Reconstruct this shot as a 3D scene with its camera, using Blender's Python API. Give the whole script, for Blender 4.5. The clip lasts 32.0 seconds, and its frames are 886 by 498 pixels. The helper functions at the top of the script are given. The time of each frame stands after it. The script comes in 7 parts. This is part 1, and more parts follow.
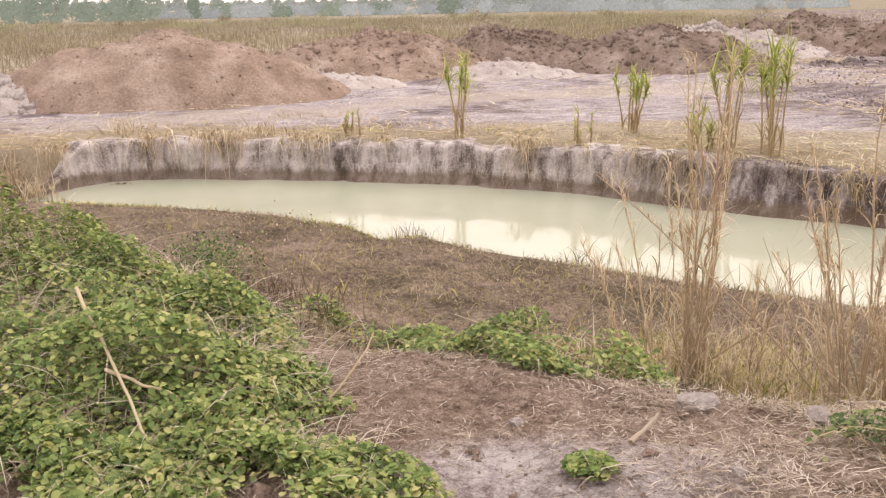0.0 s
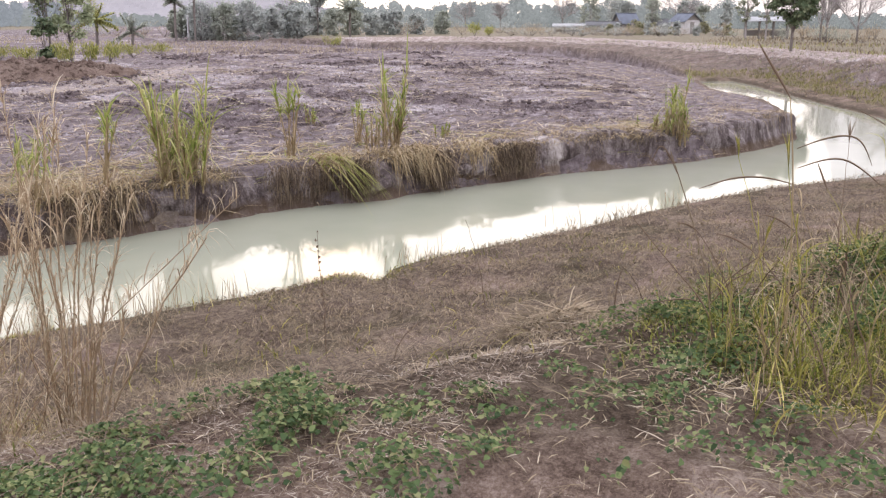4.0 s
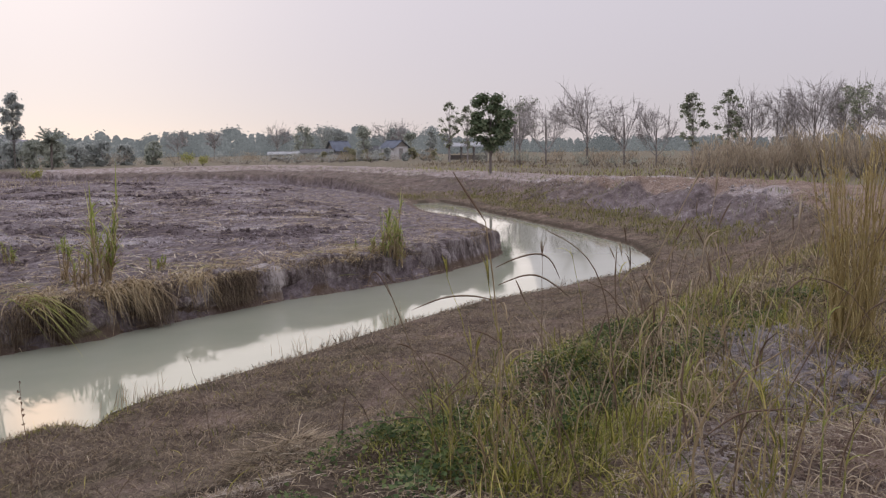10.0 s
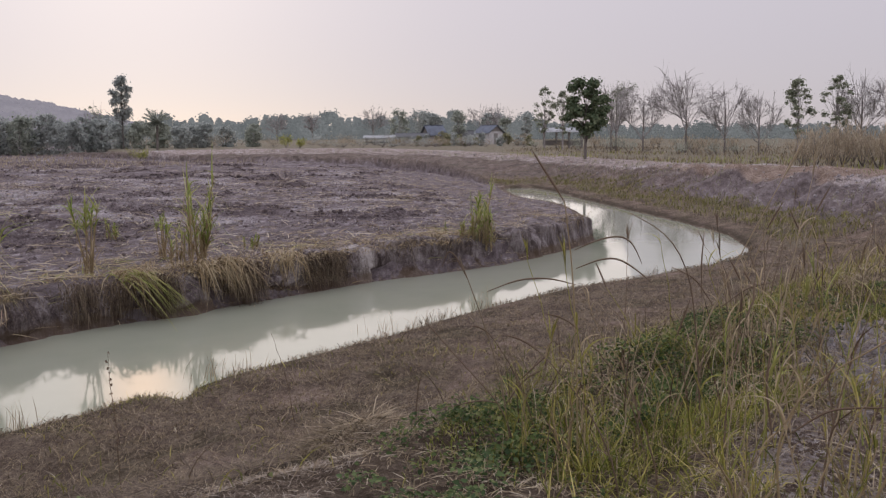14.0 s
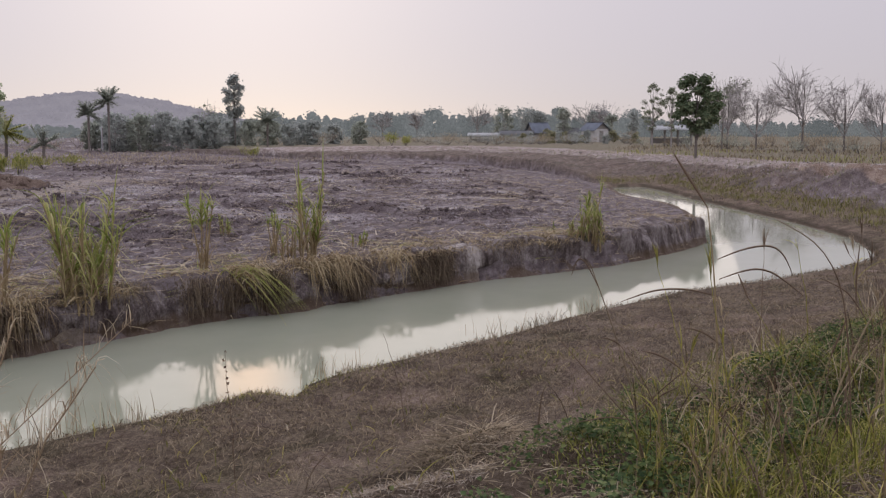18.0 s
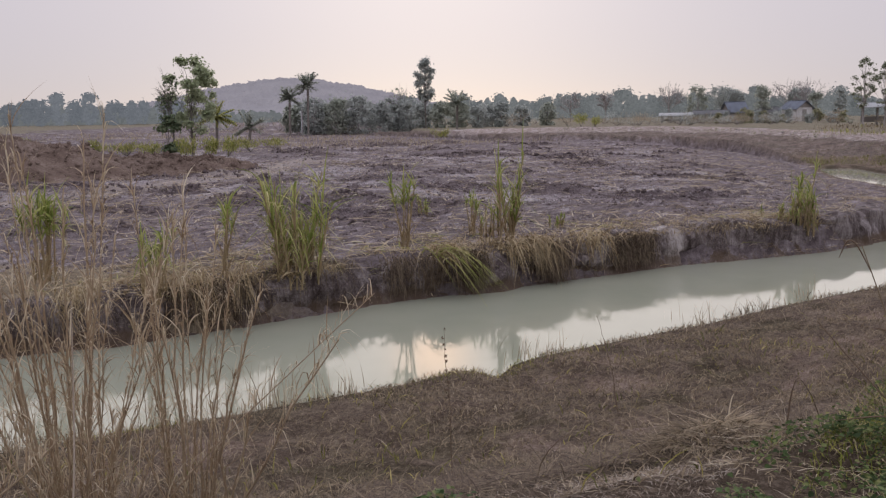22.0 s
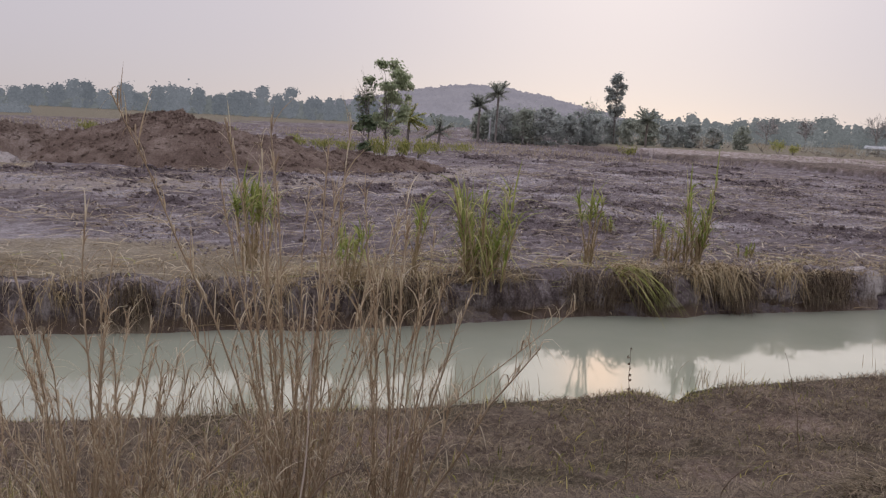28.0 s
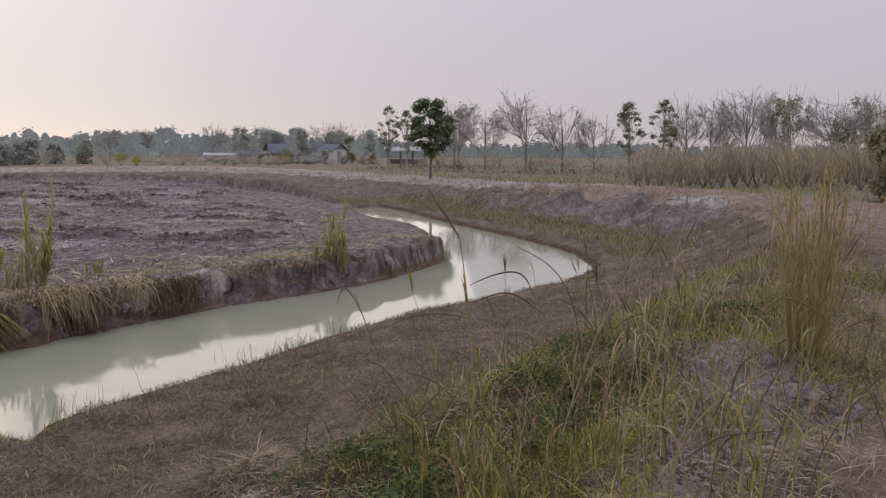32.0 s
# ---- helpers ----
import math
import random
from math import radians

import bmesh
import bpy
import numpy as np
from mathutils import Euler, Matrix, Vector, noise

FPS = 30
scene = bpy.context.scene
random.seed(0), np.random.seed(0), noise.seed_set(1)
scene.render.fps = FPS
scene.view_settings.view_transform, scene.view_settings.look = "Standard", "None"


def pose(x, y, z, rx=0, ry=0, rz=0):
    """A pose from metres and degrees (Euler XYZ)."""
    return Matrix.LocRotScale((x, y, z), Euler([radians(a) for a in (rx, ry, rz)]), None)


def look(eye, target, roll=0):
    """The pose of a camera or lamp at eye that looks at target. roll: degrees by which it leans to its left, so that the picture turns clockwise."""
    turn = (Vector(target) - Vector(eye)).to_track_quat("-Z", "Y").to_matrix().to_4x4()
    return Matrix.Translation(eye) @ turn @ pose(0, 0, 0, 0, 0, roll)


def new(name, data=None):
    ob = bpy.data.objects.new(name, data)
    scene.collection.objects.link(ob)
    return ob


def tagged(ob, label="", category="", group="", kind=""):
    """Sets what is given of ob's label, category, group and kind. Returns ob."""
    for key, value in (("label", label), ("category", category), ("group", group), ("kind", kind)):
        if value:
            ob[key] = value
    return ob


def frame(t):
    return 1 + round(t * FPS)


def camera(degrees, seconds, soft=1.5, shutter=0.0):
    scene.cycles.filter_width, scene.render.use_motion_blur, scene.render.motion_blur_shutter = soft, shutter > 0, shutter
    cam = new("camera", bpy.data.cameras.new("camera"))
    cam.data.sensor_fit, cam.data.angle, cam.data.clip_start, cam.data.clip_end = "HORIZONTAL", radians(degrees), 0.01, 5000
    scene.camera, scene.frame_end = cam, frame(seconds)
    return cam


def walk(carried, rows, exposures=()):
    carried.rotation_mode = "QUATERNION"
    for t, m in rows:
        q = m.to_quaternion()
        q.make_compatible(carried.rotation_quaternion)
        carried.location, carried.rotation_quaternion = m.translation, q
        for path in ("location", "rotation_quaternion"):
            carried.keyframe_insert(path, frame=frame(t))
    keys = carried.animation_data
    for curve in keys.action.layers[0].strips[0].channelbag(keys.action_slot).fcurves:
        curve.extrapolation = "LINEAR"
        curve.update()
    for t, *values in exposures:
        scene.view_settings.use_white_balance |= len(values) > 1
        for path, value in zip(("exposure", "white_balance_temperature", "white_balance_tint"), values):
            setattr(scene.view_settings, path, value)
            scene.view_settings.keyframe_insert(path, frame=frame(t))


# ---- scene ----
cam = camera(51.0, 32.0, soft=1.3)
# seconds, eye, turn
PATH = [
    (0.0, -0.220, -0.099, 3.176, 74.91, 0.98, -1.71),
    (0.5, -0.199, -0.091, 3.171, 74.68, 0.63, -8.21),
    (1.0, -0.177, -0.160, 3.206, 74.59, 0.66, -15.16),
    (1.5, -0.132, -0.149, 3.196, 74.63, 0.79, -22.61),
    (2.0, -0.134, -0.107, 3.198, 74.73, -0.03, -31.09),
    (2.5, -0.165, 0.001, 3.163, 75.07, -0.42, -39.89),
    (3.0, -0.093, 0.035, 3.134, 75.36, -0.32, -48.31),
    (3.5, -0.013, 0.006, 3.124, 75.76, 0.02, -57.15),
    (4.0, -0.050, -0.088, 3.190, 76.14, -0.15, -66.05),
    (4.5, -0.130, -0.139, 3.173, 77.19, 0.64, -73.89),
    (6.5, -0.163, -0.108, 3.249, 81.80, 1.02, -85.62),
    (7.0, -0.076, -0.152, 3.224, 82.77, 1.21, -85.73),
    (7.5, -0.044, -0.176, 3.215, 83.51, 1.56, -85.52),
    (8.0, -0.040, -0.168, 3.217, 83.82, 1.83, -85.43),
    (8.5, -0.069, -0.139, 3.226, 83.95, 1.82, -85.13),
    (9.0, -0.153, -0.109, 3.238, 83.96, 1.39, -84.58),
    (9.5, -0.119, -0.127, 3.229, 83.75, 0.94, -83.99),
    (10.0, -0.107, -0.139, 3.227, 83.68, 0.76, -83.23),
    (10.5, -0.069, -0.159, 3.215, 83.57, 0.49, -82.33),
    (11.0, -0.045, -0.173, 3.211, 83.32, 0.40, -81.64),
    (11.5, -0.022, -0.168, 3.205, 83.01, 0.27, -81.02),
    (12.0, -0.009, -0.181, 3.203, 82.93, 0.35, -80.17),
    (12.5, 0.012, -0.190, 3.194, 82.80, 0.25, -79.40),
    (13.0, 0.021, -0.195, 3.187, 82.72, 0.20, -78.79),
    (13.5, 0.016, -0.197, 3.187, 82.80, 0.12, -78.09),
    (14.0, 0.014, -0.203, 3.188, 82.82, 0.18, -77.40),
    (14.5, 0.028, -0.204, 3.182, 82.73, 0.31, -76.72),
    (16.5, 0.109, -0.122, 3.219, 82.50, 0.08, -74.04),
    (17.0, 0.123, -0.102, 3.217, 82.55, 0.04, -73.24),
    (17.5, 0.153, -0.069, 3.215, 82.59, 0.10, -72.25),
    (18.0, 0.195, -0.025, 3.200, 82.68, 0.13, -71.07),
    (18.5, 0.227, 0.033, 3.198, 82.68, 0.11, -69.70),
    (19.0, 0.245, 0.061, 3.193, 82.63, 0.10, -68.30),
    (19.5, 0.262, 0.077, 3.178, 82.55, -0.02, -66.82),
    (20.0, 0.272, 0.095, 3.165, 82.37, 0.31, -65.30),
    (20.5, 0.276, 0.173, 3.157, 82.18, 0.78, -63.80),
    (21.0, 0.286, 0.228, 3.157, 82.01, 1.06, -62.49),
    (21.5, 0.281, 0.275, 3.157, 81.76, 1.02, -61.19),
    (22.0, 0.248, 0.293, 3.154, 81.67, 0.78, -59.73),
    (22.5, 0.219, 0.330, 3.160, 81.54, 0.70, -58.09),
    (23.0, 0.181, 0.315, 3.180, 81.43, 0.60, -56.53),
    (23.5, 0.112, 0.329, 3.185, 81.41, -0.40, -55.14),
    (24.0, 0.035, 0.320, 3.202, 81.23, -0.99, -53.57),
    (24.5, -0.049, 0.292, 3.212, 81.25, -1.43, -51.99),
    (25.0, -0.126, 0.289, 3.213, 81.11, -1.54, -50.81),
    (25.5, -0.170, 0.263, 3.218, 81.07, -1.73, -49.55),
    (27.5, -0.127, 0.261, 3.225, 81.93, -2.88, -46.44),
    (28.0, -0.095, 0.256, 3.216, 82.06, -3.03, -48.37),
    (28.5, -0.019, 0.250, 3.239, 82.25, -3.23, -53.88),
    (29.0, 0.036, 0.183, 3.245, 82.57, -2.93, -62.09),
    (29.5, 0.085, 0.078, 3.210, 82.75, -2.00, -70.38),
    (30.0, 0.098, 0.022, 3.178, 82.93, -1.04, -76.53),
    (30.5, 0.083, 0.043, 3.200, 83.36, -0.69, -81.44),
    (31.0, 0.041, 0.066, 3.244, 83.59, -0.46, -84.76),
    (31.5, -0.007, 0.059, 3.275, 83.85, -0.34, -86.47),
    (32.0, -0.032, 0.052, 3.282, 83.91, -0.23, -87.05),
]

EXPOSURES = [(0.0, 1.28, 7850, 9), (1.0, 1.1, 7350, 9), (2.0, 1.02, 6950, 9), (3.0, 1.02, 6750, 9), (4.0, 0.98, 6600, 9), (6.5, 0.48, 6500, 10),
             (9.0, 0.09, 6500, 10), (12.0, -0.06, 6500, 10), (16.0, -0.08, 6500, 10), (23.0, -0.1, 6500, 10), (32.0, -0.13, 6500, 10)]
walk(cam, [(t, pose(x, y, z, a, b, c)) for t, x, y, z, a, b, c in PATH], EXPOSURES)

# ---- light: a low sun behind thick haze ----
SUN_AZ, SUN_EL = 31.0, 15.0
SUN = Vector((math.cos(radians(SUN_AZ)) * math.cos(radians(SUN_EL)),
              math.sin(radians(SUN_AZ)) * math.cos(radians(SUN_EL)), math.sin(radians(SUN_EL))))
world = bpy.data.worlds.new("hazy_sky")
scene.world = world
world.use_nodes = True
wn, wl = world.node_tree.nodes, world.node_tree.links
wn.clear()
w_out = wn.new("ShaderNodeOutputWorld")
sky = wn.new("ShaderNodeTexSky")
sky.sky_type, sky.sun_disc = "NISHITA", False
sky.sun_elevation, sky.sun_rotation = radians(SUN_EL), radians(90 - SUN_AZ)
sky.air_density, sky.dust_density, sky.ozone_density = 0.6, 0.5, 1.5
bg_sky = wn.new("ShaderNodeBackground")
bg_sky.inputs["Strength"].default_value = 0.05
wl.new(sky.outputs["Color"], bg_sky.inputs["Color"])
tc = wn.new("ShaderNodeTexCoord")
sep = wn.new("ShaderNodeSeparateXYZ")
wl.new(tc.outputs["Generated"], sep.inputs[0])
ramp = wn.new("ShaderNodeValToRGB")
wl.new(sep.outputs["Z"], ramp.inputs["Fac"])
stops = [(0.0, (0.585, 0.53, 0.57)), (0.06, (0.635, 0.58, 0.63)), (0.22, (0.735, 0.69, 0.765)), (0.5, (0.96, 0.94, 1.05)), (1.0, (1.26, 1.26, 1.44))]
while len(ramp.color_ramp.elements) < len(stops):
    ramp.color_ramp.elements.new(0.5)
for el, (p, c) in zip(ramp.color_ramp.elements, stops):
    el.position, el.color = p, (*c, 1)
dot = wn.new("ShaderNodeVectorMath")
dot.operation = "DOT_PRODUCT"
dot.inputs[1].default_value = SUN
wl.new(tc.outputs["Generated"], dot.inputs[0])


def lobe(power, color):
    """A smooth brightening of the haze towards the veiled sun."""
    clampd = wn.new("ShaderNodeMath")
    clampd.operation = "MAXIMUM"
    clampd.inputs[1].default_value = 0.0
    wl.new(dot.outputs["Value"], clampd.inputs[0])
    p = wn.new("ShaderNodeMath")
    p.operation = "POWER"
    p.inputs[1].default_value = power
    wl.new(clampd.outputs[0], p.inputs[0])
    m = wn.new("ShaderNodeVectorMath")
    m.operation = "SCALE"
    m.inputs[0].default_value = color
    wl.new(p.outputs[0], m.inputs["Scale"])
    return m.outputs[0]


def vadd(a, b):
    n = wn.new("ShaderNodeVectorMath")
    wl.new(a, n.inputs[0])
    wl.new(b, n.inputs[1])
    return n.outputs[0]


haze = vadd(vadd(vadd(ramp.outputs["Color"], lobe(5, (0.12, 0.093, 0.075))), lobe(40, (0.19, 0.155, 0.105))), lobe(1500, (1.8, 0.9, 0.3)))
bg_haze = wn.new("ShaderNodeBackground")
bg_haze.inputs["Strength"].default_value = 1.0
wl.new(haze, bg_haze.inputs["Color"])
w_add = wn.new("ShaderNodeMixShader")
w_add.inputs[0].default_value = 0.85
wl.new(bg_sky.outputs[0], w_add.inputs[1])
wl.new(bg_haze.outputs[0], w_add.inputs[2])
wl.new(w_add.outputs[0], w_out.inputs["Surface"])

sun = new("sun", bpy.data.lights.new("sun", "SUN"))
sun.data.energy, sun.data.angle, sun.data.color = 0.5, radians(60), (1.0, 0.86, 0.72)
sun.matrix_world = look(SUN * 100, (0, 0, 0))

# ---- small tools ----
rng = np.random.default_rng(7)


def lattice(ix, iy, seed):
    h = (ix.astype(np.int64) * 374761393 + iy.astype(np.int64) * 668265263 + seed * 974711) & 0x7FFFFFFF
    h = ((h ^ (h >> 13)) * 1274126177) & 0x7FFFFFFF
    return ((h ^ (h >> 16)) & 0xFFFF) / 65535.0


def vnoise(x, y, size, seed=0):
    """Smooth value noise, -1 to 1."""
    x, y = np.asarray(x, float) / size, np.asarray(y, float) / size
    ix, iy = np.floor(x), np.floor(y)
    fx, fy = x - ix, y - iy
    fx, fy = fx * fx * (3 - 2 * fx), fy * fy * (3 - 2 * fy)
    a, b = lattice(ix, iy, seed), lattice(ix + 1, iy, seed)
    c, d = lattice(ix, iy + 1, seed), lattice(ix + 1, iy + 1, seed)
    return 2 * ((a + (b - a) * fx) * (1 - fy) + (c + (d - c) * fx) * fy) - 1


def fbm(x, y, size, octaves=4, seed=0):
    return sum(vnoise(x, y, size / 2**k, seed + 11 * k) / 2**k for k in range(octaves))


def smooth(a, b, x):
    t = np.clip((np.asarray(x, float) - a) / (b - a), 0, 1)
    return t * t * (3 - 2 * t)


def segdist(x, y, pts, closed=True):
    """Distance to a polyline."""
    x, y = np.asarray(x, float), np.asarray(y, float)
    best = np.full(x.shape, 1e9)
    n = len(pts)
    for i in range(n if closed else n - 1):
        (ax, ay), (bx, by) = pts[i], pts[(i + 1) % n]
        dx, dy = bx - ax, by - ay
        s = np.clip(((x - ax) * dx + (y - ay) * dy) / (dx * dx + dy * dy + 1e-12), 0, 1)
        best = np.minimum(best, (x - ax - s * dx) ** 2 + (y - ay - s * dy) ** 2)
    return np.sqrt(best)


def inside(x, y, pts):
    x, y = np.asarray(x, float), np.asarray(y, float)
    odd = np.zeros(x.shape, bool)
    n = len(pts)
    for i in range(n):
        (ax, ay), (bx, by) = pts[i], pts[(i + 1) % n]
        if ay == by:
            continue
        odd ^= ((ay > y) != (by > y)) & (x < (bx - ax) * (y - ay) / (by - ay) + ax)
    return odd


def fast_mesh(name, co, faces, material=None, shade=False):
    """A mesh from arrays; faces all have the same number of corners."""
    co, faces = np.asarray(co, np.float32).reshape(-1, 3), np.asarray(faces, np.int32)
    me = bpy.data.meshes.new(name)
    n, k = faces.shape
    me.vertices.add(len(co))
    me.vertices.foreach_set("co", co.ravel())
    me.loops.add(n * k)
    me.loops.foreach_set("vertex_index", faces.ravel())
    me.polygons.add(n)
    me.polygons.foreach_set("loop_start", np.arange(0, n * k, k, dtype=np.int32))
    me.update(calc_edges=True)
    if shade:
        me.polygons.foreach_set("use_smooth", np.ones(n, bool))
    if material:
        me.materials.append(material)
    return me


def part(name, me, parent=None, label=""):
    ob = new(name, me)
    if parent:
        ob.parent = parent
    return tagged(ob, label)


def empty(name, place=(0, 0, 0), turn=0.0, size=1.0):
    ob = new(name)
    ob.empty_display_size = 0.2
    ob.matrix_basis = Matrix.LocRotScale(place, Euler((0, 0, turn)), (size, size, size))
    return ob


def blades(base, h, lean, az, width, droop=0.3, segs=3, twist=None):
    """Curved tapering ribbons: returns corners and quads."""
    base = np.asarray(base, float)
    n = len(base)
    h, lean, az, width = (np.broadcast_to(np.asarray(v, float), n) for v in (h, lean, az, width))
    droop = np.broadcast_to(np.asarray(droop, float), n)
    s = np.linspace(0, 1, segs + 1)
    out = h[:, None] * lean[:, None] * s**1.6
    up = h[:, None] * (s - droop[:, None] * s**2.2)
    cx, cy = np.cos(az)[:, None], np.sin(az)[:, None]
    mid = np.stack([base[:, 0, None] + cx * out, base[:, 1, None] + cy * out, base[:, 2, None] + up], -1)
    tw = rng.uniform(-0.9, 0.9, n) if twist is None else np.broadcast_to(twist, n)
    side = np.stack([-np.sin(az + tw), np.cos(az + tw), 0.3 * np.sin(tw * 3)], -1)
    w = width[:, None] * np.clip(1.02 - s**2.2, 0.04, 1) * (0.55 + 0.9 * np.minimum(s * 3, 0.5))
    a, b = mid - side[:, None] * w[..., None] / 2, mid + side[:, None] * w[..., None] / 2
    co = np.stack([a, b], 2).reshape(-1, 3)
    i = (np.arange(n)[:, None] * (segs + 1) + np.arange(segs)) * 2
    return co, np.stack([i, i + 1, i + 3, i + 2], -1).reshape(-1, 4)


def tubes(paths, radii, sides=5):
    """Tapered tubes along paths (K, S, 3) with radii (K, S)."""
    paths, radii = np.asarray(paths, float), np.asarray(radii, float)
    k, s, _ = paths.shape
    t = np.gradient(paths, axis=1)
    t /= np.linalg.norm(t, axis=2, keepdims=True) + 1e-9
    ref = np.where(np.abs(t[..., 2:3]) > 0.9, np.array([1.0, 0, 0]), np.array([0, 0, 1.0]))
    u = np.cross(t, ref)
    u /= np.linalg.norm(u, axis=2, keepdims=True) + 1e-9
    v = np.cross(t, u)
    a = np.linspace(0, 2 * np.pi, sides, endpoint=False)
    co = paths[:, :, None] + radii[:, :, None, None] * (np.cos(a)[:, None] * u[:, :, None] + np.sin(a)[:, None] * v[:, :, None])
    i = np.arange(k)[:, None, None] * s * sides + np.arange(s - 1)[:, None] * sides
    j = np.arange(sides)
    a0, a1 = i + j, i + (j + 1) % sides
    f = np.stack([a0, a1, a1 + sides, a0 + sides], -1).reshape(-1, 4)
    return co.reshape(-1, 3), f


def leaflets(centre, size, normal=None, length=1.25):
    """Small leaves, each folded along its rib, two quads a leaf."""
    centre = np.asarray(centre, float)
    n = len(centre)
    size = np.broadcast_to(np.asarray(size, float), n)[:, None]
    nrm = rng.normal(size=(n, 3)) if normal is None else np.asarray(normal, float) + rng.normal(0, 0.35, (n, 3))
    nrm /= np.linalg.norm(nrm, axis=1, keepdims=True) + 1e-9
    d = rng.normal(size=(n, 3))
    d -= (d * nrm).sum(1, keepdims=True) * nrm
    d /= np.linalg.norm(d, axis=1, keepdims=True) + 1e-9
    b = np.cross(nrm, d)
    f = nrm * size * 0.16
    p0 = centre - d * size * 0.5 * length
    p3 = centre + d * size * 0.62 * length - f
    q = centre + d * size * 0.1
    l1, l2 = centre - d * size * 0.32 + b * size * 0.46 + f, centre + d * size * 0.12 + b * size * 0.44 + f
    r1, r2 = centre - d * size * 0.32 - b * size * 0.46 + f, centre + d * size * 0.12 - b * size * 0.44 + f
    co = np.stack([p0, l1, l2, p3, r2, r1], 1).reshape(-1, 3)
    i = np.arange(n)[:, None] * 6
    return co, np.concatenate([i + [0, 3, 2, 1], i + [0, 5, 4, 3]])


def merge(*pairs):
    """Join (corners, quads) pairs into one."""
    cos, fs, k = [], [], 0
    for c, f in pairs:
        cos.append(c)
        fs.append(np.asarray(f) + k)
        k += len(c)
    return np.concatenate(cos), np.concatenate(fs)


# ---- materials ----
def nodes_of(name, rough=0.9, spec=0.2):
    m = bpy.data.materials.new(name)
    m.use_nodes = True
    nt = m.node_tree
    b = nt.nodes["Principled BSDF"]
    b.inputs["Roughness"].default_value = rough
    b.inputs["Specular IOR Level"].default_value = spec
    return m, nt, b


def n_noise(nt, scale, detail=6, rough=0.6, vec=None):
    n = nt.nodes.new("ShaderNodeTexNoise")
    n.inputs["Scale"].default_value, n.inputs["Detail"].default_value, n.inputs["Roughness"].default_value = scale, detail, rough
    if vec is None:
        vec = nt.nodes.new("ShaderNodeTexCoord").outputs["Object"]
    nt.links.new(vec, n.inputs["Vector"])
    return n.outputs["Fac"]


def n_ramp(nt, fac, stops):
    r = nt.nodes.new("ShaderNodeValToRGB")
    while len(r.color_ramp.elements) < len(stops):
        r.color_ramp.elements.new(0.5)
    for e, (p, c) in zip(r.color_ramp.elements, stops):
        e.position, e.color = p, (*c, 1)
    nt.links.new(fac, r.inputs["Fac"])
    return r.outputs["Color"]


def n_mix(nt, fac, a, b, mode="MIX"):
    m = nt.nodes.new("ShaderNodeMix")
    m.data_type, m.blend_type = "RGBA", mode
    for sock, v in ((m.inputs["Factor"], fac), (m.inputs["A"], a), (m.inputs["B"], b)):
        if isinstance(v, (int, float)):
            sock.default_value = v
        elif isinstance(v, tuple):
            sock.default_value = (*v, 1)
        else:
            nt.links.new(v, sock)
    return m.outputs["Result"]


def n_math(nt, op, a, b):
    m = nt.nodes.new("ShaderNodeMath")
    m.operation = op
    for sock, v in zip(m.inputs, (a, b)):
        if isinstance(v, (int, float)):
            sock.default_value = v
        else:
            nt.links.new(v, sock)
    return m.outputs[0]


def n_step(nt, fac, lo, hi):
    m = nt.nodes.new("ShaderNodeMapRange")
    m.interpolation_type = "SMOOTHSTEP"
    m.inputs["From Min"].default_value, m.inputs["From Max"].default_value = lo, hi
    nt.links.new(fac, m.inputs["Value"])
    return m.outputs["Result"]


def n_bump(nt, b, height, strength, dist):
    n = nt.nodes.new("ShaderNodeBump")
    n.inputs["Strength"].default_value, n.inputs["Distance"].default_value = strength, dist
    nt.links.new(height, n.inputs["Height"])
    nt.links.new(n.outputs["Normal"], b.inputs["Normal"])


def n_attr(nt, name):
    a = nt.nodes.new("ShaderNodeAttribute")
    a.attribute_name = name
    return a.outputs["Fac"]


def plant(name, stops, rough=0.75, through_light=0.25, patch=1.2):
    """Leaf or straw: each blade its own shade, in patches, with some light coming through."""
    m, nt, b = nodes_of(name, rough, 0.25)
    isl = nt.nodes.new("ShaderNodeNewGeometry").outputs["Random Per Island"]
    mix = n_math(nt, "ADD", n_math(nt, "MULTIPLY", isl, 0.6), n_math(nt, "MULTIPLY", n_noise(nt, patch, 3), 0.4))
    col = n_ramp(nt, mix, stops)
    nt.links.new(col, b.inputs["Base Color"])
    if through_light:
        tr = nt.nodes.new("ShaderNodeBsdfTranslucent")
        nt.links.new(col, tr.inputs["Color"])
        ms = nt.nodes.new("ShaderNodeMixShader")
        ms.inputs[0].default_value = through_light
        nt.links.new(b.outputs[0], ms.inputs[1])
        nt.links.new(tr.outputs[0], ms.inputs[2])
        nt.links.new(ms.outputs[0], nt.nodes["Material Output"].inputs["Surface"])
    return m


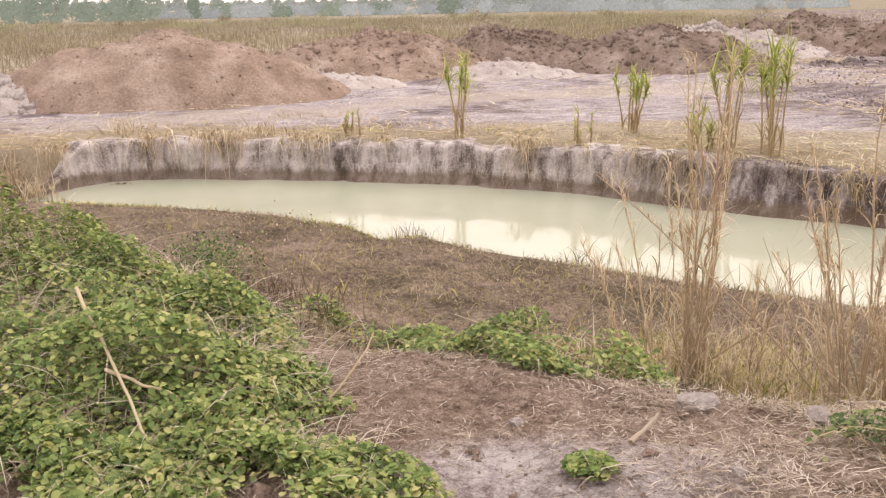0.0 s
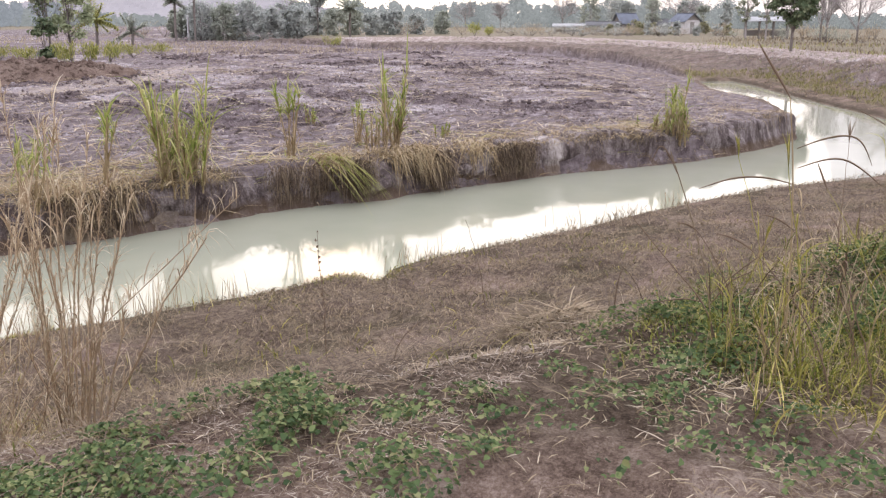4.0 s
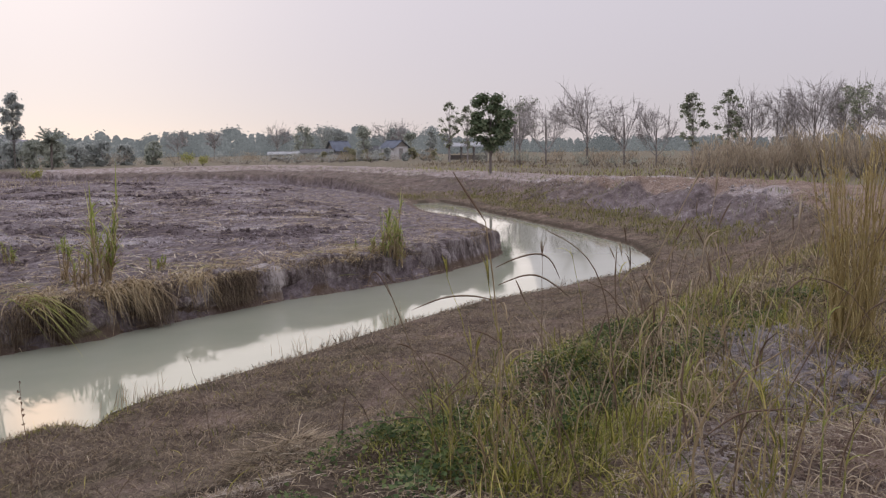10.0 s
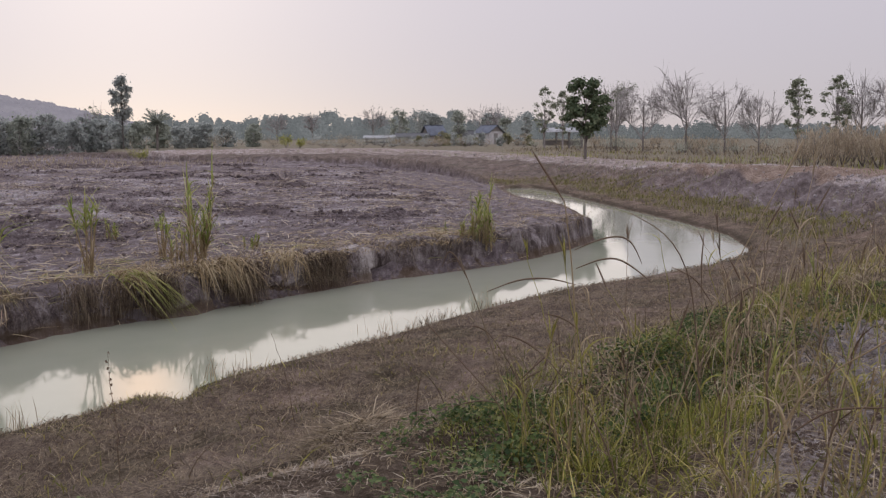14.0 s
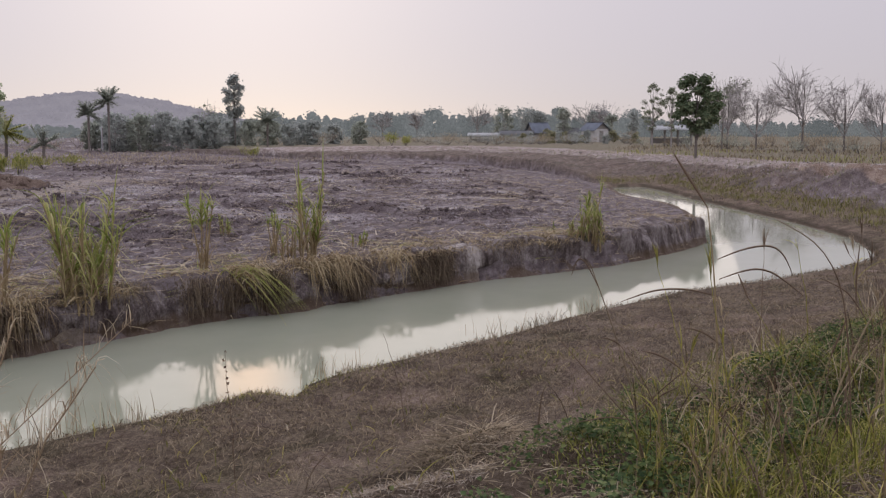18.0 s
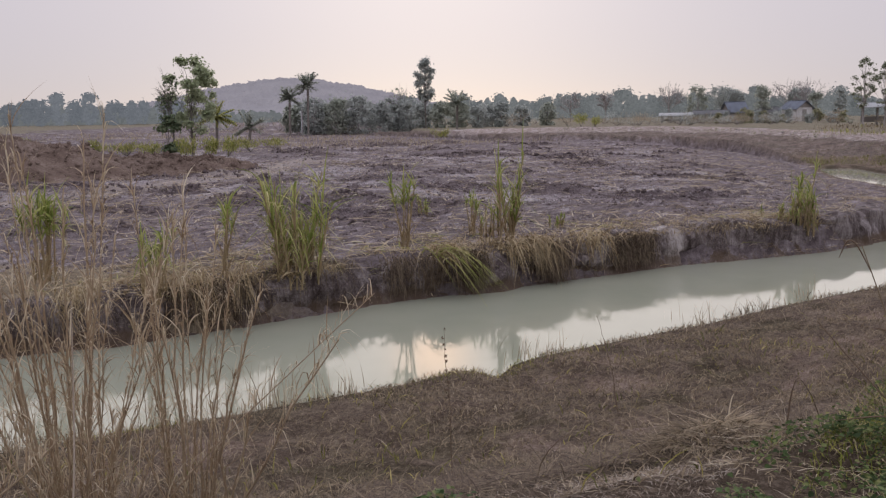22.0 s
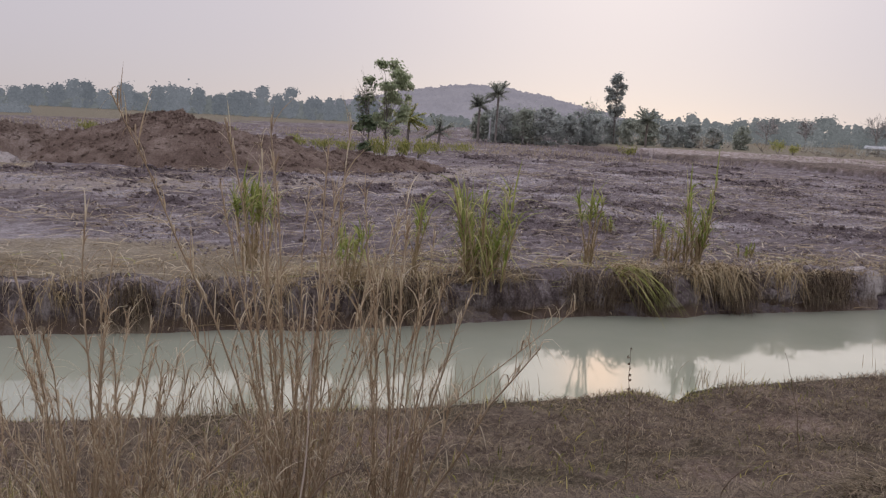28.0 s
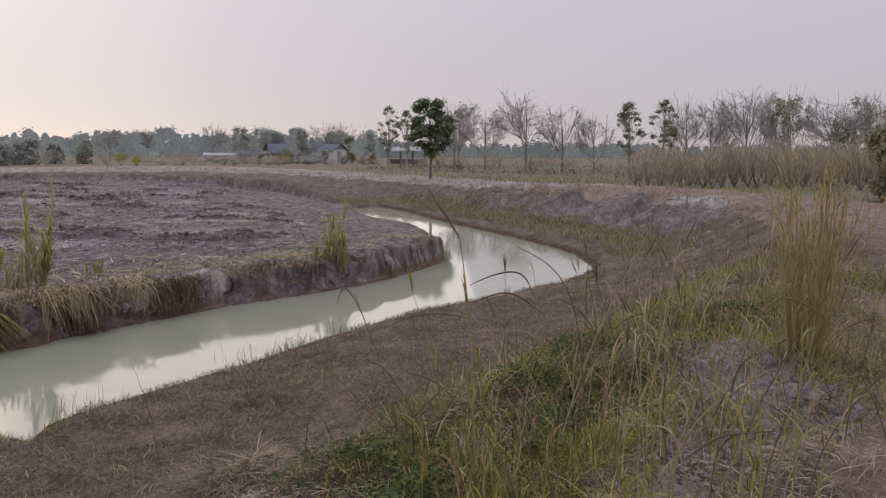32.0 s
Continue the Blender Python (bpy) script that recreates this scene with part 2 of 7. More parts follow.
M_straw = plant("dry_straw", [(0.15, (0.20, 0.145, 0.09)), (0.4, (0.37, 0.285, 0.185)), (0.62, (0.53, 0.43, 0.30)), (0.82, (0.68, 0.595, 0.47))])
M_litter = plant("grey_straw_litter", [(0.15, (0.15, 0.105, 0.075)), (0.4, (0.30, 0.23, 0.175)), (0.62, (0.46, 0.385, 0.315)), (0.82, (0.63, 0.56, 0.49))])
M_drygrass = plant("dry_brown_grass", [(0.15, (0.07, 0.051, 0.035)), (0.4, (0.185, 0.14, 0.092)), (0.62, (0.32, 0.248, 0.165)), (0.82, (0.47, 0.375, 0.26))])
M_greengrass = plant("green_grass", [(0.15, (0.07, 0.08, 0.018)), (0.4, (0.19, 0.19, 0.040)), (0.62, (0.37, 0.33, 0.085)), (0.82, (0.61, 0.51, 0.20))])
M_crestgreen = plant("crest_grass_green", [(0.15, (0.08, 0.10, 0.018)), (0.42, (0.20, 0.22, 0.042)), (0.62, (0.36, 0.355, 0.085)), (0.82, (0.60, 0.52, 0.20))], through_light=0.3)
M_yellowgreen = plant("yellow_green_grass", [(0.15, (0.20, 0.23, 0.06)), (0.45, (0.33, 0.34, 0.10)), (0.82, (0.47, 0.42, 0.17))])
M_olivegreen = plant("olive_waterside_grass", [(0.15, (0.13, 0.125, 0.045)), (0.45, (0.21, 0.20, 0.07)), (0.82, (0.34, 0.30, 0.13))], patch=0.4)
M_golden = plant("golden_grass", [(0.15, (0.20, 0.145, 0.055)), (0.45, (0.37, 0.285, 0.12)), (0.82, (0.58, 0.475, 0.24))], through_light=0.15)
M_cane_green = plant("cane_leaf_green", [(0.15, (0.17, 0.225, 0.05)), (0.45, (0.31, 0.355, 0.095)), (0.66, (0.45, 0.45, 0.165)), (0.84, (0.60, 0.53, 0.29))], through_light=0.4)
M_cane_dry = plant("cane_leaf_dry", [(0.15, (0.20, 0.14, 0.08)), (0.45, (0.38, 0.285, 0.165)), (0.82, (0.60, 0.50, 0.34))])
M_stalk = plant("cane_stalk", [(0.15, (0.20, 0.14, 0.085)), (0.5, (0.32, 0.24, 0.14)), (0.82, (0.42, 0.36, 0.21))], through_light=0)
M_reed = plant("reed_stem", [(0.15, (0.14, 0.09, 0.058)), (0.42, (0.34, 0.24, 0.155)), (0.65, (0.50, 0.395, 0.275)), (0.82, (0.70, 0.62, 0.49))], through_light=0.1)
M_reedleaf = plant("reed_leaf", [(0.12, (0.23, 0.155, 0.098)), (0.4, (0.43, 0.325, 0.215)), (0.62, (0.60, 0.495, 0.35)), (0.85, (0.74, 0.655, 0.51))], through_light=0.35)
M_vine = plant("vine_leaf", [(0.12, (0.055, 0.09, 0.036)), (0.35, (0.14, 0.20, 0.068)), (0.56, (0.24, 0.31, 0.105)), (0.74, (0.38, 0.40, 0.155)), (0.88, (0.55, 0.48, 0.25))], through_light=0.35, patch=2.5)
# tree leaves: base colours paled to stand in for haze
M_leaf_dark = plant("tree_leaf_dark", [(0.15, (0.085, 0.12, 0.065)), (0.5, (0.14, 0.18, 0.10)), (0.82, (0.23, 0.255, 0.15))], patch=0.6, through_light=0.3)
M_leaf_hazed = plant("tree_leaf_hazed", [(0.15, (0.34, 0.365, 0.31)), (0.5, (0.41, 0.43, 0.365)), (0.82, (0.49, 0.50, 0.43))], patch=0.3, through_light=0.5)
M_leaf_far = plant("tree_leaf_hazed_pale", [(0.15, (0.40, 0.425, 0.405)), (0.5, (0.46, 0.48, 0.455)), (0.82, (0.52, 0.53, 0.50))], patch=0.1, through_light=0.5)
M_meadow = plant("dry_meadow_grass", [(0.15, (0.145, 0.12, 0.082)), (0.45, (0.23, 0.19, 0.13)), (0.82, (0.34, 0.288, 0.205))], patch=0.12, through_light=0.35)
M_olive = plant("olive_meadow_grass", [(0.15, (0.22, 0.215, 0.125)), (0.5, (0.31, 0.30, 0.18)), (0.82, (0.41, 0.38, 0.24))], patch=0.25, through_light=0.35)
M_vine_dull = plant("vine_leaf_dull", [(0.12, (0.030, 0.056, 0.026)), (0.4, (0.085, 0.132, 0.052)), (0.65, (0.17, 0.225, 0.088)), (0.86, (0.38, 0.36, 0.18))], through_light=0.3, patch=2.5)
# green weed leaf, darkened to paint the shade under crest grass
M_weedleaf = plant("shaded_weed_leaf", [(0.12, (0.022, 0.038, 0.014)), (0.4, (0.065, 0.10, 0.032)), (0.65, (0.15, 0.195, 0.064)), (0.86, (0.33, 0.31, 0.13))], through_light=0.3, patch=2.5)
# these tree greens are lightened in place of haze too
M_leaf_mid = plant("tree_leaf_green", [(0.15, (0.32, 0.37, 0.23)), (0.5, (0.45, 0.495, 0.32)), (0.82, (0.57, 0.60, 0.41))], patch=0.5, through_light=0.6)
M_leaf_open = plant("tree_leaf_dull_green", [(0.15, (0.24, 0.265, 0.19)), (0.5, (0.33, 0.35, 0.26)), (0.82, (0.43, 0.44, 0.33))], patch=0.4, through_light=0.45)
M_bark = plant("bark", [(0.15, (0.11, 0.09, 0.08)), (0.5, (0.18, 0.155, 0.14)), (0.82, (0.27, 0.24, 0.215))], through_light=0)
# twig grey is kept pale for the look of haze
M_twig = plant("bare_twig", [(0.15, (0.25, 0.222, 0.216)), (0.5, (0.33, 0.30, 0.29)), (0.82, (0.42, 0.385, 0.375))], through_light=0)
M_scrub = plant("dry_scrub", [(0.15, (0.26, 0.21, 0.155)), (0.5, (0.41, 0.34, 0.25)), (0.82, (0.53, 0.45, 0.34))], patch=0.4, through_light=0.4)
M_darkweed = plant("dark_weed", [(0.15, (0.09, 0.06, 0.04)), (0.5, (0.16, 0.11, 0.075)), (0.82, (0.24, 0.17, 0.115))], through_light=0)
M_root = plant("dark_root_thatch", [(0.15, (0.06, 0.042, 0.032)), (0.5, (0.14, 0.10, 0.072)), (0.82, (0.30, 0.235, 0.165))], through_light=0.1)


def soil(name, dark, mid, pale, scale=3.0, bump=0.04):
    m, nt, b = nodes_of(name, 0.95, 0.1)
    big, fine = n_noise(nt, scale * 0.3, 5), n_noise(nt, scale * 5, 8, 0.7)
    grain = n_noise(nt, scale * 22, 6, 0.75)
    mix = n_math(nt, "ADD", n_math(nt, "ADD", n_math(nt, "MULTIPLY", big, 0.4), n_math(nt, "MULTIPLY", fine, 0.35)), n_math(nt, "MULTIPLY", grain, 0.25))
    nt.links.new(n_ramp(nt, mix, [(0.38, dark), (0.5, mid), (0.62, pale)]), b.inputs["Base Color"])
    n_bump(nt, b, fine, 0.9, bump)
    return m

# ---- plan of the land ----
NEAR = [(-7.2, 15.1), (-5.1, 14.6), (-3.4, 14.1), (-2.3, 13.6), (-1.2, 12.8), (-0.7, 12.0), (-0.2, 12.2), (0.5, 11.4), (1.4, 10.8),
        (2.9, 9.7), (5.1, 8.3), (7.2, 7.0), (8.9, 6.05), (9.7, 5.7), (9.85, 5.35), (9.75, 5.15), (10.4, 5.25), (10.9, 5.1), (12.5, 4.3),
        (13.7, 3.7), (15.2, 3.1), (16.6, 2.45), (18.4, 1.5), (20.5, -0.2), (22.7, -1.7), (24.2, -2.4), (25.6, -2.8)]
OUTER = [(26.6, -2.85), (29.7, -2.6), (33.8, -1.3), (39.2, 0.9), (44.6, 3.0), (49.1, 4.5), (53.0, 6.3)]
FAR = [(52.0, 8.0), (48.0, 7.0), (44.2, 5.9), (41.4, 4.0), (36.8, 2.5), (32.2, 1.9), (29.0, 1.6), (27.4, 1.4), (24.9, 2.1), (22.1, 3.2),
       (20.4, 4.4), (18.9, 5.6), (17.0, 6.6), (15.5, 7.4), (14.4, 7.9), (13.4, 8.8), (11.8, 9.3), (10.2, 10.0), (8.8, 10.6), (8.0, 11.3),
       (6.8, 11.8), (5.8, 12.5), (3.8, 13.9), (2.7, 14.9), (1.3, 15.7), (-0.6, 16.4), (-2.7, 16.9), (-4.9, 17.3), (-6.1, 17.1), (-6.8, 15.9)]
WATER = NEAR + OUTER + FAR
FIELD = FAR[::-1] + [(60, 11.5), (68, 15.5), (76, 23), (79, 31), (77, 40), (90, 62), (500, 300), (500, 700), (-700, 700), (-700, 150), (-30, 27), (-9.5, 16.3)]
BERM = [(-60, 45), (-14, 16), (-6.5, 8.4), (-3, 5.5), (-0.9, 4.2), (0.9, 3.55), (2.2, 2.7), (4, 1.4), (7, -0.4), (10, -2), (14, -4.2), (18, -5.8),
        (23, -7.2), (28, -7.9), (33, -7.5), (38, -6.0), (47, -1.4), (59, 4.6), (70, 11), (79, 18), (85, 27), (84, 36), (80, 46)]
BACK = BERM + [(95, 60), (500, 290), (700, -700), (-700, -700), (-700, 140)]
U, ZU = [0, 0.04, 0.25, 0.5, 0.72, 0.9, 1], [0.04, 0.13, 0.27, 0.46, 0.80, 1.30, 1.55]


def land(x, y, rough=True):
    """Height of the ground, and masks of what it is made of."""
    x, y = np.asarray(x, float), np.asarray(y, float)
    wob = 0.12 * fbm(x, y, 1.3, 3, 5)
    dw = segdist(x, y, WATER)
    wet = inside(x, y, WATER)
    db, back = segdist(x, y, BERM, False), inside(x, y, BACK)
    df, fld = segdist(x, y, FIELD), inside(x, y, FIELD)
    u = np.clip(dw / (dw + db + 1e-6) + wob * 0.15 * smooth(0.4, 1.5, dw), 0, 1)
    z = np.interp(u, U, ZU)
    plateau = 1.55 + 0.07 * smooth(0, 1.5, db) - 0.35 * smooth(3.0, 9.0, db) - 0.25 * smooth(20, 60, db)
    z = np.where(back, plateau, z) * (1 - 0.17 * smooth(46, 54, x) * (1 - smooth(78, 90, x)) * (1 - smooth(4, 12, np.where(back, db, 0))))
    zf = (0.70 * smooth(0.02, 0.45, np.where(x < -8, 9, df))) + 0.14 * smooth(2, 25, df) + 0.04 * smooth(40, 120, df)
    zf = zf * (1 - 0.8 * smooth(27.2, 31.5, x) * (1 - smooth(70, 80, x)) * (1 - smooth(0.8, 8.0, df)))
    bare = np.where(fld, 1.0, smooth(-2.6, 0.2, -df) * (dw > 0.8) * (x < -5))
    z = z * (1 - bare) + zf * bare
    z = np.where(wet, -np.minimum(0.5, 0.25 * dw), z)
    ang = -0.99
    xr, yr = x * np.cos(ang) + y * np.sin(ang), -x * np.sin(ang) + y * np.cos(ang)
    inner = smooth(2.5, 7, df + 1.5 * vnoise(x, y, 2.0, 8)) * fld * (1 - smooth(60, 85, df))
    east = smooth(6, 13, x)
    clod = inner * east * smooth(0.26, 0.72, fbm(xr * 0.85, yr, 1.9, 4, 121))
    smear = inner * (0.9 - 0.1 * east) * smooth(-0.75 + 0.7 * east, 0.85, fbm(xr * 0.8, yr, 2.4, 4, 133)) * (1 - clod)
    smear = np.maximum(smear, 0.85 * (1 - east) * fld * smooth(0.5, 3.0, df) * smooth(-0.9, 0.1, fbm(x, y, 1.5, 3, 161)))
    if rough:
        # wheel ruts and ploughed lumps in the worked field, soft lumps elsewhere
        rut = smooth(6, 14, df) * fld * (1 - smooth(70, 110, df))
        z += rut * (0.022 * vnoise(xr * 0.4, yr, 0.6, 21) + 0.05 * fbm(xr * 0.6, yr, 0.34, 3, 23) + 0.05 * smooth(0.3, 0.6, vnoise(xr * 0.35, yr, 0.9, 25)))
        z += clod * (0.05 + 0.13 * fbm(x, y, 0.6, 3, 141).clip(-0.4, 1) + 0.05 * vnoise(x, y, 0.22, 143)) - 0.03 * smear
        lump = np.exp(-(np.hypot((x - 6.9) / 1.2, (y + 1.75) / 0.6)) ** 2)
        z += lump * (0.05 * vnoise(x, y, 0.3, 151) + 0.03 * vnoise(x, y, 0.12, 153))
        soft = np.where(wet, 0.0, np.where(fld, 0.035 * smooth(0.4, 3, df), 0.06 * smooth(0.1, 1.2, dw)))
        z += soft * fbm(x, y, 1.1, 4, 31) + 0.4 * soft * fbm(x, y, 0.25, 3, 37)
        # gullies down the outer embankment
        ring = smooth(26, 34, x) * (~fld) * (~wet) * smooth(0.3, 0.7, u) * (1 - smooth(0, 2, np.where(back, db, 0)))
        ring = ring * (1 - 0.65 * smooth(40, 52, x))
        rib = vnoise(0.85 * x + 0.5 * y + 0.5 * u, 0.02 * x, 0.8, 41)
        z += ring * (0.30 * rib + 0.14 * fbm(x, y, 1.6, 3, 43) + 0.16 * smooth(0.7, 1.0, u) * vnoise(x, y, 1.3, 45))
    track = np.exp(-((segdist(x, y, TRACK, False) + 0.5 * fbm(x, y, 2.5, 2, 3)) / 1.5) ** 2)
    ringm = smooth(24, 32, x) * (~fld) * (~wet) * smooth(0.42, 0.6, u) * (1 - smooth(1, 4, np.where(back, db, 0)))
    # crest ground to be darkened: brown earth plus shade between the blades
    shaded_turf = smooth(2.3, 3.6, x) * (1 - smooth(13, 22, x)) * (1 - smooth(0.6, 1.8, np.where(back, db * 0.8, db * 0.78))) * (~wet) * (~fld)
    pl = np.exp(-(np.hypot((x - 6.9) / 1.0, (y + 1.75) / 0.42)) ** 2) + np.exp(-(np.hypot((x - 4.5) / 0.7, (y + 0.98) / 0.36)) ** 2)
    meadow = fld * (1 - smooth(65, 95, np.hypot(x, y))) * smooth(34, 41, np.hypot(x, y) + 4 * fbm(x, y, 7, 2, 171)) * smooth(60, 68, np.degrees(np.arctan2(y, x)))
    return z, dict(field=np.maximum(bare * (~wet), 0.8 * ringm * (1 - 0.6 * smooth(40, 50, x))), clod=clod, smear=smear, shaded_turf=0.85 * shaded_turf * (1 - pl.clip(0, 1)), berm=np.where(back, 1.0, smooth(0.86, 1.0, u)) * (1 - bare), track=track,
                   grass=np.maximum(0.8 * meadow, bare * (1 - 0.85 * smooth(9, 13, x)) * (1 - smooth(1.5, 5.5, df + 1.5 * fbm(x, y, 3, 3, 9))) * (1 - track)), pale=np.exp(-(np.hypot((x - 0.25) / 0.75, (y - 2.75) / 0.45)) ** 2) + np.exp(-(np.hypot((x - 6.9) / 1.3, (y + 1.75) / 0.5)) ** 2) + np.exp(-(np.hypot((x - 4.5) / 0.7, (y + 0.98) / 0.36)) ** 2) + smooth(0.3, 0.9, fbm(x, y, 6, 2, 77)) * smooth(20, 30, x) + 0.5 * smooth(40, 50, x) + np.exp(-(np.hypot((x - 33) / 3, (y + 7.2) / 1.2)) ** 2),
                   rough=np.where(back, smooth(4, 9, db), 0) + np.where(fld, smooth(55, 75, df + 8 * fbm(x, y, 20, 2, 15)), 0) + np.where((~fld) & (~back) & (x > 24), 0.5 * np.exp(-(((u - 0.28) / 0.12) ** 2)), 0),
                   wet=0.8 * (1 - smooth(0.03, 0.35, dw)) * (~fld) * (~wet))


TRACK = [(-40, 27), (-16, 20.3), (-9, 19.8), (-4, 21.2), (1, 23.5), (6, 25), (12, 26.5), (20, 24), (28, 26), (38, 30)]


def ground_z(x, y):
    return land(x, y)[0]


def gz1(x, y):
    return float(ground_z(np.array([x]), np.array([y]))[0])


# one sheet, fine near the viewer, coarse towards the horizon
az_g = np.radians(np.concatenate([np.linspace(-52, 122, 900), np.linspace(125, 305, 60)]))
r_g = np.concatenate([[0.05], 0.9 * 1.0098 ** np.arange(560), [260, 330, 420, 560, 800, 1200, 1800, 2600]])
RR, AA = np.meshgrid(r_g, az_g, indexing="ij")
gx, gy = RR * np.cos(AA), RR * np.sin(AA)
gz, masks = land(gx, gy)
gz = np.where(RR > 240, np.minimum(gz, 0.88), gz)
nr, na = RR.shape
ii, jj = np.meshgrid(np.arange(nr - 1), np.arange(na), indexing="ij")
j2 = (jj + 1) % na
gf = np.stack([ii * na + jj, (ii + 1) * na + jj, (ii + 1) * na + j2, ii * na + j2], -1).reshape(-1, 4)


def make_ground_material():
    m, nt, b = nodes_of("earth_and_dry_grass", 0.95, 0.12)
    big, midn, fine = n_noise(nt, 0.35, 5), n_noise(nt, 2.2, 6, 0.65), n_noise(nt, 16, 8, 0.7)
    grain, crumb = n_noise(nt, 75, 6, 0.75), n_noise(nt, 260, 4, 0.7)
    mixed = n_math(nt, "ADD", n_math(nt, "ADD", n_math(nt, "MULTIPLY", midn, 0.22), n_math(nt, "MULTIPLY", fine, 0.33)), n_math(nt, "ADD", n_math(nt, "MULTIPLY", grain, 0.30), n_math(nt, "MULTIPLY", crumb, 0.15)))
    shelf = n_ramp(nt, mixed, [(0.42, (0.052, 0.037, 0.028)), (0.5, (0.145, 0.107, 0.082)), (0.58, (0.29, 0.232, 0.172))])
    patches = n_noise(nt, 0.9, 4, 0.6)
    shelf = n_mix(nt, n_step(nt, patches, 0.54, 0.66), shelf, n_ramp(nt, mixed, [(0.42, (0.10, 0.066, 0.05)), (0.5, (0.215, 0.155, 0.125)), (0.58, (0.36, 0.285, 0.24))]))
    shelf = n_mix(nt, n_step(nt, patches, 0.46, 0.36), shelf, n_ramp(nt, mixed, [(0.42, (0.035, 0.026, 0.018)), (0.5, (0.10, 0.078, 0.052)), (0.58, (0.22, 0.18, 0.125))]))
    berm_a = n_ramp(nt, mixed, [(0.42, (0.10, 0.066, 0.05)), (0.5, (0.25, 0.178, 0.142)), (0.58, (0.45, 0.36, 0.305))])
    berm_b = n_ramp(nt, mixed, [(0.43, (0.15, 0.115, 0.105)), (0.485, (0.32, 0.268, 0.26)), (0.56, (0.56, 0.505, 0.505))])
    berm = n_mix(nt, n_step(nt, n_math(nt, "ADD", n_attr(nt, "pale"), n_math(nt, "MULTIPLY", midn, 0.5)), 0.5, 0.95), berm_a, berm_b)
    stretch = nt.nodes.new("ShaderNodeMapping")
    stretch.inputs["Rotation"].default_value = (0, 0, 0.99)
    stretch.inputs["Scale"].default_value = (0.45, 1.2, 1.0)
    nt.links.new(nt.nodes.new("ShaderNodeTexCoord").outputs["Object"], stretch.inputs["Vector"])
    streak = n_noise(nt, 2.6, 8, 0.72, stretch.outputs[0])
    streak2 = n_math(nt, "ADD", n_math(nt, "MULTIPLY", streak, 0.5), n_math(nt, "MULTIPLY", mixed, 0.5))
    mud = n_ramp(nt, streak2, [(0.40, (0.055, 0.041, 0.042)), (0.48, (0.15, 0.12, 0.124)), (0.55, (0.25, 0.21, 0.22)), (0.61, (0.50, 0.46, 0.48))])
    pale = n_ramp(nt, mixed, [(0.36, (0.20, 0.16, 0.145)), (0.5, (0.32, 0.27, 0.25)), (0.64, (0.44, 0.39, 0.37))])
    dry = n_ramp(nt, mixed, [(0.36, (0.13, 0.10, 0.072)), (0.5, (0.27, 0.22, 0.16)), (0.64, (0.42, 0.355, 0.27))])
    dark_mud = n_ramp(nt, mixed, [(0.40, (0.042, 0.031, 0.031)), (0.5, (0.13, 0.101, 0.104)), (0.62, (0.28, 0.235, 0.245))])
    pale_mud = n_ramp(nt, streak2, [(0.40, (0.13, 0.105, 0.108)), (0.48, (0.25, 0.212, 0.222)), (0.555, (0.37, 0.33, 0.345)), (0.62, (0.55, 0.51, 0.53))])
    mud = n_mix(nt, n_step(nt, n_math(nt, "ADD", n_attr(nt, "smear"), n_math(nt, "MULTIPLY", fine, 0.8)), 0.6, 1.1), mud, pale_mud)
    mud = n_mix(nt, n_step(nt, n_math(nt, "ADD", n_attr(nt, "clod"), n_math(nt, "MULTIPLY", fine, 0.8)), 0.6, 1.1), mud, dark_mud)
    col = n_mix(nt, n_attr(nt, "field"), shelf, mud)
    col = n_mix(nt, n_step(nt, n_math(nt, "ADD", n_attr(nt, "grass"), n_math(nt, "MULTIPLY", midn, 0.6)), 0.55, 1.0), col, dry)
    col = n_mix(nt, n_step(nt, n_math(nt, "ADD", n_math(nt, "MULTIPLY", n_attr(nt, "track"), 0.8), n_math(nt, "ADD", n_math(nt, "MULTIPLY", midn, 0.6), n_math(nt, "MULTIPLY", fine, 0.4))), 0.75, 1.25), col, pale)
    col = n_mix(nt, n_step(nt, n_math(nt, "ADD", n_attr(nt, "berm"), n_math(nt, "MULTIPLY", midn, 0.7)), 0.75, 1.25), col, berm)
    yard = n_ramp(nt, mixed, [(0.36, (0.105, 0.09, 0.062)), (0.5, (0.20, 0.172, 0.125)), (0.64, (0.31, 0.265, 0.20))])
    col = n_mix(nt, n_step(nt, n_math(nt, "ADD", n_attr(nt, "rough"), n_math(nt, "MULTIPLY", big, 0.6)), 0.6, 1.1), col, yard)
    # dark earth under the crest grass, with the blades' shade painted in
    col = n_mix(nt, n_attr(nt, "shaded_turf"), col, n_ramp(nt, mixed, [(0.42, (0.024, 0.017, 0.011)), (0.5, (0.075, 0.055, 0.038)), (0.6, (0.20, 0.15, 0.11))]))
    col = n_mix(nt, n_attr(nt, "wet"), col, (0.055, 0.042, 0.03))
    damp = n_math(nt, "MULTIPLY", n_step(nt, n_attr(nt, "smear"), 0.35, 0.8), n_step(nt, fine, 0.46, 0.58))
    nt.links.new(n_math(nt, "SUBTRACT", 0.95, n_math(nt, "MULTIPLY", damp, 0.5)), b.inputs["Roughness"])
    nt.links.new(n_math(nt, "ADD", 0.12, n_math(nt, "MULTIPLY", damp, 0.4)), b.inputs["Specular IOR Level"])
    nt.links.new(col, b.inputs["Base Color"])
    n_bump(nt, b, mixed, 1.0, 0.06)
    return m


M_ground = make_ground_material()
ground_me = fast_mesh("ground", np.stack([gx, gy, gz], -1).reshape(-1, 3), gf, M_ground, True)
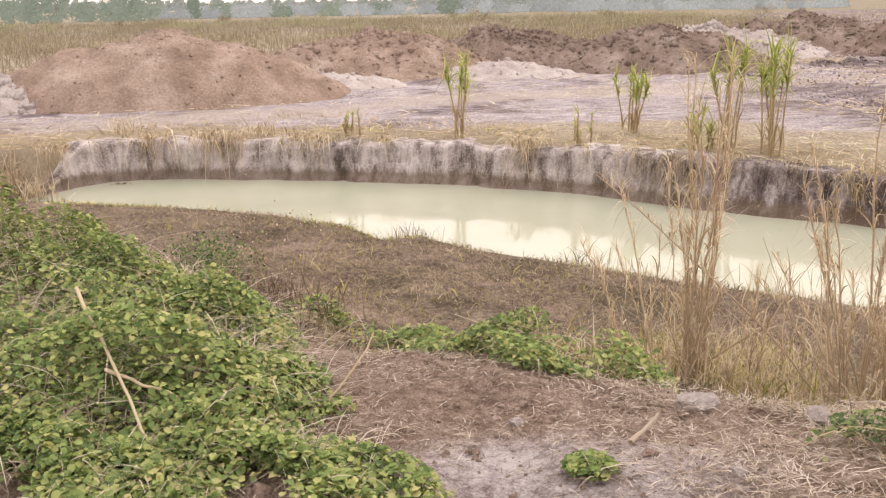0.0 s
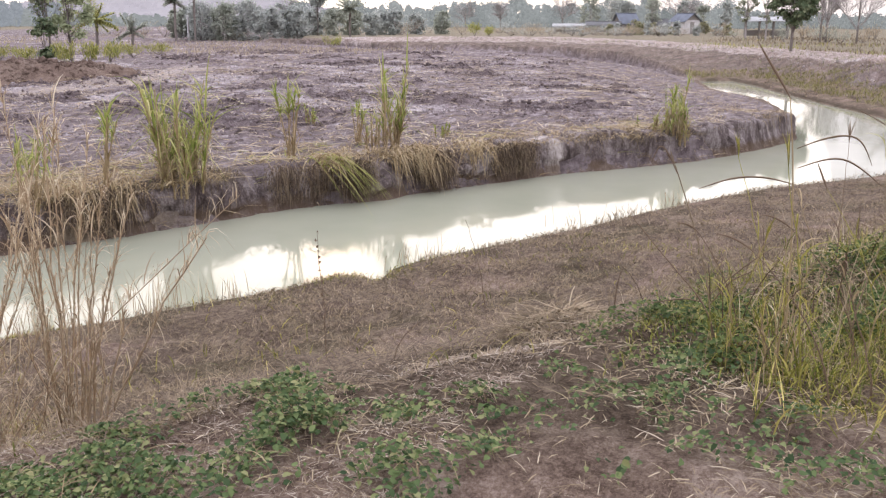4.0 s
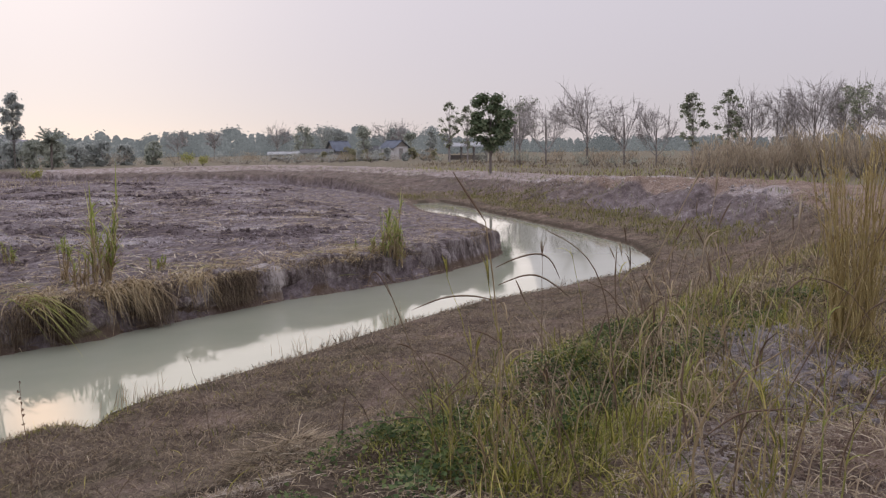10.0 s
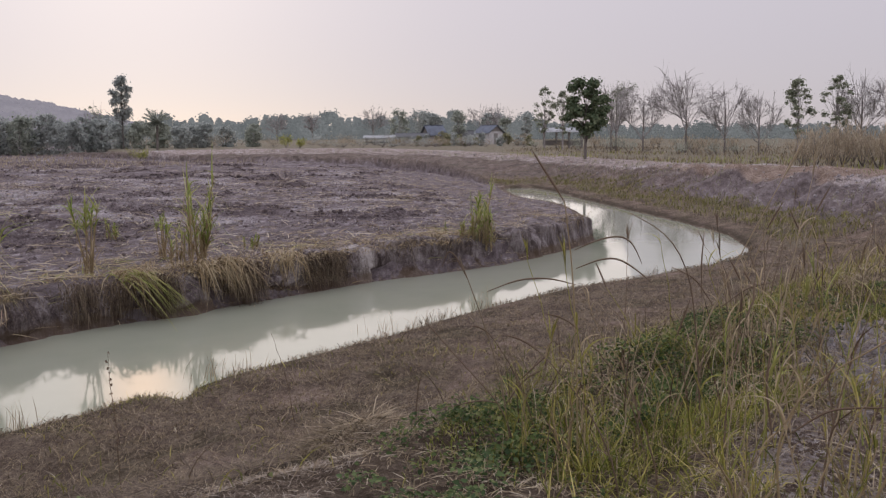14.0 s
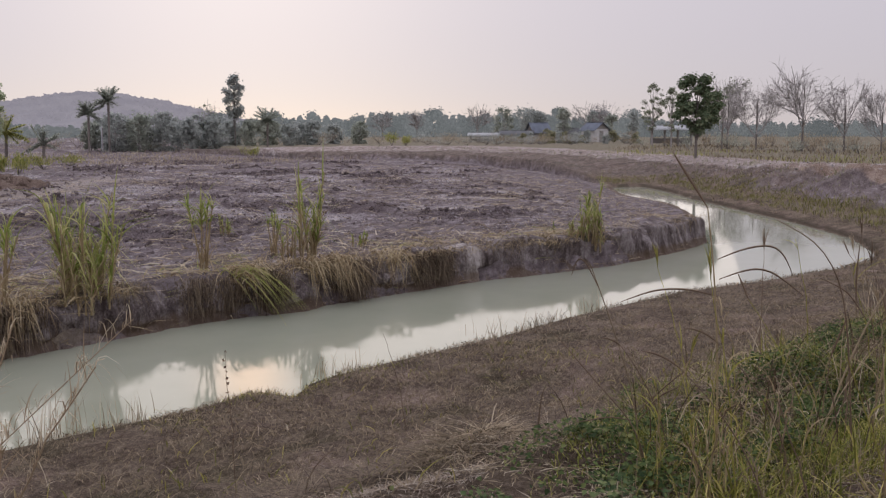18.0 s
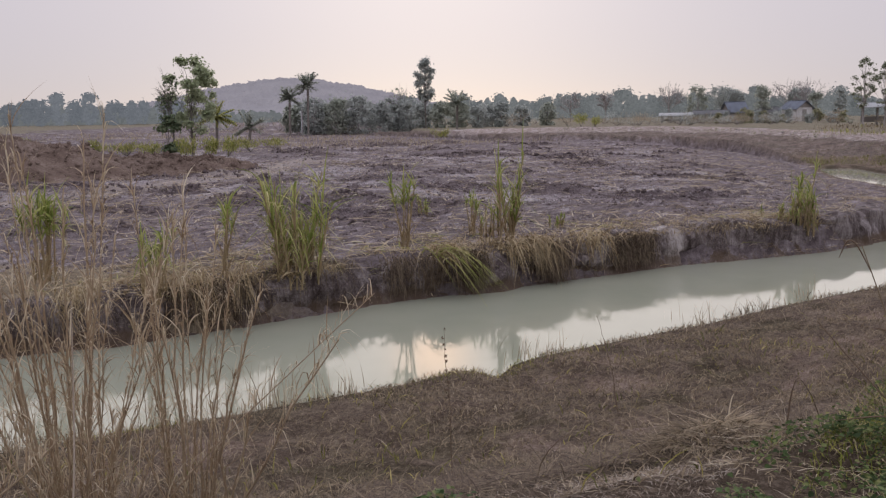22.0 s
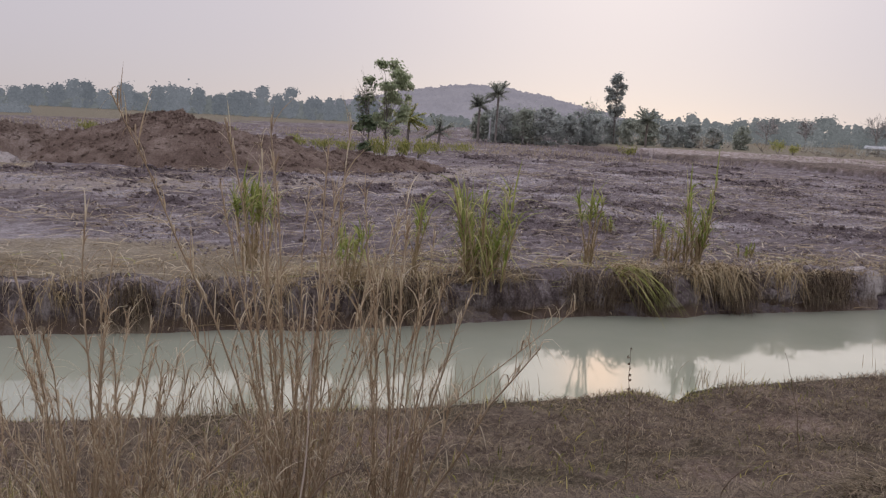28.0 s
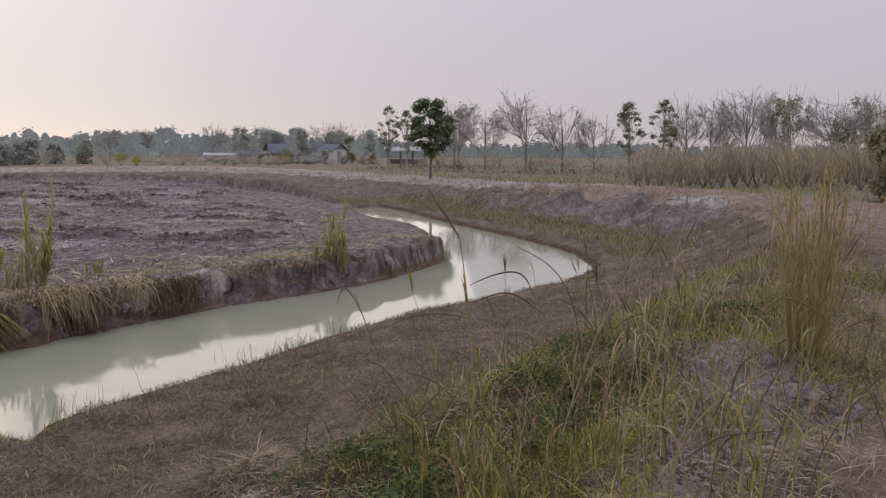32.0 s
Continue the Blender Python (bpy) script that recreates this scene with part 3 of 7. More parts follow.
for key, val in masks.items():
    a = ground_me.attributes.new(key, "FLOAT", "POINT")
    a.data.foreach_set("value", np.ascontiguousarray(val, np.float32).ravel())
ground = tagged(new("ground", ground_me), "dry earth, clay and trodden brown grass", "ground", kind="structure")

# water: milky, still
m_water, nt, b = nodes_of("milky_water", 0.04, 0.5)
b.inputs["IOR"].default_value = 1.33
nt.links.new(n_ramp(nt, n_noise(nt, 0.5, 3), [(0.3, (0.33, 0.34, 0.265)), (0.7, (0.37, 0.375, 0.295))]), b.inputs["Base Color"])
n_bump(nt, b, n_noise(nt, 5, 3), 0.03, 0.02)
bm = bmesh.new()
wide = [(-9, 12), (10, 2), (26, -5), (60, 0), (62, 14), (40, 12), (16, 14), (0, 20), (-9, 20)]
bm.faces.new([bm.verts.new((x, y, 0.0)) for x, y in wide])
me = bpy.data.meshes.new("water")
bm.to_mesh(me)
bm.free()
me.materials.append(m_water)
tagged(new("water", me), "still milky grey-green water in a dug channel", "water", kind="structure")


def resample(pts, step):
    """Even points along a polyline, softened at the corners."""
    p = np.array(pts, float)
    for _ in range(2):
        q = np.repeat(p, 2, 0)[1:-1]
        q[0::2], q[1::2] = p[:-1] * 0.75 + p[1:] * 0.25, p[:-1] * 0.25 + p[1:] * 0.75
        p = np.concatenate([p[:1], q, p[-1:]])
    d = np.concatenate([[0], np.cumsum(np.linalg.norm(np.diff(p, axis=0), axis=1))])
    s = np.arange(0, d[-1], step)
    return np.stack([np.interp(s, d, p[:, 0]), np.interp(s, d, p[:, 1])], 1), s


# the cut bank: a steep clay face from under the water to the field's rim
def make_bank_material():
    m, nt, b = nodes_of("cut_clay", 0.92, 0.15)
    co = nt.nodes.new("ShaderNodeTexCoord").outputs["Object"]
    mp = nt.nodes.new("ShaderNodeMapping")
    mp.inputs["Scale"].default_value = (1, 1, 0.22)
    nt.links.new(co, mp.inputs["Vector"])
    a, c = n_noise(nt, 4.5, 7, 0.7, mp.outputs[0]), n_noise(nt, 30, 7, 0.75)
    mix = n_math(nt, "ADD", n_math(nt, "MULTIPLY", a, 0.64), n_math(nt, "MULTIPLY", c, 0.36))
    clay = n_ramp(nt, mix, [(0.40, (0.055, 0.04, 0.038)), (0.49, (0.15, 0.12, 0.118)), (0.6, (0.36, 0.315, 0.315))])
    pale = n_ramp(nt, mix, [(0.41, (0.13, 0.105, 0.095)), (0.47, (0.31, 0.265, 0.25)), (0.58, (0.54, 0.485, 0.475))])
    clay = n_mix(nt, n_step(nt, n_math(nt, "ADD", n_attr(nt, "dry"), n_math(nt, "MULTIPLY", a, 0.6)), 0.55, 1.05), clay, pale)
    sep = nt.nodes.new("ShaderNodeSeparateXYZ")
    nt.links.new(co, sep.inputs[0])
    # tide mark: the clay soaked by the water
    tide = n_step(nt, n_math(nt, "ADD", sep.outputs["Z"], n_math(nt, "MULTIPLY", a, 0.22)), 0.24, 0.38)
    nt.links.new(n_mix(nt, tide, n_mix(nt, 0.75, clay, (0.13, 0.09, 0.062)), clay), b.inputs["Base Color"])
    n_bump(nt, b, mix, 1.0, 0.08)
    return m


M_bank = make_bank_material()
RS = 0.07
rim, rim_s = resample(FAR[::-1], RS)
tan = np.gradient(rim, axis=0)
tan /= np.linalg.norm(tan, axis=1, keepdims=True)
nrm2 = np.stack([-tan[:, 1], tan[:, 0]], 1)
prof_o = np.array([-0.35, -0.12, -0.04, -0.01, 0.01, 0.02, 0.03, 0.035, 0.04, 0.045, 0.05, 0.055, 0.065, 0.08, 0.12, 0.22, 0.45, 0.85])
prof_z = np.array([-0.35, -0.06, 0.03, 0.08, 0.13, 0.18, 0.24, 0.30, 0.36, 0.42, 0.48, 0.54, 0.60, 0.65, 0.69, 0.705, 0.715, 0.69])
S, K = np.meshgrid(rim_s, np.arange(len(prof_o)), indexing="ij")
face = np.sin(np.pi * np.clip(K / 14.5, 0, 1)) ** 0.6
off = prof_o[None] + face * (0.12 * vnoise(S, K * 0.10, 1.3, 51) + 0.08 * vnoise(S, K * 0.04, 0.45, 53) + 0.06 * (1 - 0.85 * smooth(6, 10, rim[:, 0]))[:, None] * vnoise(S, K * 0.02, 0.2, 54) + 0.03 * vnoise(S, K * 0.09, 0.1, 59))
crack = smooth(0.55, 0.8, vnoise(S, K * 0.02, 0.42, 57)) * face
off += 0.16 * crack
bz = prof_z[None] * (0.12 + 0.88 * smooth(0.0, 1.3, S)) * (1 + 0.06 * vnoise(S, 0 * S, 2.3, 55) + 0.06 * vnoise(S, 0 * S, 0.5, 58) + 0.04 * vnoise(S, 0 * S, 0.2, 60)) + 0.02 * vnoise(S, K, 0.3, 56)
eastern = (smooth(6.5, 10.5, rim[:, 0]) * (1 - smooth(22, 25, rim[:, 0])))[:, None]
bz += eastern * prof_z[None].clip(0) * (0.20 * vnoise(S, 0 * S, 1.4, 65) + 0.16 * vnoise(S, 0 * S, 0.45, 66))
off += eastern * face * (0.10 + 0.20 * vnoise(S, K * 0.05, 0.8, 67) + 0.06 * vnoise(S, K * 0.2, 0.25, 68)) + eastern * 0.25 * smooth(7, 14, K) * (0.6 + vnoise(S, 0 * S, 1.1, 69)).clip(0)
bz = np.where(bz > 0, bz * (1 - 0.84 * smooth(27.2, 31.5, rim[:, 0]))[:, None], bz)
bx_, by_ = rim[:, 0, None] + nrm2[:, 0, None] * off, rim[:, 1, None] + nrm2[:, 1, None] * off
ns, nk = S.shape
ii, jj = np.meshgrid(np.arange(ns - 1), np.arange(nk - 1), indexing="ij")
bf = np.stack([ii * nk + jj, (ii + 1) * nk + jj, (ii + 1) * nk + jj + 1, ii * nk + jj + 1], -1).reshape(-1, 4)
me = fast_mesh("cut_bank", np.stack([bx_, by_, bz], -1).reshape(-1, 3), bf, M_bank, True)
# share of pale clay: high in the west, lower along the cracks
dry = (1 - 0.9 * smooth(2.5, 7.5, bx_)) * (0.75 + 0.35 * vnoise(S, K * 0.1, 1.2, 63)) + 0.8 * np.exp(-(((bx_ - 18.9) / 0.45) ** 2)) - 0.12 * smooth(9, 12, bx_) - 0.5 * crack
me.attributes.new("dry", "FLOAT", "POINT").data.foreach_set("value", np.ascontiguousarray(dry, np.float32).ravel())
tagged(new("cut_bank", me), "steep cracked grey clay bank of the channel", "bank", kind="structure")


# ---- heaps of spoil ----
def spoil_heap(cx, cy, rx, ry, h, turn, material, label, seed, lumps=260, lump=0.14, peak=(0, 0), bulge=1.7):
    """A tipped mound with its own clods."""
    r, a = np.meshgrid(np.linspace(0, 1.12, 60), np.linspace(0, 2 * np.pi, 170, endpoint=False), indexing="ij")
    ex, ey = r * np.cos(a), r * np.sin(a)
    lx, ly = ex * rx, ey * ry
    d = np.sqrt((ex - peak[0] * (1 - r)) ** 2 + (ey - peak[1] * (1 - r)) ** 2)
    hh = h * 0.9 * np.clip(1 - d**bulge, 0, 1) - 0.1 * smooth(0.95, 1.1, d)
    hh = hh * (1 + 0.14 * fbm(lx, ly, 2.2, 3, seed)) + (0.15 * fbm(lx, ly, 0.9, 3, seed + 3) + (0.02 + 0.35 * lump) * (vnoise(lx, ly, 0.34, seed + 5) + 0.7 * vnoise(lx, ly, 0.16, seed + 7))) * np.clip(hh / h * 4, 0, 1) * min(1, h)
    c, s = math.cos(turn), math.sin(turn)
    wx, wy = cx + lx * c - ly * s, cy + lx * s + ly * c
    g = ground_z(wx, wy)
    z = g + np.where(r > 1.05, -0.15, hh)
    n0, n1 = r.shape
    i, j = np.meshgrid(np.arange(n0 - 1), np.arange(n1), indexing="ij")
    k = (j + 1) % n1
    f = np.stack([i * n1 + j, (i + 1) * n1 + j, (i + 1) * n1 + k, i * n1 + k], -1).reshape(-1, 4)
    thing = empty("spoil_heap", (cx, cy, 0))
    tagged(thing, label, "earth heap", group="spoil heaps")
    part("mound", fast_mesh("mound", np.stack([wx - cx, wy - cy, z], -1).reshape(-1, 3), f, material, True), thing)
    pick = rng.integers(0, n0 * n1 - n1, lumps)
    P = np.stack([wx.ravel()[pick] - cx, wy.ravel()[pick] - cy, z.ravel()[pick]], 1)
    part("rubble", clods(P - [0, 0, lump * 0.2], 0.75 * lump * rng.lognormal(-0.1, 0.6, lumps).clip(0.25, 2.3), material), thing)["kind"] = "stuff"
    return thing


def clods(P, size, material):
    """Rough lumps of earth, joined."""
    base = np.array([[-1, -1, -1], [1, -1, -1], [1, 1, -1], [-1, 1, -1], [-0.7, -0.7, 1], [0.7, -0.7, 1], [0.7, 0.7, 1], [-0.7, 0.7, 1]]) * 0.5
    q = np.array([[0, 1, 5, 4], [1, 2, 6, 5], [2, 3, 7, 6], [3, 0, 4, 7], [4, 5, 6, 7], [3, 2, 1, 0]])
    n = len(P)
    q4 = rng.normal(size=(n, 4))
    q4 /= np.linalg.norm(q4, axis=1, keepdims=True)
    w_, x_, y_, z_ = q4.T
    rot = np.stack([np.stack([1 - 2 * (y_**2 + z_**2), 2 * (x_ * y_ - w_ * z_), 2 * (x_ * z_ + w_ * y_)], -1), np.stack([2 * (x_ * y_ + w_ * z_), 1 - 2 * (x_**2 + z_**2), 2 * (y_ * z_ - w_ * x_)], -1), np.stack([2 * (x_ * z_ - w_ * y_), 2 * (y_ * z_ + w_ * x_), 1 - 2 * (x_**2 + y_**2)], -1)], 1)
    v = base[None] * (1 + rng.normal(0, 0.28, (n, 8, 3))) * size[:, None, None] * rng.uniform(0.6, 1.3, (n, 1, 3))
    v = np.einsum("nij,nkj->nki", rot, v) + P[:, None]
    return fast_mesh("clods", v.reshape(-1, 3), (np.arange(n)[:, None, None] * 8 + q).reshape(-1, 4), material)


M_pink = soil("pink_spoil", (0.125, 0.085, 0.066), (0.245, 0.178, 0.144), (0.39, 0.315, 0.27))
M_brown = soil("brown_spoil", (0.085, 0.06, 0.048), (0.18, 0.133, 0.11), (0.32, 0.26, 0.23))
M_grey = soil("grey_spoil", (0.24, 0.20, 0.185), (0.36, 0.315, 0.30), (0.50, 0.46, 0.44))
M_red = soil("red_spoil", (0.075, 0.052, 0.042), (0.17, 0.122, 0.10), (0.31, 0.245, 0.21))

spoil_heap(-7.0, 25.4, 5.0, 3.2, 1.8, 0.1, M_pink, "broad tipped heap of pinkish earth", 61, 2400, 0.04, (0.0, 0), 2.5)
spoil_heap(-12.3, 23.6, 4.2, 2.4, 1.0, 0.25, M_grey, "low heap of pale rubble and clods", 62, 3000, 0.12)
spoil_heap(-1.6, 31.5, 4.8, 2.8, 1.5, 0.0, M_pink, "heap of mixed brown and pink earth", 63, 2000, 0.10)
spoil_heap(3.0, 33.6, 4.6, 2.6, 1.45, 0.0, M_brown, "rough heap of brown clods", 64, 2400, 0.1)
spoil_heap(7.6, 32.2, 4.6, 2.9, 1.5, -0.5, M_brown, "steep heap of dark brown clods", 65, 2600, 0.105, (0.3, -0.2))
spoil_heap(11.5, 37.0, 4.5, 2.6, 1.1, -0.4, M_grey, "rough heap of grey-brown clods", 71, 1600, 0.12)
spoil_heap(2.6, 29.8, 2.6, 1.3, 0.6, -0.1, M_grey, "low smooth heap of pale grey clay", 66, 160, 0.08)
spoil_heap(-3.0, 27.3, 2.6, 1.2, 0.5, 0.2, M_grey, "low smooth heap of pale grey clay", 67, 140, 0.08)
spoil_heap(22.0, 34.5, 7.5, 4.2, 1.95, -0.75, M_red, "large heap of red-brown earth", 68, 5200, 0.09, (0.05, 0))
spoil_heap(16.0, 39.5, 5.6, 3.2, 1.5, -0.5, M_brown, "heap of rough brown clods", 69, 2400, 0.105)
spoil_heap(27.6, 29.4, 4.2, 1.9, 0.85, -0.5, M_red, "low tail of red-brown clods", 70, 1800, 0.11)


# ---- plants on the far bank ----
def along(P, f):
    """Points at the fractions f along each path P (K, S, 3)."""
    fi = np.clip(f, 0, 0.999) * (P.shape[1] - 1)
    i = fi.astype(int)
    k = np.arange(len(P))
    return P[k, i] + (P[k, i + 1] - P[k, i]) * (fi - i)[:, None]


def cane_clump(x, y, h, stalks, spread, green, label, sheaf=False):
    """Cane: jointed stalks, green heads of arching leaves, dead leaves clinging below. A sheaf carries leaves all the way down."""
    zg = gz1(x, y)
    thing = tagged(empty("cane_clump", (x, y, zg - 0.04)), label, "cane", group="cane on the far bank")
    s = np.linspace(0, 1, 9)
    a, r = rng.uniform(0, 6.3, stalks), spread * np.sqrt(rng.uniform(0, 1, stalks))
    h = h * 1.16
    hk = h * (rng.uniform(0.3, 0.74, stalks) if sheaf else rng.uniform(0.52, 0.74, stalks))
    la, ll = a + rng.normal(0, 0.7, stalks), 0.13 * hk * rng.uniform(0.2, 2.0, stalks)
    P = np.stack([(r * np.cos(a))[:, None] + (ll * np.cos(la))[:, None] * s**1.5, (r * np.sin(a))[:, None] + (ll * np.sin(la))[:, None] * s**1.5, hk[:, None] * s], -1)
    for p in P:
        rad = np.where(np.arange(9) % 2 == 0, 0.017, 0.013) * (1.1 - 0.5 * s)
        part("stalk", fast_mesh("stalk", *tubes(p[None], rad[None], 6), M_stalk, True), thing)

    def leaf_set(n, lo, hi, length, width, droop, out):
        k = rng.integers(0, stalks, n)
        return blades(along(P[k], rng.uniform(lo, hi, n)), rng.uniform(*length, n) * h, rng.uniform(*out, n), rng.uniform(0, 6.3, n), width * rng.uniform(0.6, 1.3, n), rng.uniform(*droop, n), 6)

    up = leaf_set(int(stalks * 5 * green) + 4, 0.3 if sheaf else 0.72, 1.0, (0.12, 0.40) if sheaf else (0.10, 0.34), 0.026, (0.0, 0.4), (0.08, 0.55))
    bent = leaf_set(int(stalks * 10 * green) + 3, 0.3 if sheaf else 0.66, 1.0, (0.14, 0.36) if sheaf else (0.14, 0.32), 0.026, (0.35, 1.6), (0.35, 1.15))
    part("green_head", fast_mesh("green_head", *merge(up, bent), M_cane_green), thing, "arching green cane leaves")["kind"] = "stuff"
    cling = leaf_set(int(stalks * (7 if sheaf else 8)) + 6, 0.1, 0.85, (0.08, 0.22), 0.020, (0.9, 2.2), (0.1, 0.5))
    foot = leaf_set(int(stalks * (18 if sheaf else 7)) + 6, 0.0, 0.55 if sheaf else 0.3, (0.14, 0.38), 0.020, (0.0, 0.9), (0.1, 0.6))
    part("dead_foliage", fast_mesh("dead_foliage", *merge(cling, foot), M_cane_dry), thing, "dead straw-coloured cane leaves")["kind"] = "stuff"
    return thing


# place, height, stalks, spread, greenness, whether leafy to the foot
CANES = [(0.54, 16.8, 1.72, 5, 0.14, 1.5, False), (3.72, 17.2, 1.35, 7, 0.2, 1.6, False), (4.25, 14.7, 1.0, 7, 0.25, 1.2, True), (4.75, 14.65, 2.05, 5, 0.14, 1.5, False),
         (5.35, 14.3, 2.05, 7, 0.22, 1.6, False), (9.12, 12.35, 1.62, 11, 0.25, 1.7, False), (9.42, 10.6, 1.4, 10, 0.24, 0.8, False), (10.6, 10.25, 1.55, 4, 0.09, 0.8, False),
         (11.65, 9.68, 2.1, 20, 0.36, 1.25, True), (14.35, 9.35, 1.78, 4, 0.08, 1.1, False), (18.9, 11.7, 0.55, 6, 0.2, 1.0, True), (16.6, 9.2, 0.95, 6, 0.2, 0.6, False), (16.0, 8.15, 2.15, 7, 0.16, 1.0, True),
         (15.7, 8.45, 1.0, 5, 0.2, 0.3, True), (18.45, 8.25, 0.42, 5, 0.2, 1.4, True), (21.9, 3.75, 1.7, 8, 0.2, 1.0, True), (22.05, 3.55, 1.0, 8, 0.25, 0.3, True), (21.7, 4.25, 0.55, 6, 0.4, 1.0, True),
         (2.6, 15.7, 0.8, 4, 0.3, 0.3, True), (-1.5, 17.4, 0.7, 4, 0.3, 0.5, True)]
for x, y, h, n, sp, gr, sheaf in CANES:
    cane_clump(x, y, h, n, sp, gr, "short yellow-green cane tuft on bare earth" if h < 1.2 else "dense tall sheaf of green and straw cane leaves" if sheaf else "tall bare cane stalks with green leafy heads", sheaf)


def hang(s0, s1, n, length, width, material, name, label, high=(0.45, 0.74), inset=(-0.05, 0.35), fan=0.5, out=(0.4, 1.0), droop=(0.9, 2.4)):
    """Dead leaves that hang over the rim between two places along it."""
    nc = max(2, int((s1 - s0) * 1.7))
    centre, weight = rng.uniform(s0, s1, nc), rng.lognormal(0, 0.7, nc)
    which = rng.choice(nc, n, p=weight / weight.sum())
    i = np.clip(((centre[which] + rng.normal(0, 0.16, n)) / RS).astype(int), 0, len(rim) - 1)
    o = rng.uniform(*inset, n)
    zr = rng.uniform(*high, n)
    P = np.stack([rim[i, 0] + nrm2[i, 0] * o, rim[i, 1] + nrm2[i, 1] * o, zr], 1)
    az = np.arctan2(-nrm2[i, 1], -nrm2[i, 0]) + rng.normal(0, fan, n) + rng.normal(0, 0.5, nc)[which]
    size = rng.lognormal(0, 0.25, nc)[which]
    return tagged(new(name, fast_mesh(name, *blades(P, size * rng.uniform(*length, n), rng.uniform(*out, n), az, rng.uniform(*width, n), rng.uniform(*droop, n), 6), material)), label, "grass", kind="stuff")


def rim_at(x):
    """How far along the rim the place with this x lies, on its near stretch."""
    k = np.where(rim[:, 0] < 27.0)[0]
    return float(rim_s[k[np.argmin(np.abs(rim[k, 0] - x))]])


hang(0.5, rim_at(4.5), 500, (0.2, 0.5), (0.010, 0.022), M_straw, "rim_grass", "dead straw grass hanging over the clay rim", fan=0.9, high=(0.64, 0.76), inset=(0.05, 0.5))
hang(rim_at(4.5), rim_s[-1] - 25, 1500, (0.12, 0.36), (0.008, 0.018), M_drygrass, "rim_grass", "dead straw grass hanging over the clay rim", fan=0.9, high=(0.60, 0.76), inset=(0.05, 0.6))
hang(rim_at(9.2), rim_at(12.3), 2600, (0.10, 0.36), (0.006, 0.016), M_root, "root_thatch", "dark thatch of dead roots on the cut bank", high=(0.25, 0.72), inset=(-0.06, 0.2), fan=0.9, out=(0.15, 0.6), droop=(1.3, 2.5))
hang(rim_at(13.3), rim_at(18.2), 6500, (0.12, 0.34), (0.006, 0.016), M_root, "root_thatch", "dark brown root thatch hanging down the cut bank", high=(0.2, 0.74), inset=(-0.10, 0.2), fan=0.8, out=(0.15, 0.7), droop=(1.3, 2.5))
hang(rim_at(9.3), rim_at(10.9), 260, (0.25, 0.5), (0.010, 0.022), M_cane_dry, "hanging_cane_leaf", "dry cane leaves hanging to the water", high=(0.5, 0.8))
hang(rim_at(15.2), rim_at(18.0), 520, (0.3, 0.5), (0.012, 0.028), M_cane_dry, "hanging_cane_leaf", "pale bent cane leaves draped over the bank", high=(0.62, 0.84), inset=(0.0, 0.6), out=(0.6, 1.9), fan=0.7, droop=(1.3, 2.5))
hang(rim_at(5.6), rim_at(9.2), 420, (0.25, 0.5), (0.008, 0.018), M_cane_dry, "hanging_cane_leaf", "dry brown cane leaves draped over the bank", high=(0.4, 0.78), fan=0.9)
hang(rim_at(6.4), rim_at(9.4), 1300, (0.10, 0.32), (0.006, 0.014), M_root, "root_thatch", "dark dead roots on the cut bank", high=(0.25, 0.72), inset=(-0.06, 0.2), fan=0.9, out=(0.15, 0.6), droop=(1.3, 2.5))
hang(rim_at(3.0), rim_at(4.6), 600, (0.2, 0.5), (0.006, 0.014), M_drygrass, "root_thatch", "brown dead grass and roots under a cane clump", high=(0.35, 0.74), fan=0.9)
for xx in (-5.0, -4.2, -2.2, 1.6, -3.6):
    s_ = rim_at(xx)
    hang(s_ - 0.3, s_ + 0.3, 60, (0.35, 0.7), (0.014, 0.028), M_straw, "hanging_cane_leaf", "tuft of pale cane leaves hanging over the bank", high=(0.6, 0.8), fan=0.8)

# a cane clump that has slid down to the water
s_ = rim_at(14.0)
k0 = int(s_ / RS)
fc = rim[k0] + nrm2[k0] * 0.2
slid = tagged(empty("fallen_cane", (fc[0], fc[1], 0.74)), "fallen cane with long green leaves sloping to the water", "cane")
n = 46
az0 = -1.52
part("green_head", fast_mesh("green_head", *blades(rng.normal(0, 0.10, (n, 3)) * [1.8, 1.2, 0.5], rng.uniform(0.42, 0.58, n), rng.uniform(1.5, 2.5, n), az0 + rng.normal(0, 0.24, n), rng.uniform(0.020, 0.036, n), rng.uniform(2.0, 2.45, n), 8), M_yellowgreen), slid, "long bent green leaves")["kind"] = "stuff"
n = 150
part("dead_foliage", fast_mesh("dead_foliage", *blades(rng.normal(0, 0.26, (n, 3)) * [1.2, 0.8, 0.3], rng.uniform(0.25, 0.5, n), rng.uniform(0.5, 1.8, n), az0 + rng.normal(0, 0.7, n), rng.uniform(0.014, 0.026, n), rng.uniform(1.0, 2.4, n), 6), M_cane_dry), slid, "dead straw-coloured cane leaves")["kind"] = "stuff"

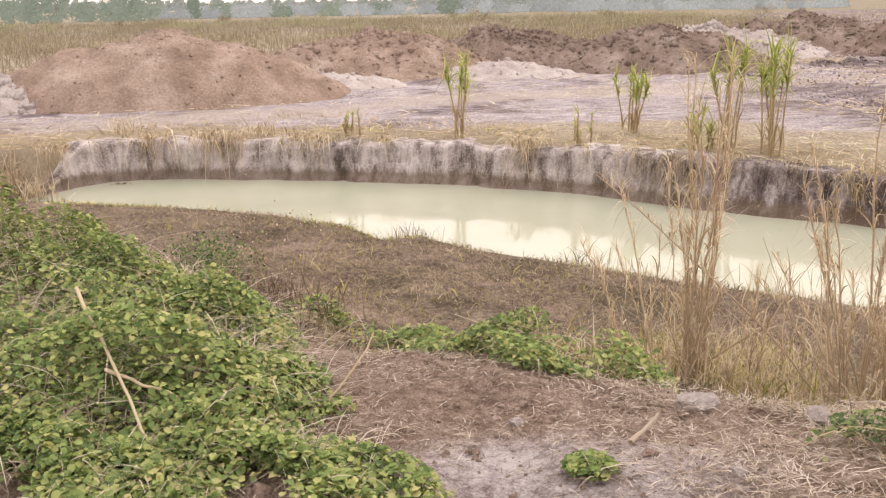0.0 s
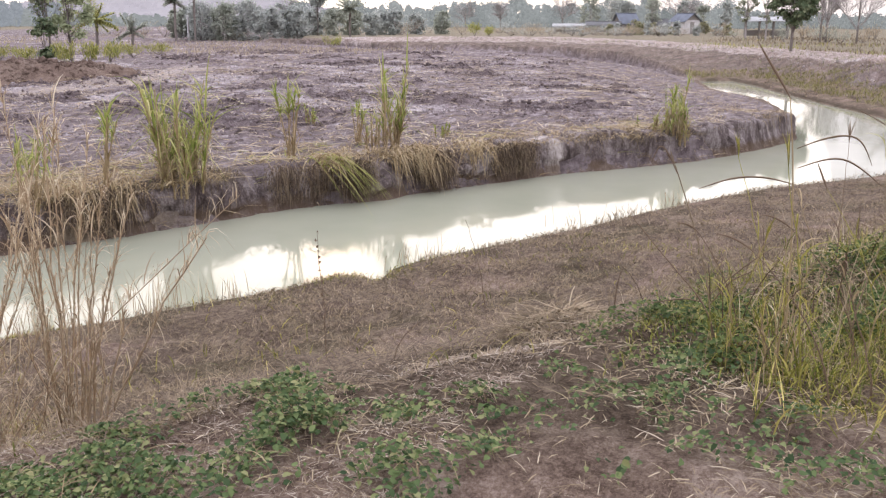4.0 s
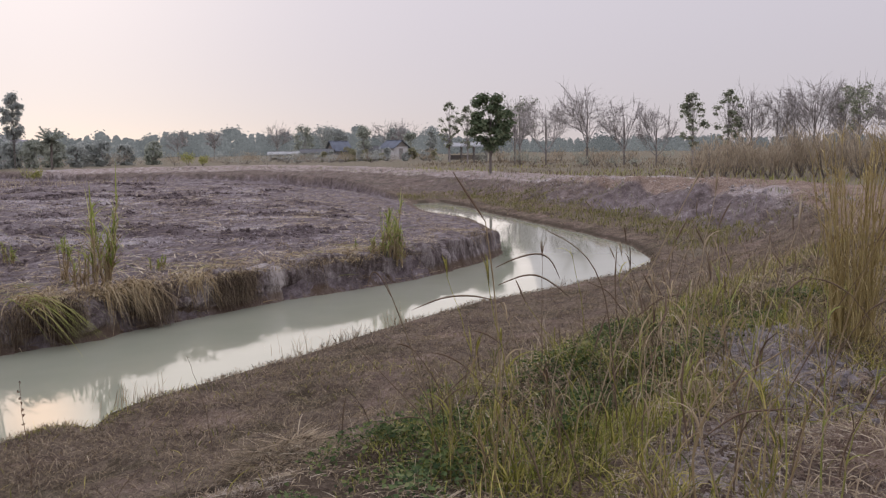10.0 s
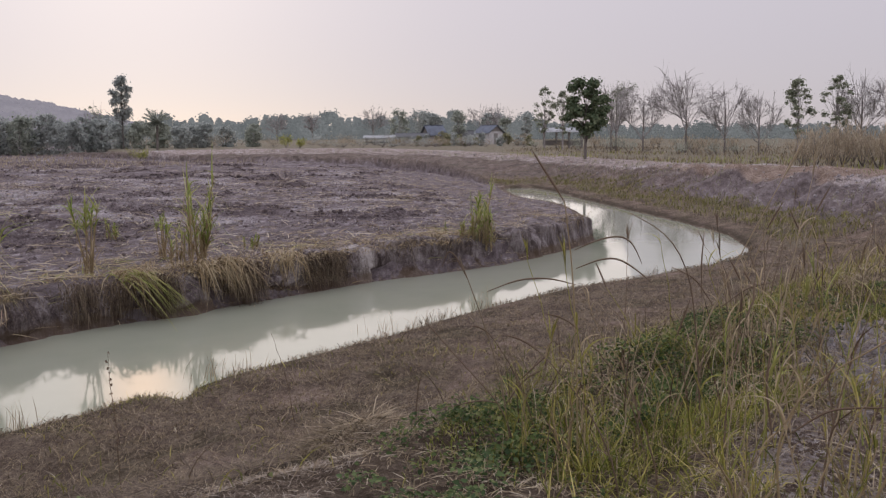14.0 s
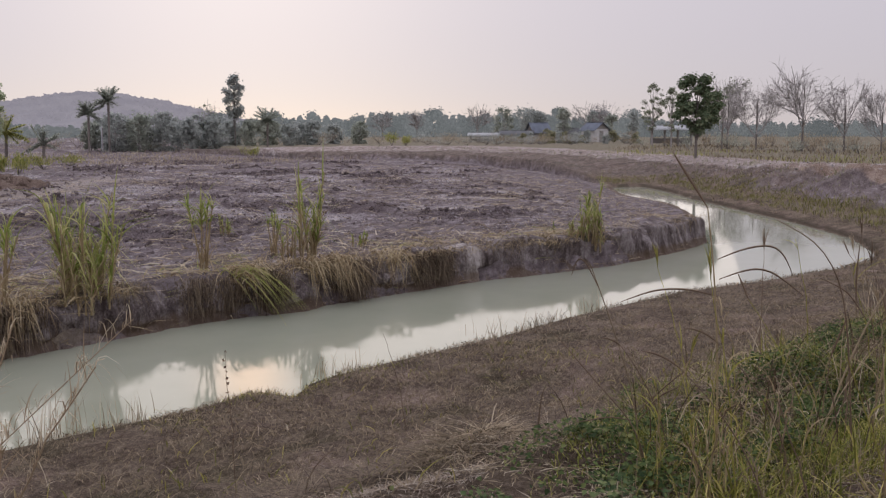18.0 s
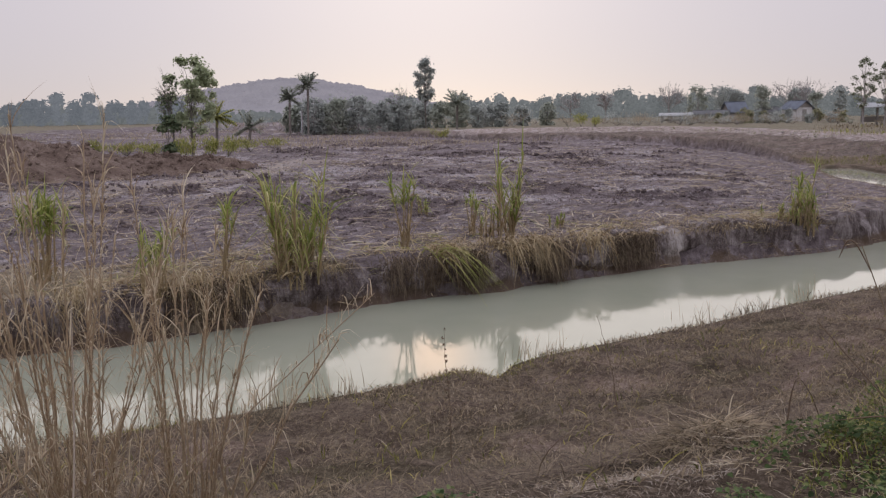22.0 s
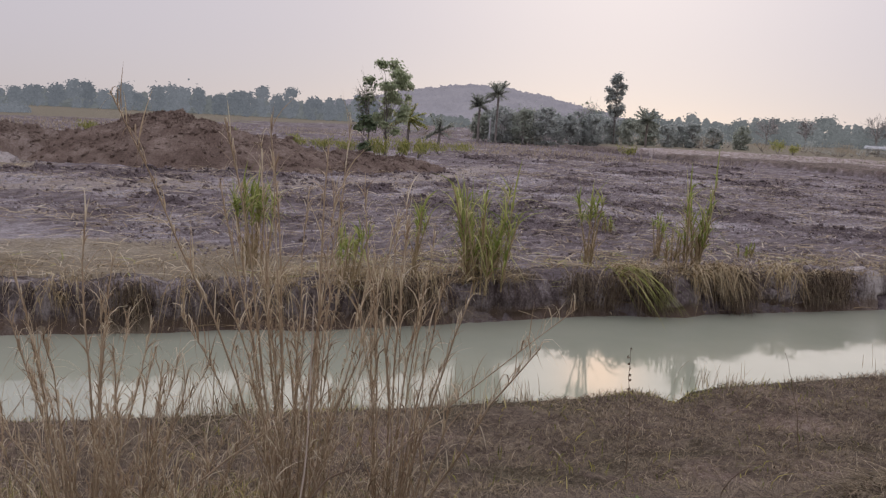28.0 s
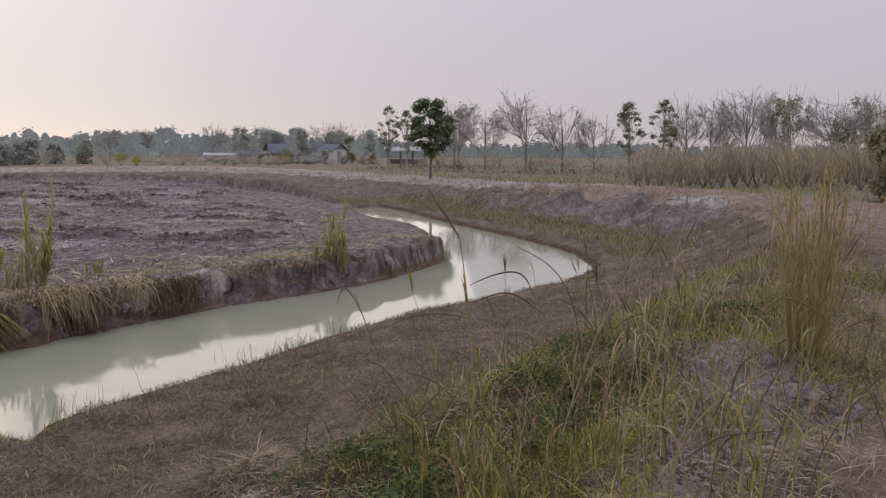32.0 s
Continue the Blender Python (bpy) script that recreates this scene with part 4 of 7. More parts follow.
for x, y, h, n in [(-7.5, 16.0, 0.9, 260), (-6.9, 15.7, 0.7, 160), (-3.2, 18.0, 0.5, 120), (-6.0, 18.4, 0.6, 70)]:
    z = float(ground_z(np.array([x]), np.array([y]))[0])
    P = rng.normal(0, 0.2, (n, 3)) * [1, 1, 0]
    t_ = tagged(empty("grass_tuft", (x, y, z - 0.02)), "tuft of dry yellow grass at the channel's end", "grass")
    part("dead_foliage", fast_mesh("dead_foliage", *blades(P, h * rng.uniform(0.4, 1, n), rng.uniform(0.1, 0.8, n), rng.uniform(0, 6.3, n), 0.014, rng.uniform(0, 0.9, n), 5), M_straw), t_)["kind"] = "stuff"


# ---- near side: reeds ----
def reed_clump(x, y, h, stems, spread, label, material=None, leafy=6.0, lean=0.25, name="reed_clump", leaf_mat=None, leaf_len=(0.06, 0.28), skirt=6.5):
    """A fan of thin jointed stems, leafy towards their tips, out of a skirt of dead grass."""
    material, leaf_mat = material or M_reed, leaf_mat or M_reedleaf
    zg, h = gz1(x, y), h * 1.14
    thing = tagged(empty(name, (x, y, zg - 0.04)), label, "reeds", group="dry reeds on the near bank")
    a, r = rng.uniform(0, 6.3, stems), spread * np.sqrt(rng.uniform(0, 1, stems))
    hs = h * np.where(rng.uniform(0, 1, stems) < 0.7, rng.uniform(0.62, 1.0, stems), rng.uniform(0.25, 0.62, stems))
    s = np.linspace(0, 1, 8)
    la = a + rng.normal(0, 0.6, stems)
    ll = lean * hs * rng.lognormal(-0.2, 0.7, stems).clip(0.1, 2.6)
    P = np.stack([(r * np.cos(a))[:, None] + (ll * np.cos(la))[:, None] * s**1.3, (r * np.sin(a))[:, None] + (ll * np.sin(la))[:, None] * s**1.3, (hs * (1 - 0.1 * ll / hs))[:, None] * s], -1)
    P[:, 1:] += (0.012 * rng.normal(size=(stems, 7, 3))).cumsum(1) * [1, 1, 0.2]
    for p in P:
        rad = 0.0068 * rng.uniform(0.5, 1.2) * (1.1 - 0.7 * s)
        part("stem", fast_mesh("stem", *tubes(p[None], rad[None], 5), material), thing)
    n = int(stems * leafy * 4.2)
    k = rng.integers(0, stems, n)
    high = blades(along(P[k], rng.uniform(0.12, 1.0, n) ** 0.7), rng.uniform(*leaf_len, n), rng.uniform(0.08, 0.85, n), la[k] + rng.normal(0, 1.4, n), rng.uniform(0.0025, 0.0075, n), rng.uniform(0.0, 1.5, n), 4)
    n = int(stems * skirt)
    k = rng.integers(0, stems, n)
    low = blades(P[k, 0] + rng.normal(0, spread * 0.7 + 0.05, (n, 3)) * [1, 1, 0], rng.uniform(0.10, 0.62, n), rng.uniform(0.1, 0.8, n), rng.uniform(0, 6.3, n), rng.uniform(0.003, 0.007, n), rng.uniform(0.0, 0.9, n), 4)
    part("dead_foliage", fast_mesh("dead_foliage", *merge(high, low), leaf_mat), thing, "curled dead leaves")["kind"] = "stuff"
    return thing


REEDS = [(1.22, 4.5, 1.6, 15, 0.07, 19, 0.12), (1.15, 4.6, 1.15, 7, 0.12, 14, 0.4), (1.02, 4.8, 0.7, 6, 0.2, 10, 0.5), (1.55, 4.45, 0.6, 8, 0.2, 9, 0.4), (1.96, 4.25, 1.5, 14, 0.14, 17, 0.32), (2.06, 4.15, 1.15, 17, 0.18, 14, 0.3), (2.3, 4.1, 0.8, 9, 0.2, 12, 0.4),
         (2.9, 3.84, 2.15, 23, 0.10, 20, 0.17), (2.96, 3.8, 1.6, 12, 0.13, 16, 0.32), (3.02, 3.72, 0.95, 9, 0.2, 12, 0.3), (2.62, 3.98, 0.7, 8, 0.2, 11, 0.4), (3.38, 3.62, 1.8, 12, 0.06, 19, 0.10), (3.45, 3.6, 1.3, 9, 0.1, 15, 0.22)]
for x, y, h, n, sp, lf, ln in REEDS:
    reed_clump(x, y, h, n, sp, "tall dry tan reeds with curled leaves" if h > 1.25 else "low dry reeds with curled leaves", leafy=lf, lean=ln)
reed_clump(7.15, -2.38, 1.5, 62, 0.15, "dense tall clump of dry golden grass", M_golden, 6.0, 0.13, "grass_clump", M_golden, (0.10, 0.34), 3.5)
for x, y, h, n in [(3.75, -1.02, 0.62, 7), (3.62, -0.62, 0.5, 5), (4.25, 0.12, 0.72, 6), (4.5, 0.42, 0.6, 6)]:
    reed_clump(x, y, h, n, 0.05, "few thick straw stems rising from the crest grass", M_stalk, 2.5, 0.3, "grass_clump", M_greengrass, (0.10, 0.3), 5.0)


# ---- grass and litter on the ground ----
def scatter(box, n, accept):
    x0, y0, x1, y1 = box
    x, y = rng.uniform(x0, x1, n), rng.uniform(y0, y1, n)
    ok = accept(x, y)
    x, y = x[ok], y[ok]
    return np.stack([x, y, ground_z(x, y)], 1)


def on_shelf(x, y):
    return ~inside(x, y, WATER) & ~inside(x, y, FIELD) & (segdist(x, y, WATER) > 0.02) & ~inside(x, y, BACK)


def thin(x, y, amount):
    return rng.uniform(0, 1, len(x)) < amount


def cover(name, label, P, h, lean, width, droop, segs, material, category="grass"):
    n = len(P)
    return tagged(new(name, fast_mesh(name, *blades(P, rng.uniform(*h, n), rng.uniform(*lean, n), rng.uniform(0, 6.3, n), rng.uniform(*width, n), rng.uniform(*droop, n), segs), material)), label, category, kind="stuff")


def runners(x, y):
    """Where dead creepers smother the grass, on the slope below the crest."""
    return smooth(2.6, 3.6, x) * (1 - smooth(6.5, 8, x)) * smooth(0.3, 0.9, y) * (1 - smooth(1.3, 2.1, segdist(x, y, BERM, False)))


P = scatter((-6, -3, 14, 14), 330000, lambda x, y: on_shelf(x, y) & thin(x, y, (1 - 0.7 * runners(x, y)) * (0.5 + 0.7 * vnoise(x, y, 0.45, 81)) * np.clip(8 / (np.hypot(x, y) + 1), 0.2, 1)))
cover("shelf_grass", "short trodden brown grass on the channel's shelf", P, (0.02, 0.10), (0.3, 2.2), (0.004, 0.010), (0.1, 1.0), 2, M_drygrass)
P = scatter((0.5, 3.7, 3.9, 6.6), 9000, lambda x, y: on_shelf(x, y) & thin(x, y, 0.2 + 0.9 * vnoise(x, y, 0.55, 241) + 0.35 * np.exp(-((y + 0.42 * x - 5.1) / 0.35) ** 2)))
cover("reed_undergrowth", "fine dry grass thicket round the reeds' feet", P[::2], (0.10, 0.46), (0.1, 0.9), (0.003, 0.007), (0.0, 1.0), 4, M_reedleaf)
cover("reed_undergrowth", "olive and brown grass between the reeds", P[1::2], (0.08, 0.34), (0.2, 1.2), (0.004, 0.008), (0.0, 1.0), 4, M_greengrass)
P = scatter((8, -9, 24, 6), 60000, lambda x, y: on_shelf(x, y) & thin(x, y, 0.5 + 0.7 * vnoise(x, y, 0.6, 81)))
cover("shelf_grass", "short brown grass on the channel's shelf", P, (0.02, 0.10), (0.3, 1.8), (0.006, 0.013), (0.1, 1.0), 2, M_drygrass)
P = scatter((-9, -8, 22, 16), 260000, lambda x, y: on_shelf(x, y) & thin(x, y, (1 - 0.7 * runners(x, y)) * (0.45 + 0.8 * vnoise(x, y, 0.5, 81)) * np.clip(9 / (np.hypot(x, y) + 1), 0.15, 1)))
cover("shelf_grass", "short trodden brown grass on the channel's shelf", P, (0.02, 0.11), (0.3, 2.2), (0.004, 0.011), (0.1, 1.0), 2, M_drygrass)
P = scatter((-9, -8, 22, 16), 26000, lambda x, y: on_shelf(x, y) & thin(x, y, (1 - 0.8 * runners(x, y)) * (0.15 + 0.8 * vnoise(x, y, 1.6, 82))))
cover("pale_grass", "pale dead grass lying on the shelf", P[::2], (0.04, 0.16), (0.4, 2.4), (0.003, 0.008), (0.2, 1.0), 3, M_straw)
P = scatter((-9, -4, 14, 15), 22000, lambda x, y: on_shelf(x, y) & thin(x, y, 0.1 + 0.8 * vnoise(x, y, 1.1, 94)))
cover("olive_grass", "thin olive grass tufts on the shelf", P, (0.04, 0.18), (0.2, 1.2), (0.006, 0.012), (0.1, 0.8), 3, M_greengrass)
P = scatter((22, -9, 60, 14), 22000, lambda x, y: on_shelf(x, y) & thin(x, y, 0.2 + 0.8 * vnoise(x, y, 2.0, 84)))
cover("embankment_grass", "sparse dry grass on the far embankment", P, (0.05, 0.18), (0.3, 1.4), (0.02, 0.04), (0.1, 0.8), 2, M_drygrass)
P = scatter((26, -6, 62, 14), 40000, lambda x, y: on_shelf(x, y) & (segdist(x, y, WATER) > 0.8) & (segdist(x, y, WATER) < 3.2 + 0.5 * vnoise(x, y, 3, 3)) & thin(x, y, 0.75))
cover("waterside_grass", "yellow-green grass at the embankment's foot", P, (0.12, 0.34), (0.2, 0.8), (0.02, 0.04), (0.1, 0.5), 2, M_olivegreen)

P = scatter((24, -9, 50, 4), 26000, lambda x, y: on_shelf(x, y) & (segdist(x, y, WATER) > 2.2) & thin(x, y, -0.15 + 1.1 * vnoise(x, y, 1.7, 233)))
cover("slope_tuft", "olive and straw tufts on the embankment's slope", P, (0.08, 0.26), (0.2, 1.0), (0.012, 0.028), (0.1, 0.8), 2, M_olivegreen)

near_line, near_s = resample(NEAR, 0.05)
i = rng.integers(0, len(near_line), 11000)
P2 = near_line[i] + rng.normal(0, 0.12, (len(i), 2))
P2 = P2[~inside(P2[:, 0], P2[:, 1], WATER) & thin(P2[:, 0], P2[:, 1], 0.35 + 0.9 * vnoise(P2[:, 0], P2[:, 1], 0.5, 85))]
P = np.column_stack([P2, ground_z(P2[:, 0], P2[:, 1])])
n = len(P)
tall = 1 + 1.6 * smooth(0.25, 0.6, vnoise(P[:, 0], P[:, 1], 0.9, 83))
tagged(new("shore_grass", fast_mesh("shore_grass", *blades(P, rng.uniform(0.04, 0.13, n) * tall, rng.uniform(0.1, 0.9, n), rng.uniform(0, 6.3, n), rng.uniform(0.005, 0.010, n), 0.2, 3), M_drygrass)),
       "thin grass fringe along the water's edge", "grass", kind="stuff")
i = rng.integers(0, int(22 / 0.05), 14000)
P2 = near_line[i] + rng.normal(0, 0.22, (len(i), 2))
P2 = P2[~inside(P2[:, 0], P2[:, 1], WATER) & thin(P2[:, 0], P2[:, 1], 0.25 + 0.9 * vnoise(P2[:, 0], P2[:, 1], 0.9, 185))]
P = np.column_stack([P2, ground_z(P2[:, 0], P2[:, 1])])
cover("shore_green", "low olive green grass along the water's edge", P, (0.02, 0.09), (0.2, 1.4), (0.005, 0.011), (0.1, 0.9), 3, M_greengrass)
P = scatter((2.4, 0.0, 7.6, 4.2), 42000, lambda x, y: ~inside(x, y, BACK) & (segdist(x, y, BERM, False) < 1.9) & thin(x, y, 0.2 + 0.9 * vnoise(x, y, 0.8, 187)))
P[:, 2] += rng.uniform(0.01, 0.07, len(P))
cover("dead_runners", "tangle of dead brown creeper runners on the slope", P, (0.02, 0.06), (3, 9), (0.003, 0.006), (0.2, 1.0), 5, M_root, "creeper")
P = scatter((22, 1.5, 32, 8), 5000, lambda x, y: inside(x, y, FIELD) & (segdist(x, y, FIELD) < 2.2) & thin(x, y, 0.35 + 0.8 * vnoise(x, y, 0.9, 189)))
P[:, 2] += 0.03
cover("fallen_leaves", "bleached cane leaves strewn over the field's point", P, (0.04, 0.12), (2, 6), (0.012, 0.026), (0.2, 0.9), 4, M_straw, "straw")
for x, y, h, n in [(5.15, 8.2, 0.75, 70), (5.6, 7.85, 0.55, 40), (7.7, 6.85, 0.75, 60), (6.6, 7.3, 0.6, 45), (8.35, 6.4, 0.5, 40), (10.6, 5.0, 0.45, 60), (13.5, 3.7, 0.5, 30), (16.0, 2.6, 0.45, 30), (3.6, 9.2, 0.5, 40), (2.2, 10.2, 0.4, 40)]:
    z = float(ground_z(np.array([x]), np.array([y]))[0])
    t_ = tagged(empty("grass_tuft", (x, y, z - 0.02)), "thin upright dry grass beside the water", "grass", group="tufts along the water")
    part("dead_foliage", fast_mesh("dead_foliage", *blades(rng.normal(0, 0.22, (n, 3)) * [1, 1, 0], h * rng.uniform(0.3, 1, n), rng.uniform(0.05, 0.45, n), rng.uniform(0, 6.3, n), 0.008, rng.uniform(0, 0.3, n), 5), M_straw), t_)["kind"] = "stuff"


def on_crest(x, y, reach=0.7):
    return (inside(x, y, BACK) | (segdist(x, y, BERM, False) < reach)) & (np.hypot(x, y) > 1.0)


def unpaled(x, y):
    return 1 - 0.6 * land(x, y)[1]["pale"].clip(0, 1)


P = scatter((-2.6, 1.2, 4.6, 5.2), 110000, lambda x, y: on_crest(x, y, 0.5) & thin(x, y, (0.55 + 0.6 * vnoise(x, y, 0.35, 86)) * unpaled(x, y)))
P[:, 2] += 0.006
cover("straw_litter", "loose dry straw littered on the bank's crest", P, (0.006, 0.016), (2, 7), (0.002, 0.006), (0.3, 0.9), 2, M_litter, "straw")
P = scatter((2.4, -7, 12, 2.2), 90000, lambda x, y: on_crest(x, y, 0.5) & thin(x, y, (0.5 + 0.6 * vnoise(x, y, 0.5, 96)) * unpaled(x, y)))
P[:, 2] += 0.01
cover("straw_litter", "loose dry straw among the crest grass", P, (0.010, 0.024), (2, 8), (0.003, 0.007), (0.3, 0.9), 2, M_straw, "straw")
P = scatter((-2.6, -2.6, 2.8, 5.2), 9000, lambda x, y: on_crest(x, y, 0.4))
tagged(new("crumbs", clods(P, 0.010 * rng.lognormal(0, 0.5, len(P)), M_pink)), "dry clay crumbs on the bank's crest", "earth", kind="stuff")
P = scatter((0.6, 1.9, 2.5, 3.7), 7000, lambda x, y: on_crest(x, y, 0.4) & thin(x, y, 0.7 + 0.5 * vnoise(x, y, 0.5, 89)))
P[:, 2] += rng.uniform(0.01, 0.06, len(P))
cover("straw_litter", "thick mat of bleached cut straw", P, (0.008, 0.020), (2, 7), (0.0018, 0.005), (0.4, 0.9), 3, M_litter, "straw")

# cut leaves and clods strewn over the worked field
P = scatter((-10, 3, 70, 45), 110000, lambda x, y: inside(x, y, FIELD) & (segdist(x, y, FIELD) > 0.3) & thin(x, y, np.clip(13 / (np.hypot(x, y) + 1), 0.1, 1) * (0.4 + 0.6 * vnoise(x, y, 2.2, 87))))
P[:, 2] += 0.02
P2 = scatter((8, 6, 60, 40), 26000, lambda x, y: inside(x, y, FIELD) & (segdist(x, y, FIELD) > 1.5) & (np.hypot(x, y) > 14) & thin(x, y, (0.35 + 0.7 * vnoise(x, y, 3.2, 187)) * np.clip(22 / np.hypot(x, y), 0.2, 1)))
P2[:, 2] += 0.02
cover("field_straw", "bleached cane trash strewn over the far field", P2 + [0, 0, 0.04], (0.03, 0.10), (4, 10), (0.022, 0.05), (0.1, 0.7), 2, M_straw, "straw")
cover("field_straw", "cut cane leaves strewn over the field", P + [0, 0, 0.03], (0.03, 0.08), (4, 11), (0.012, 0.030), (0.1, 0.7), 3, M_straw, "straw")
P = scatter((-9, 3, 45, 22), 60000, lambda x, y: inside(x, y, FIELD) & (segdist(x, y, FIELD) > 0.25) & (segdist(x, y, FIELD) < 3.0 + 2.0 * vnoise(x, y, 3, 90)) & thin(x, y, np.clip(13 / (np.hypot(x, y) + 1), 0.1, 1) * (0.6 + 0.5 * vnoise(x, y, 1.0, 92))))
cover("rim_meadow", "flattened yellow grass along the field's rim", P, (0.06, 0.24), (0.5, 2.2), (0.010, 0.022), (0.2, 1.0), 3, M_straw)

i = rng.integers(0, int(rim_at(24) / RS), 4200)
o = rng.uniform(0.05, 2.2, len(i)) ** 1.2
P = np.column_stack([rim[i] + nrm2[i] * o[:, None], 0 * o])
P = P[thin(P[:, 0], P[:, 1], 0.4 + 0.9 * vnoise(P[:, 0], P[:, 1], 1.4, 107))]
P[:, 2] = ground_z(P[:, 0], P[:, 1]) + 0.03
cover("fallen_leaves", "long dead cane leaves lying along the rim", P, (0.04, 0.13), (3, 8), (0.012, 0.028), (0.3, 0.9), 5, M_cane_dry, "straw")
cover("fallen_leaves", "long green cane leaves lying along the rim", P[::5], (0.06, 0.16), (2, 6), (0.012, 0.026), (0.3, 0.9), 5, M_yellowgreen, "straw")

k0_, k1_ = int(rim_at(8.5) / RS), int(rim_at(22) / RS)
i = rng.integers(k0_, k1_, 5200)
o = rng.uniform(-0.05, 0.75, len(i))
P = np.column_stack([rim[i] + nrm2[i] * o[:, None], 0 * o])
P = P[thin(P[:, 0], P[:, 1], 0.45 + 1.0 * vnoise(P[:, 0], P[:, 1], 0.9, 109))]
P[:, 2] = np.maximum(ground_z(P[:, 0], P[:, 1]), 0.62) + rng.uniform(0.0, 0.12, len(P))
cover("rim_thatch", "matted dead cane leaves along the broken rim", P, (0.06, 0.22), (0.8, 3.0), (0.010, 0.024), (0.3, 1.6), 5, M_cane_dry, "straw")


def field_clods(n, box, size, material, name, label, key="clod"):
    P = scatter(box, n, lambda x, y: inside(x, y, FIELD) & (segdist(x, y, FIELD) > 4) & thin(x, y, (land(x, y)[1][key] - 0.05) * smooth(7, 12, x) + 0.015 * smooth(10, 16, x)))
    tagged(new(name, clods(P, size * rng.lognormal(0, 0.5, len(P)).clip(0.3, 2.2), material)), label, "earth", kind="stuff")


M_lilac = soil("lilac_clay", (0.22, 0.185, 0.19), (0.37, 0.325, 0.335), (0.52, 0.48, 0.495), 8.0)
M_wetclod = soil("dark_wet_clods", (0.09, 0.068, 0.068), (0.18, 0.143, 0.146), (0.32, 0.272, 0.28), 6.0)
field_clods(120000, (5, 6, 65, 42), 0.055, M_wetclod, "field_clods", "dark turned clods in rows on the field")
field_clods(26000, (8, 8, 60, 40), 0.045, M_lilac, "pale_clods", "pale dry clods on the field", "smear")

P = scatter((9, 4, 48, 32), 60000, lambda x, y: inside(x, y, FIELD) & (segdist(x, y, FIELD) > 2) & thin(x, y, np.clip(16 / np.hypot(x, y), 0.2, 1) * (0.4 + 0.5 * vnoise(x, y, 1.6, 231))))
tagged(new("field_crumbs", clods(P[::2], 0.038 * rng.lognormal(0, 0.45, len(P[::2])).clip(0.4, 2), M_wetclod)), "small dark crumbs scattered over the worked field", "earth", kind="stuff")
tagged(new("field_crumbs", clods(P[1::2], 0.036 * rng.lognormal(0, 0.45, len(P[1::2])).clip(0.4, 2), M_lilac)), "small pale crumbs scattered over the worked field", "earth", kind="stuff")


# ---- vines ----
def vine_patch(x, y, rx, ry, h, n, label, seed, turn=0.0):
    n, h = int(n * (1.9 if h > 0.3 else 2.6)), h if h > 0.3 else h * 0.8
    if 1.2 < x < 4.2:
        rx, ry, n, h = rx * 1.25, ry * 1.35, int(n * 0.9), h * 0.9
    a, r = rng.uniform(0, 6.3, n), np.sqrt(rng.uniform(0, 1, n))
    lx, ly = rx * r * np.cos(a), ry * r * np.sin(a)
    wx, wy = x + lx * math.cos(turn) - ly * math.sin(turn), y + lx * math.sin(turn) + ly * math.cos(turn)
    keep = rng.uniform(0, 1, n) < (0.75 if h > 0.3 else 0.4 if x < 1.2 else 0.2 if x < 2.5 else 0.15 if x < 4.2 else 0.0) + (0.55 if h > 0.3 else 1.1 if x < 2.5 else 1.25) * vnoise(wx, wy, 0.26, seed) - 0.45 * r**3
    keep |= rx < 0.2
    wx, wy, r = wx[keep], wy[keep], r[keep]
    g = ground_z(wx, wy)
    top = h * (1 - r**2.2) * (0.62 + 0.6 * fbm(wx, wy, 0.55, 3, seed + 2)).clip(0.05, 1.6) + 0.03
    z = g + 0.015 + top * (1 - rng.uniform(0, 1, len(wx)) ** 2.0 * 0.85)
    gm = float(g.mean())
    thing = tagged(empty("vine_patch", (x, y, gm)), label, "vines", group="green creeping vines")
    nrm = np.stack([(wx - x) * 0.5, (wy - y) * 0.5, np.full(len(wx), 0.9)], 1)
    part("foliage", fast_mesh("foliage", *leaflets(np.stack([wx - x, wy - y, z - gm], 1), rng.uniform(0.009, 0.034, len(wx)) * (0.95 if x < 1.2 else 0.8), nrm), M_weedleaf if x > 4.2 else M_vine_dull if x > 1.2 else M_vine), thing)["kind"] = "stuff"
    m = max(30, len(wx) // (9 if x < 1.2 else 16))
    k = rng.integers(0, len(wx), m)
    base = np.stack([wx[k] - x, wy[k] - y, g[k] - gm + rng.uniform(0, 1, m) * top[k] * 0.8], 1)
    part("creeper", fast_mesh("creeper", *blades(base, rng.uniform(0.3, 0.9, m) * (0.5 * h + 0.12), rng.uniform(0.4, 2.2, m), rng.uniform(0, 6.3, m), rng.uniform(0.002, 0.006, m), rng.uniform(0.4, 1.3, m), 5), M_litter if x < 1.2 else M_stalk), thing, "thin dry runners")["kind"] = "stuff"
    return thing


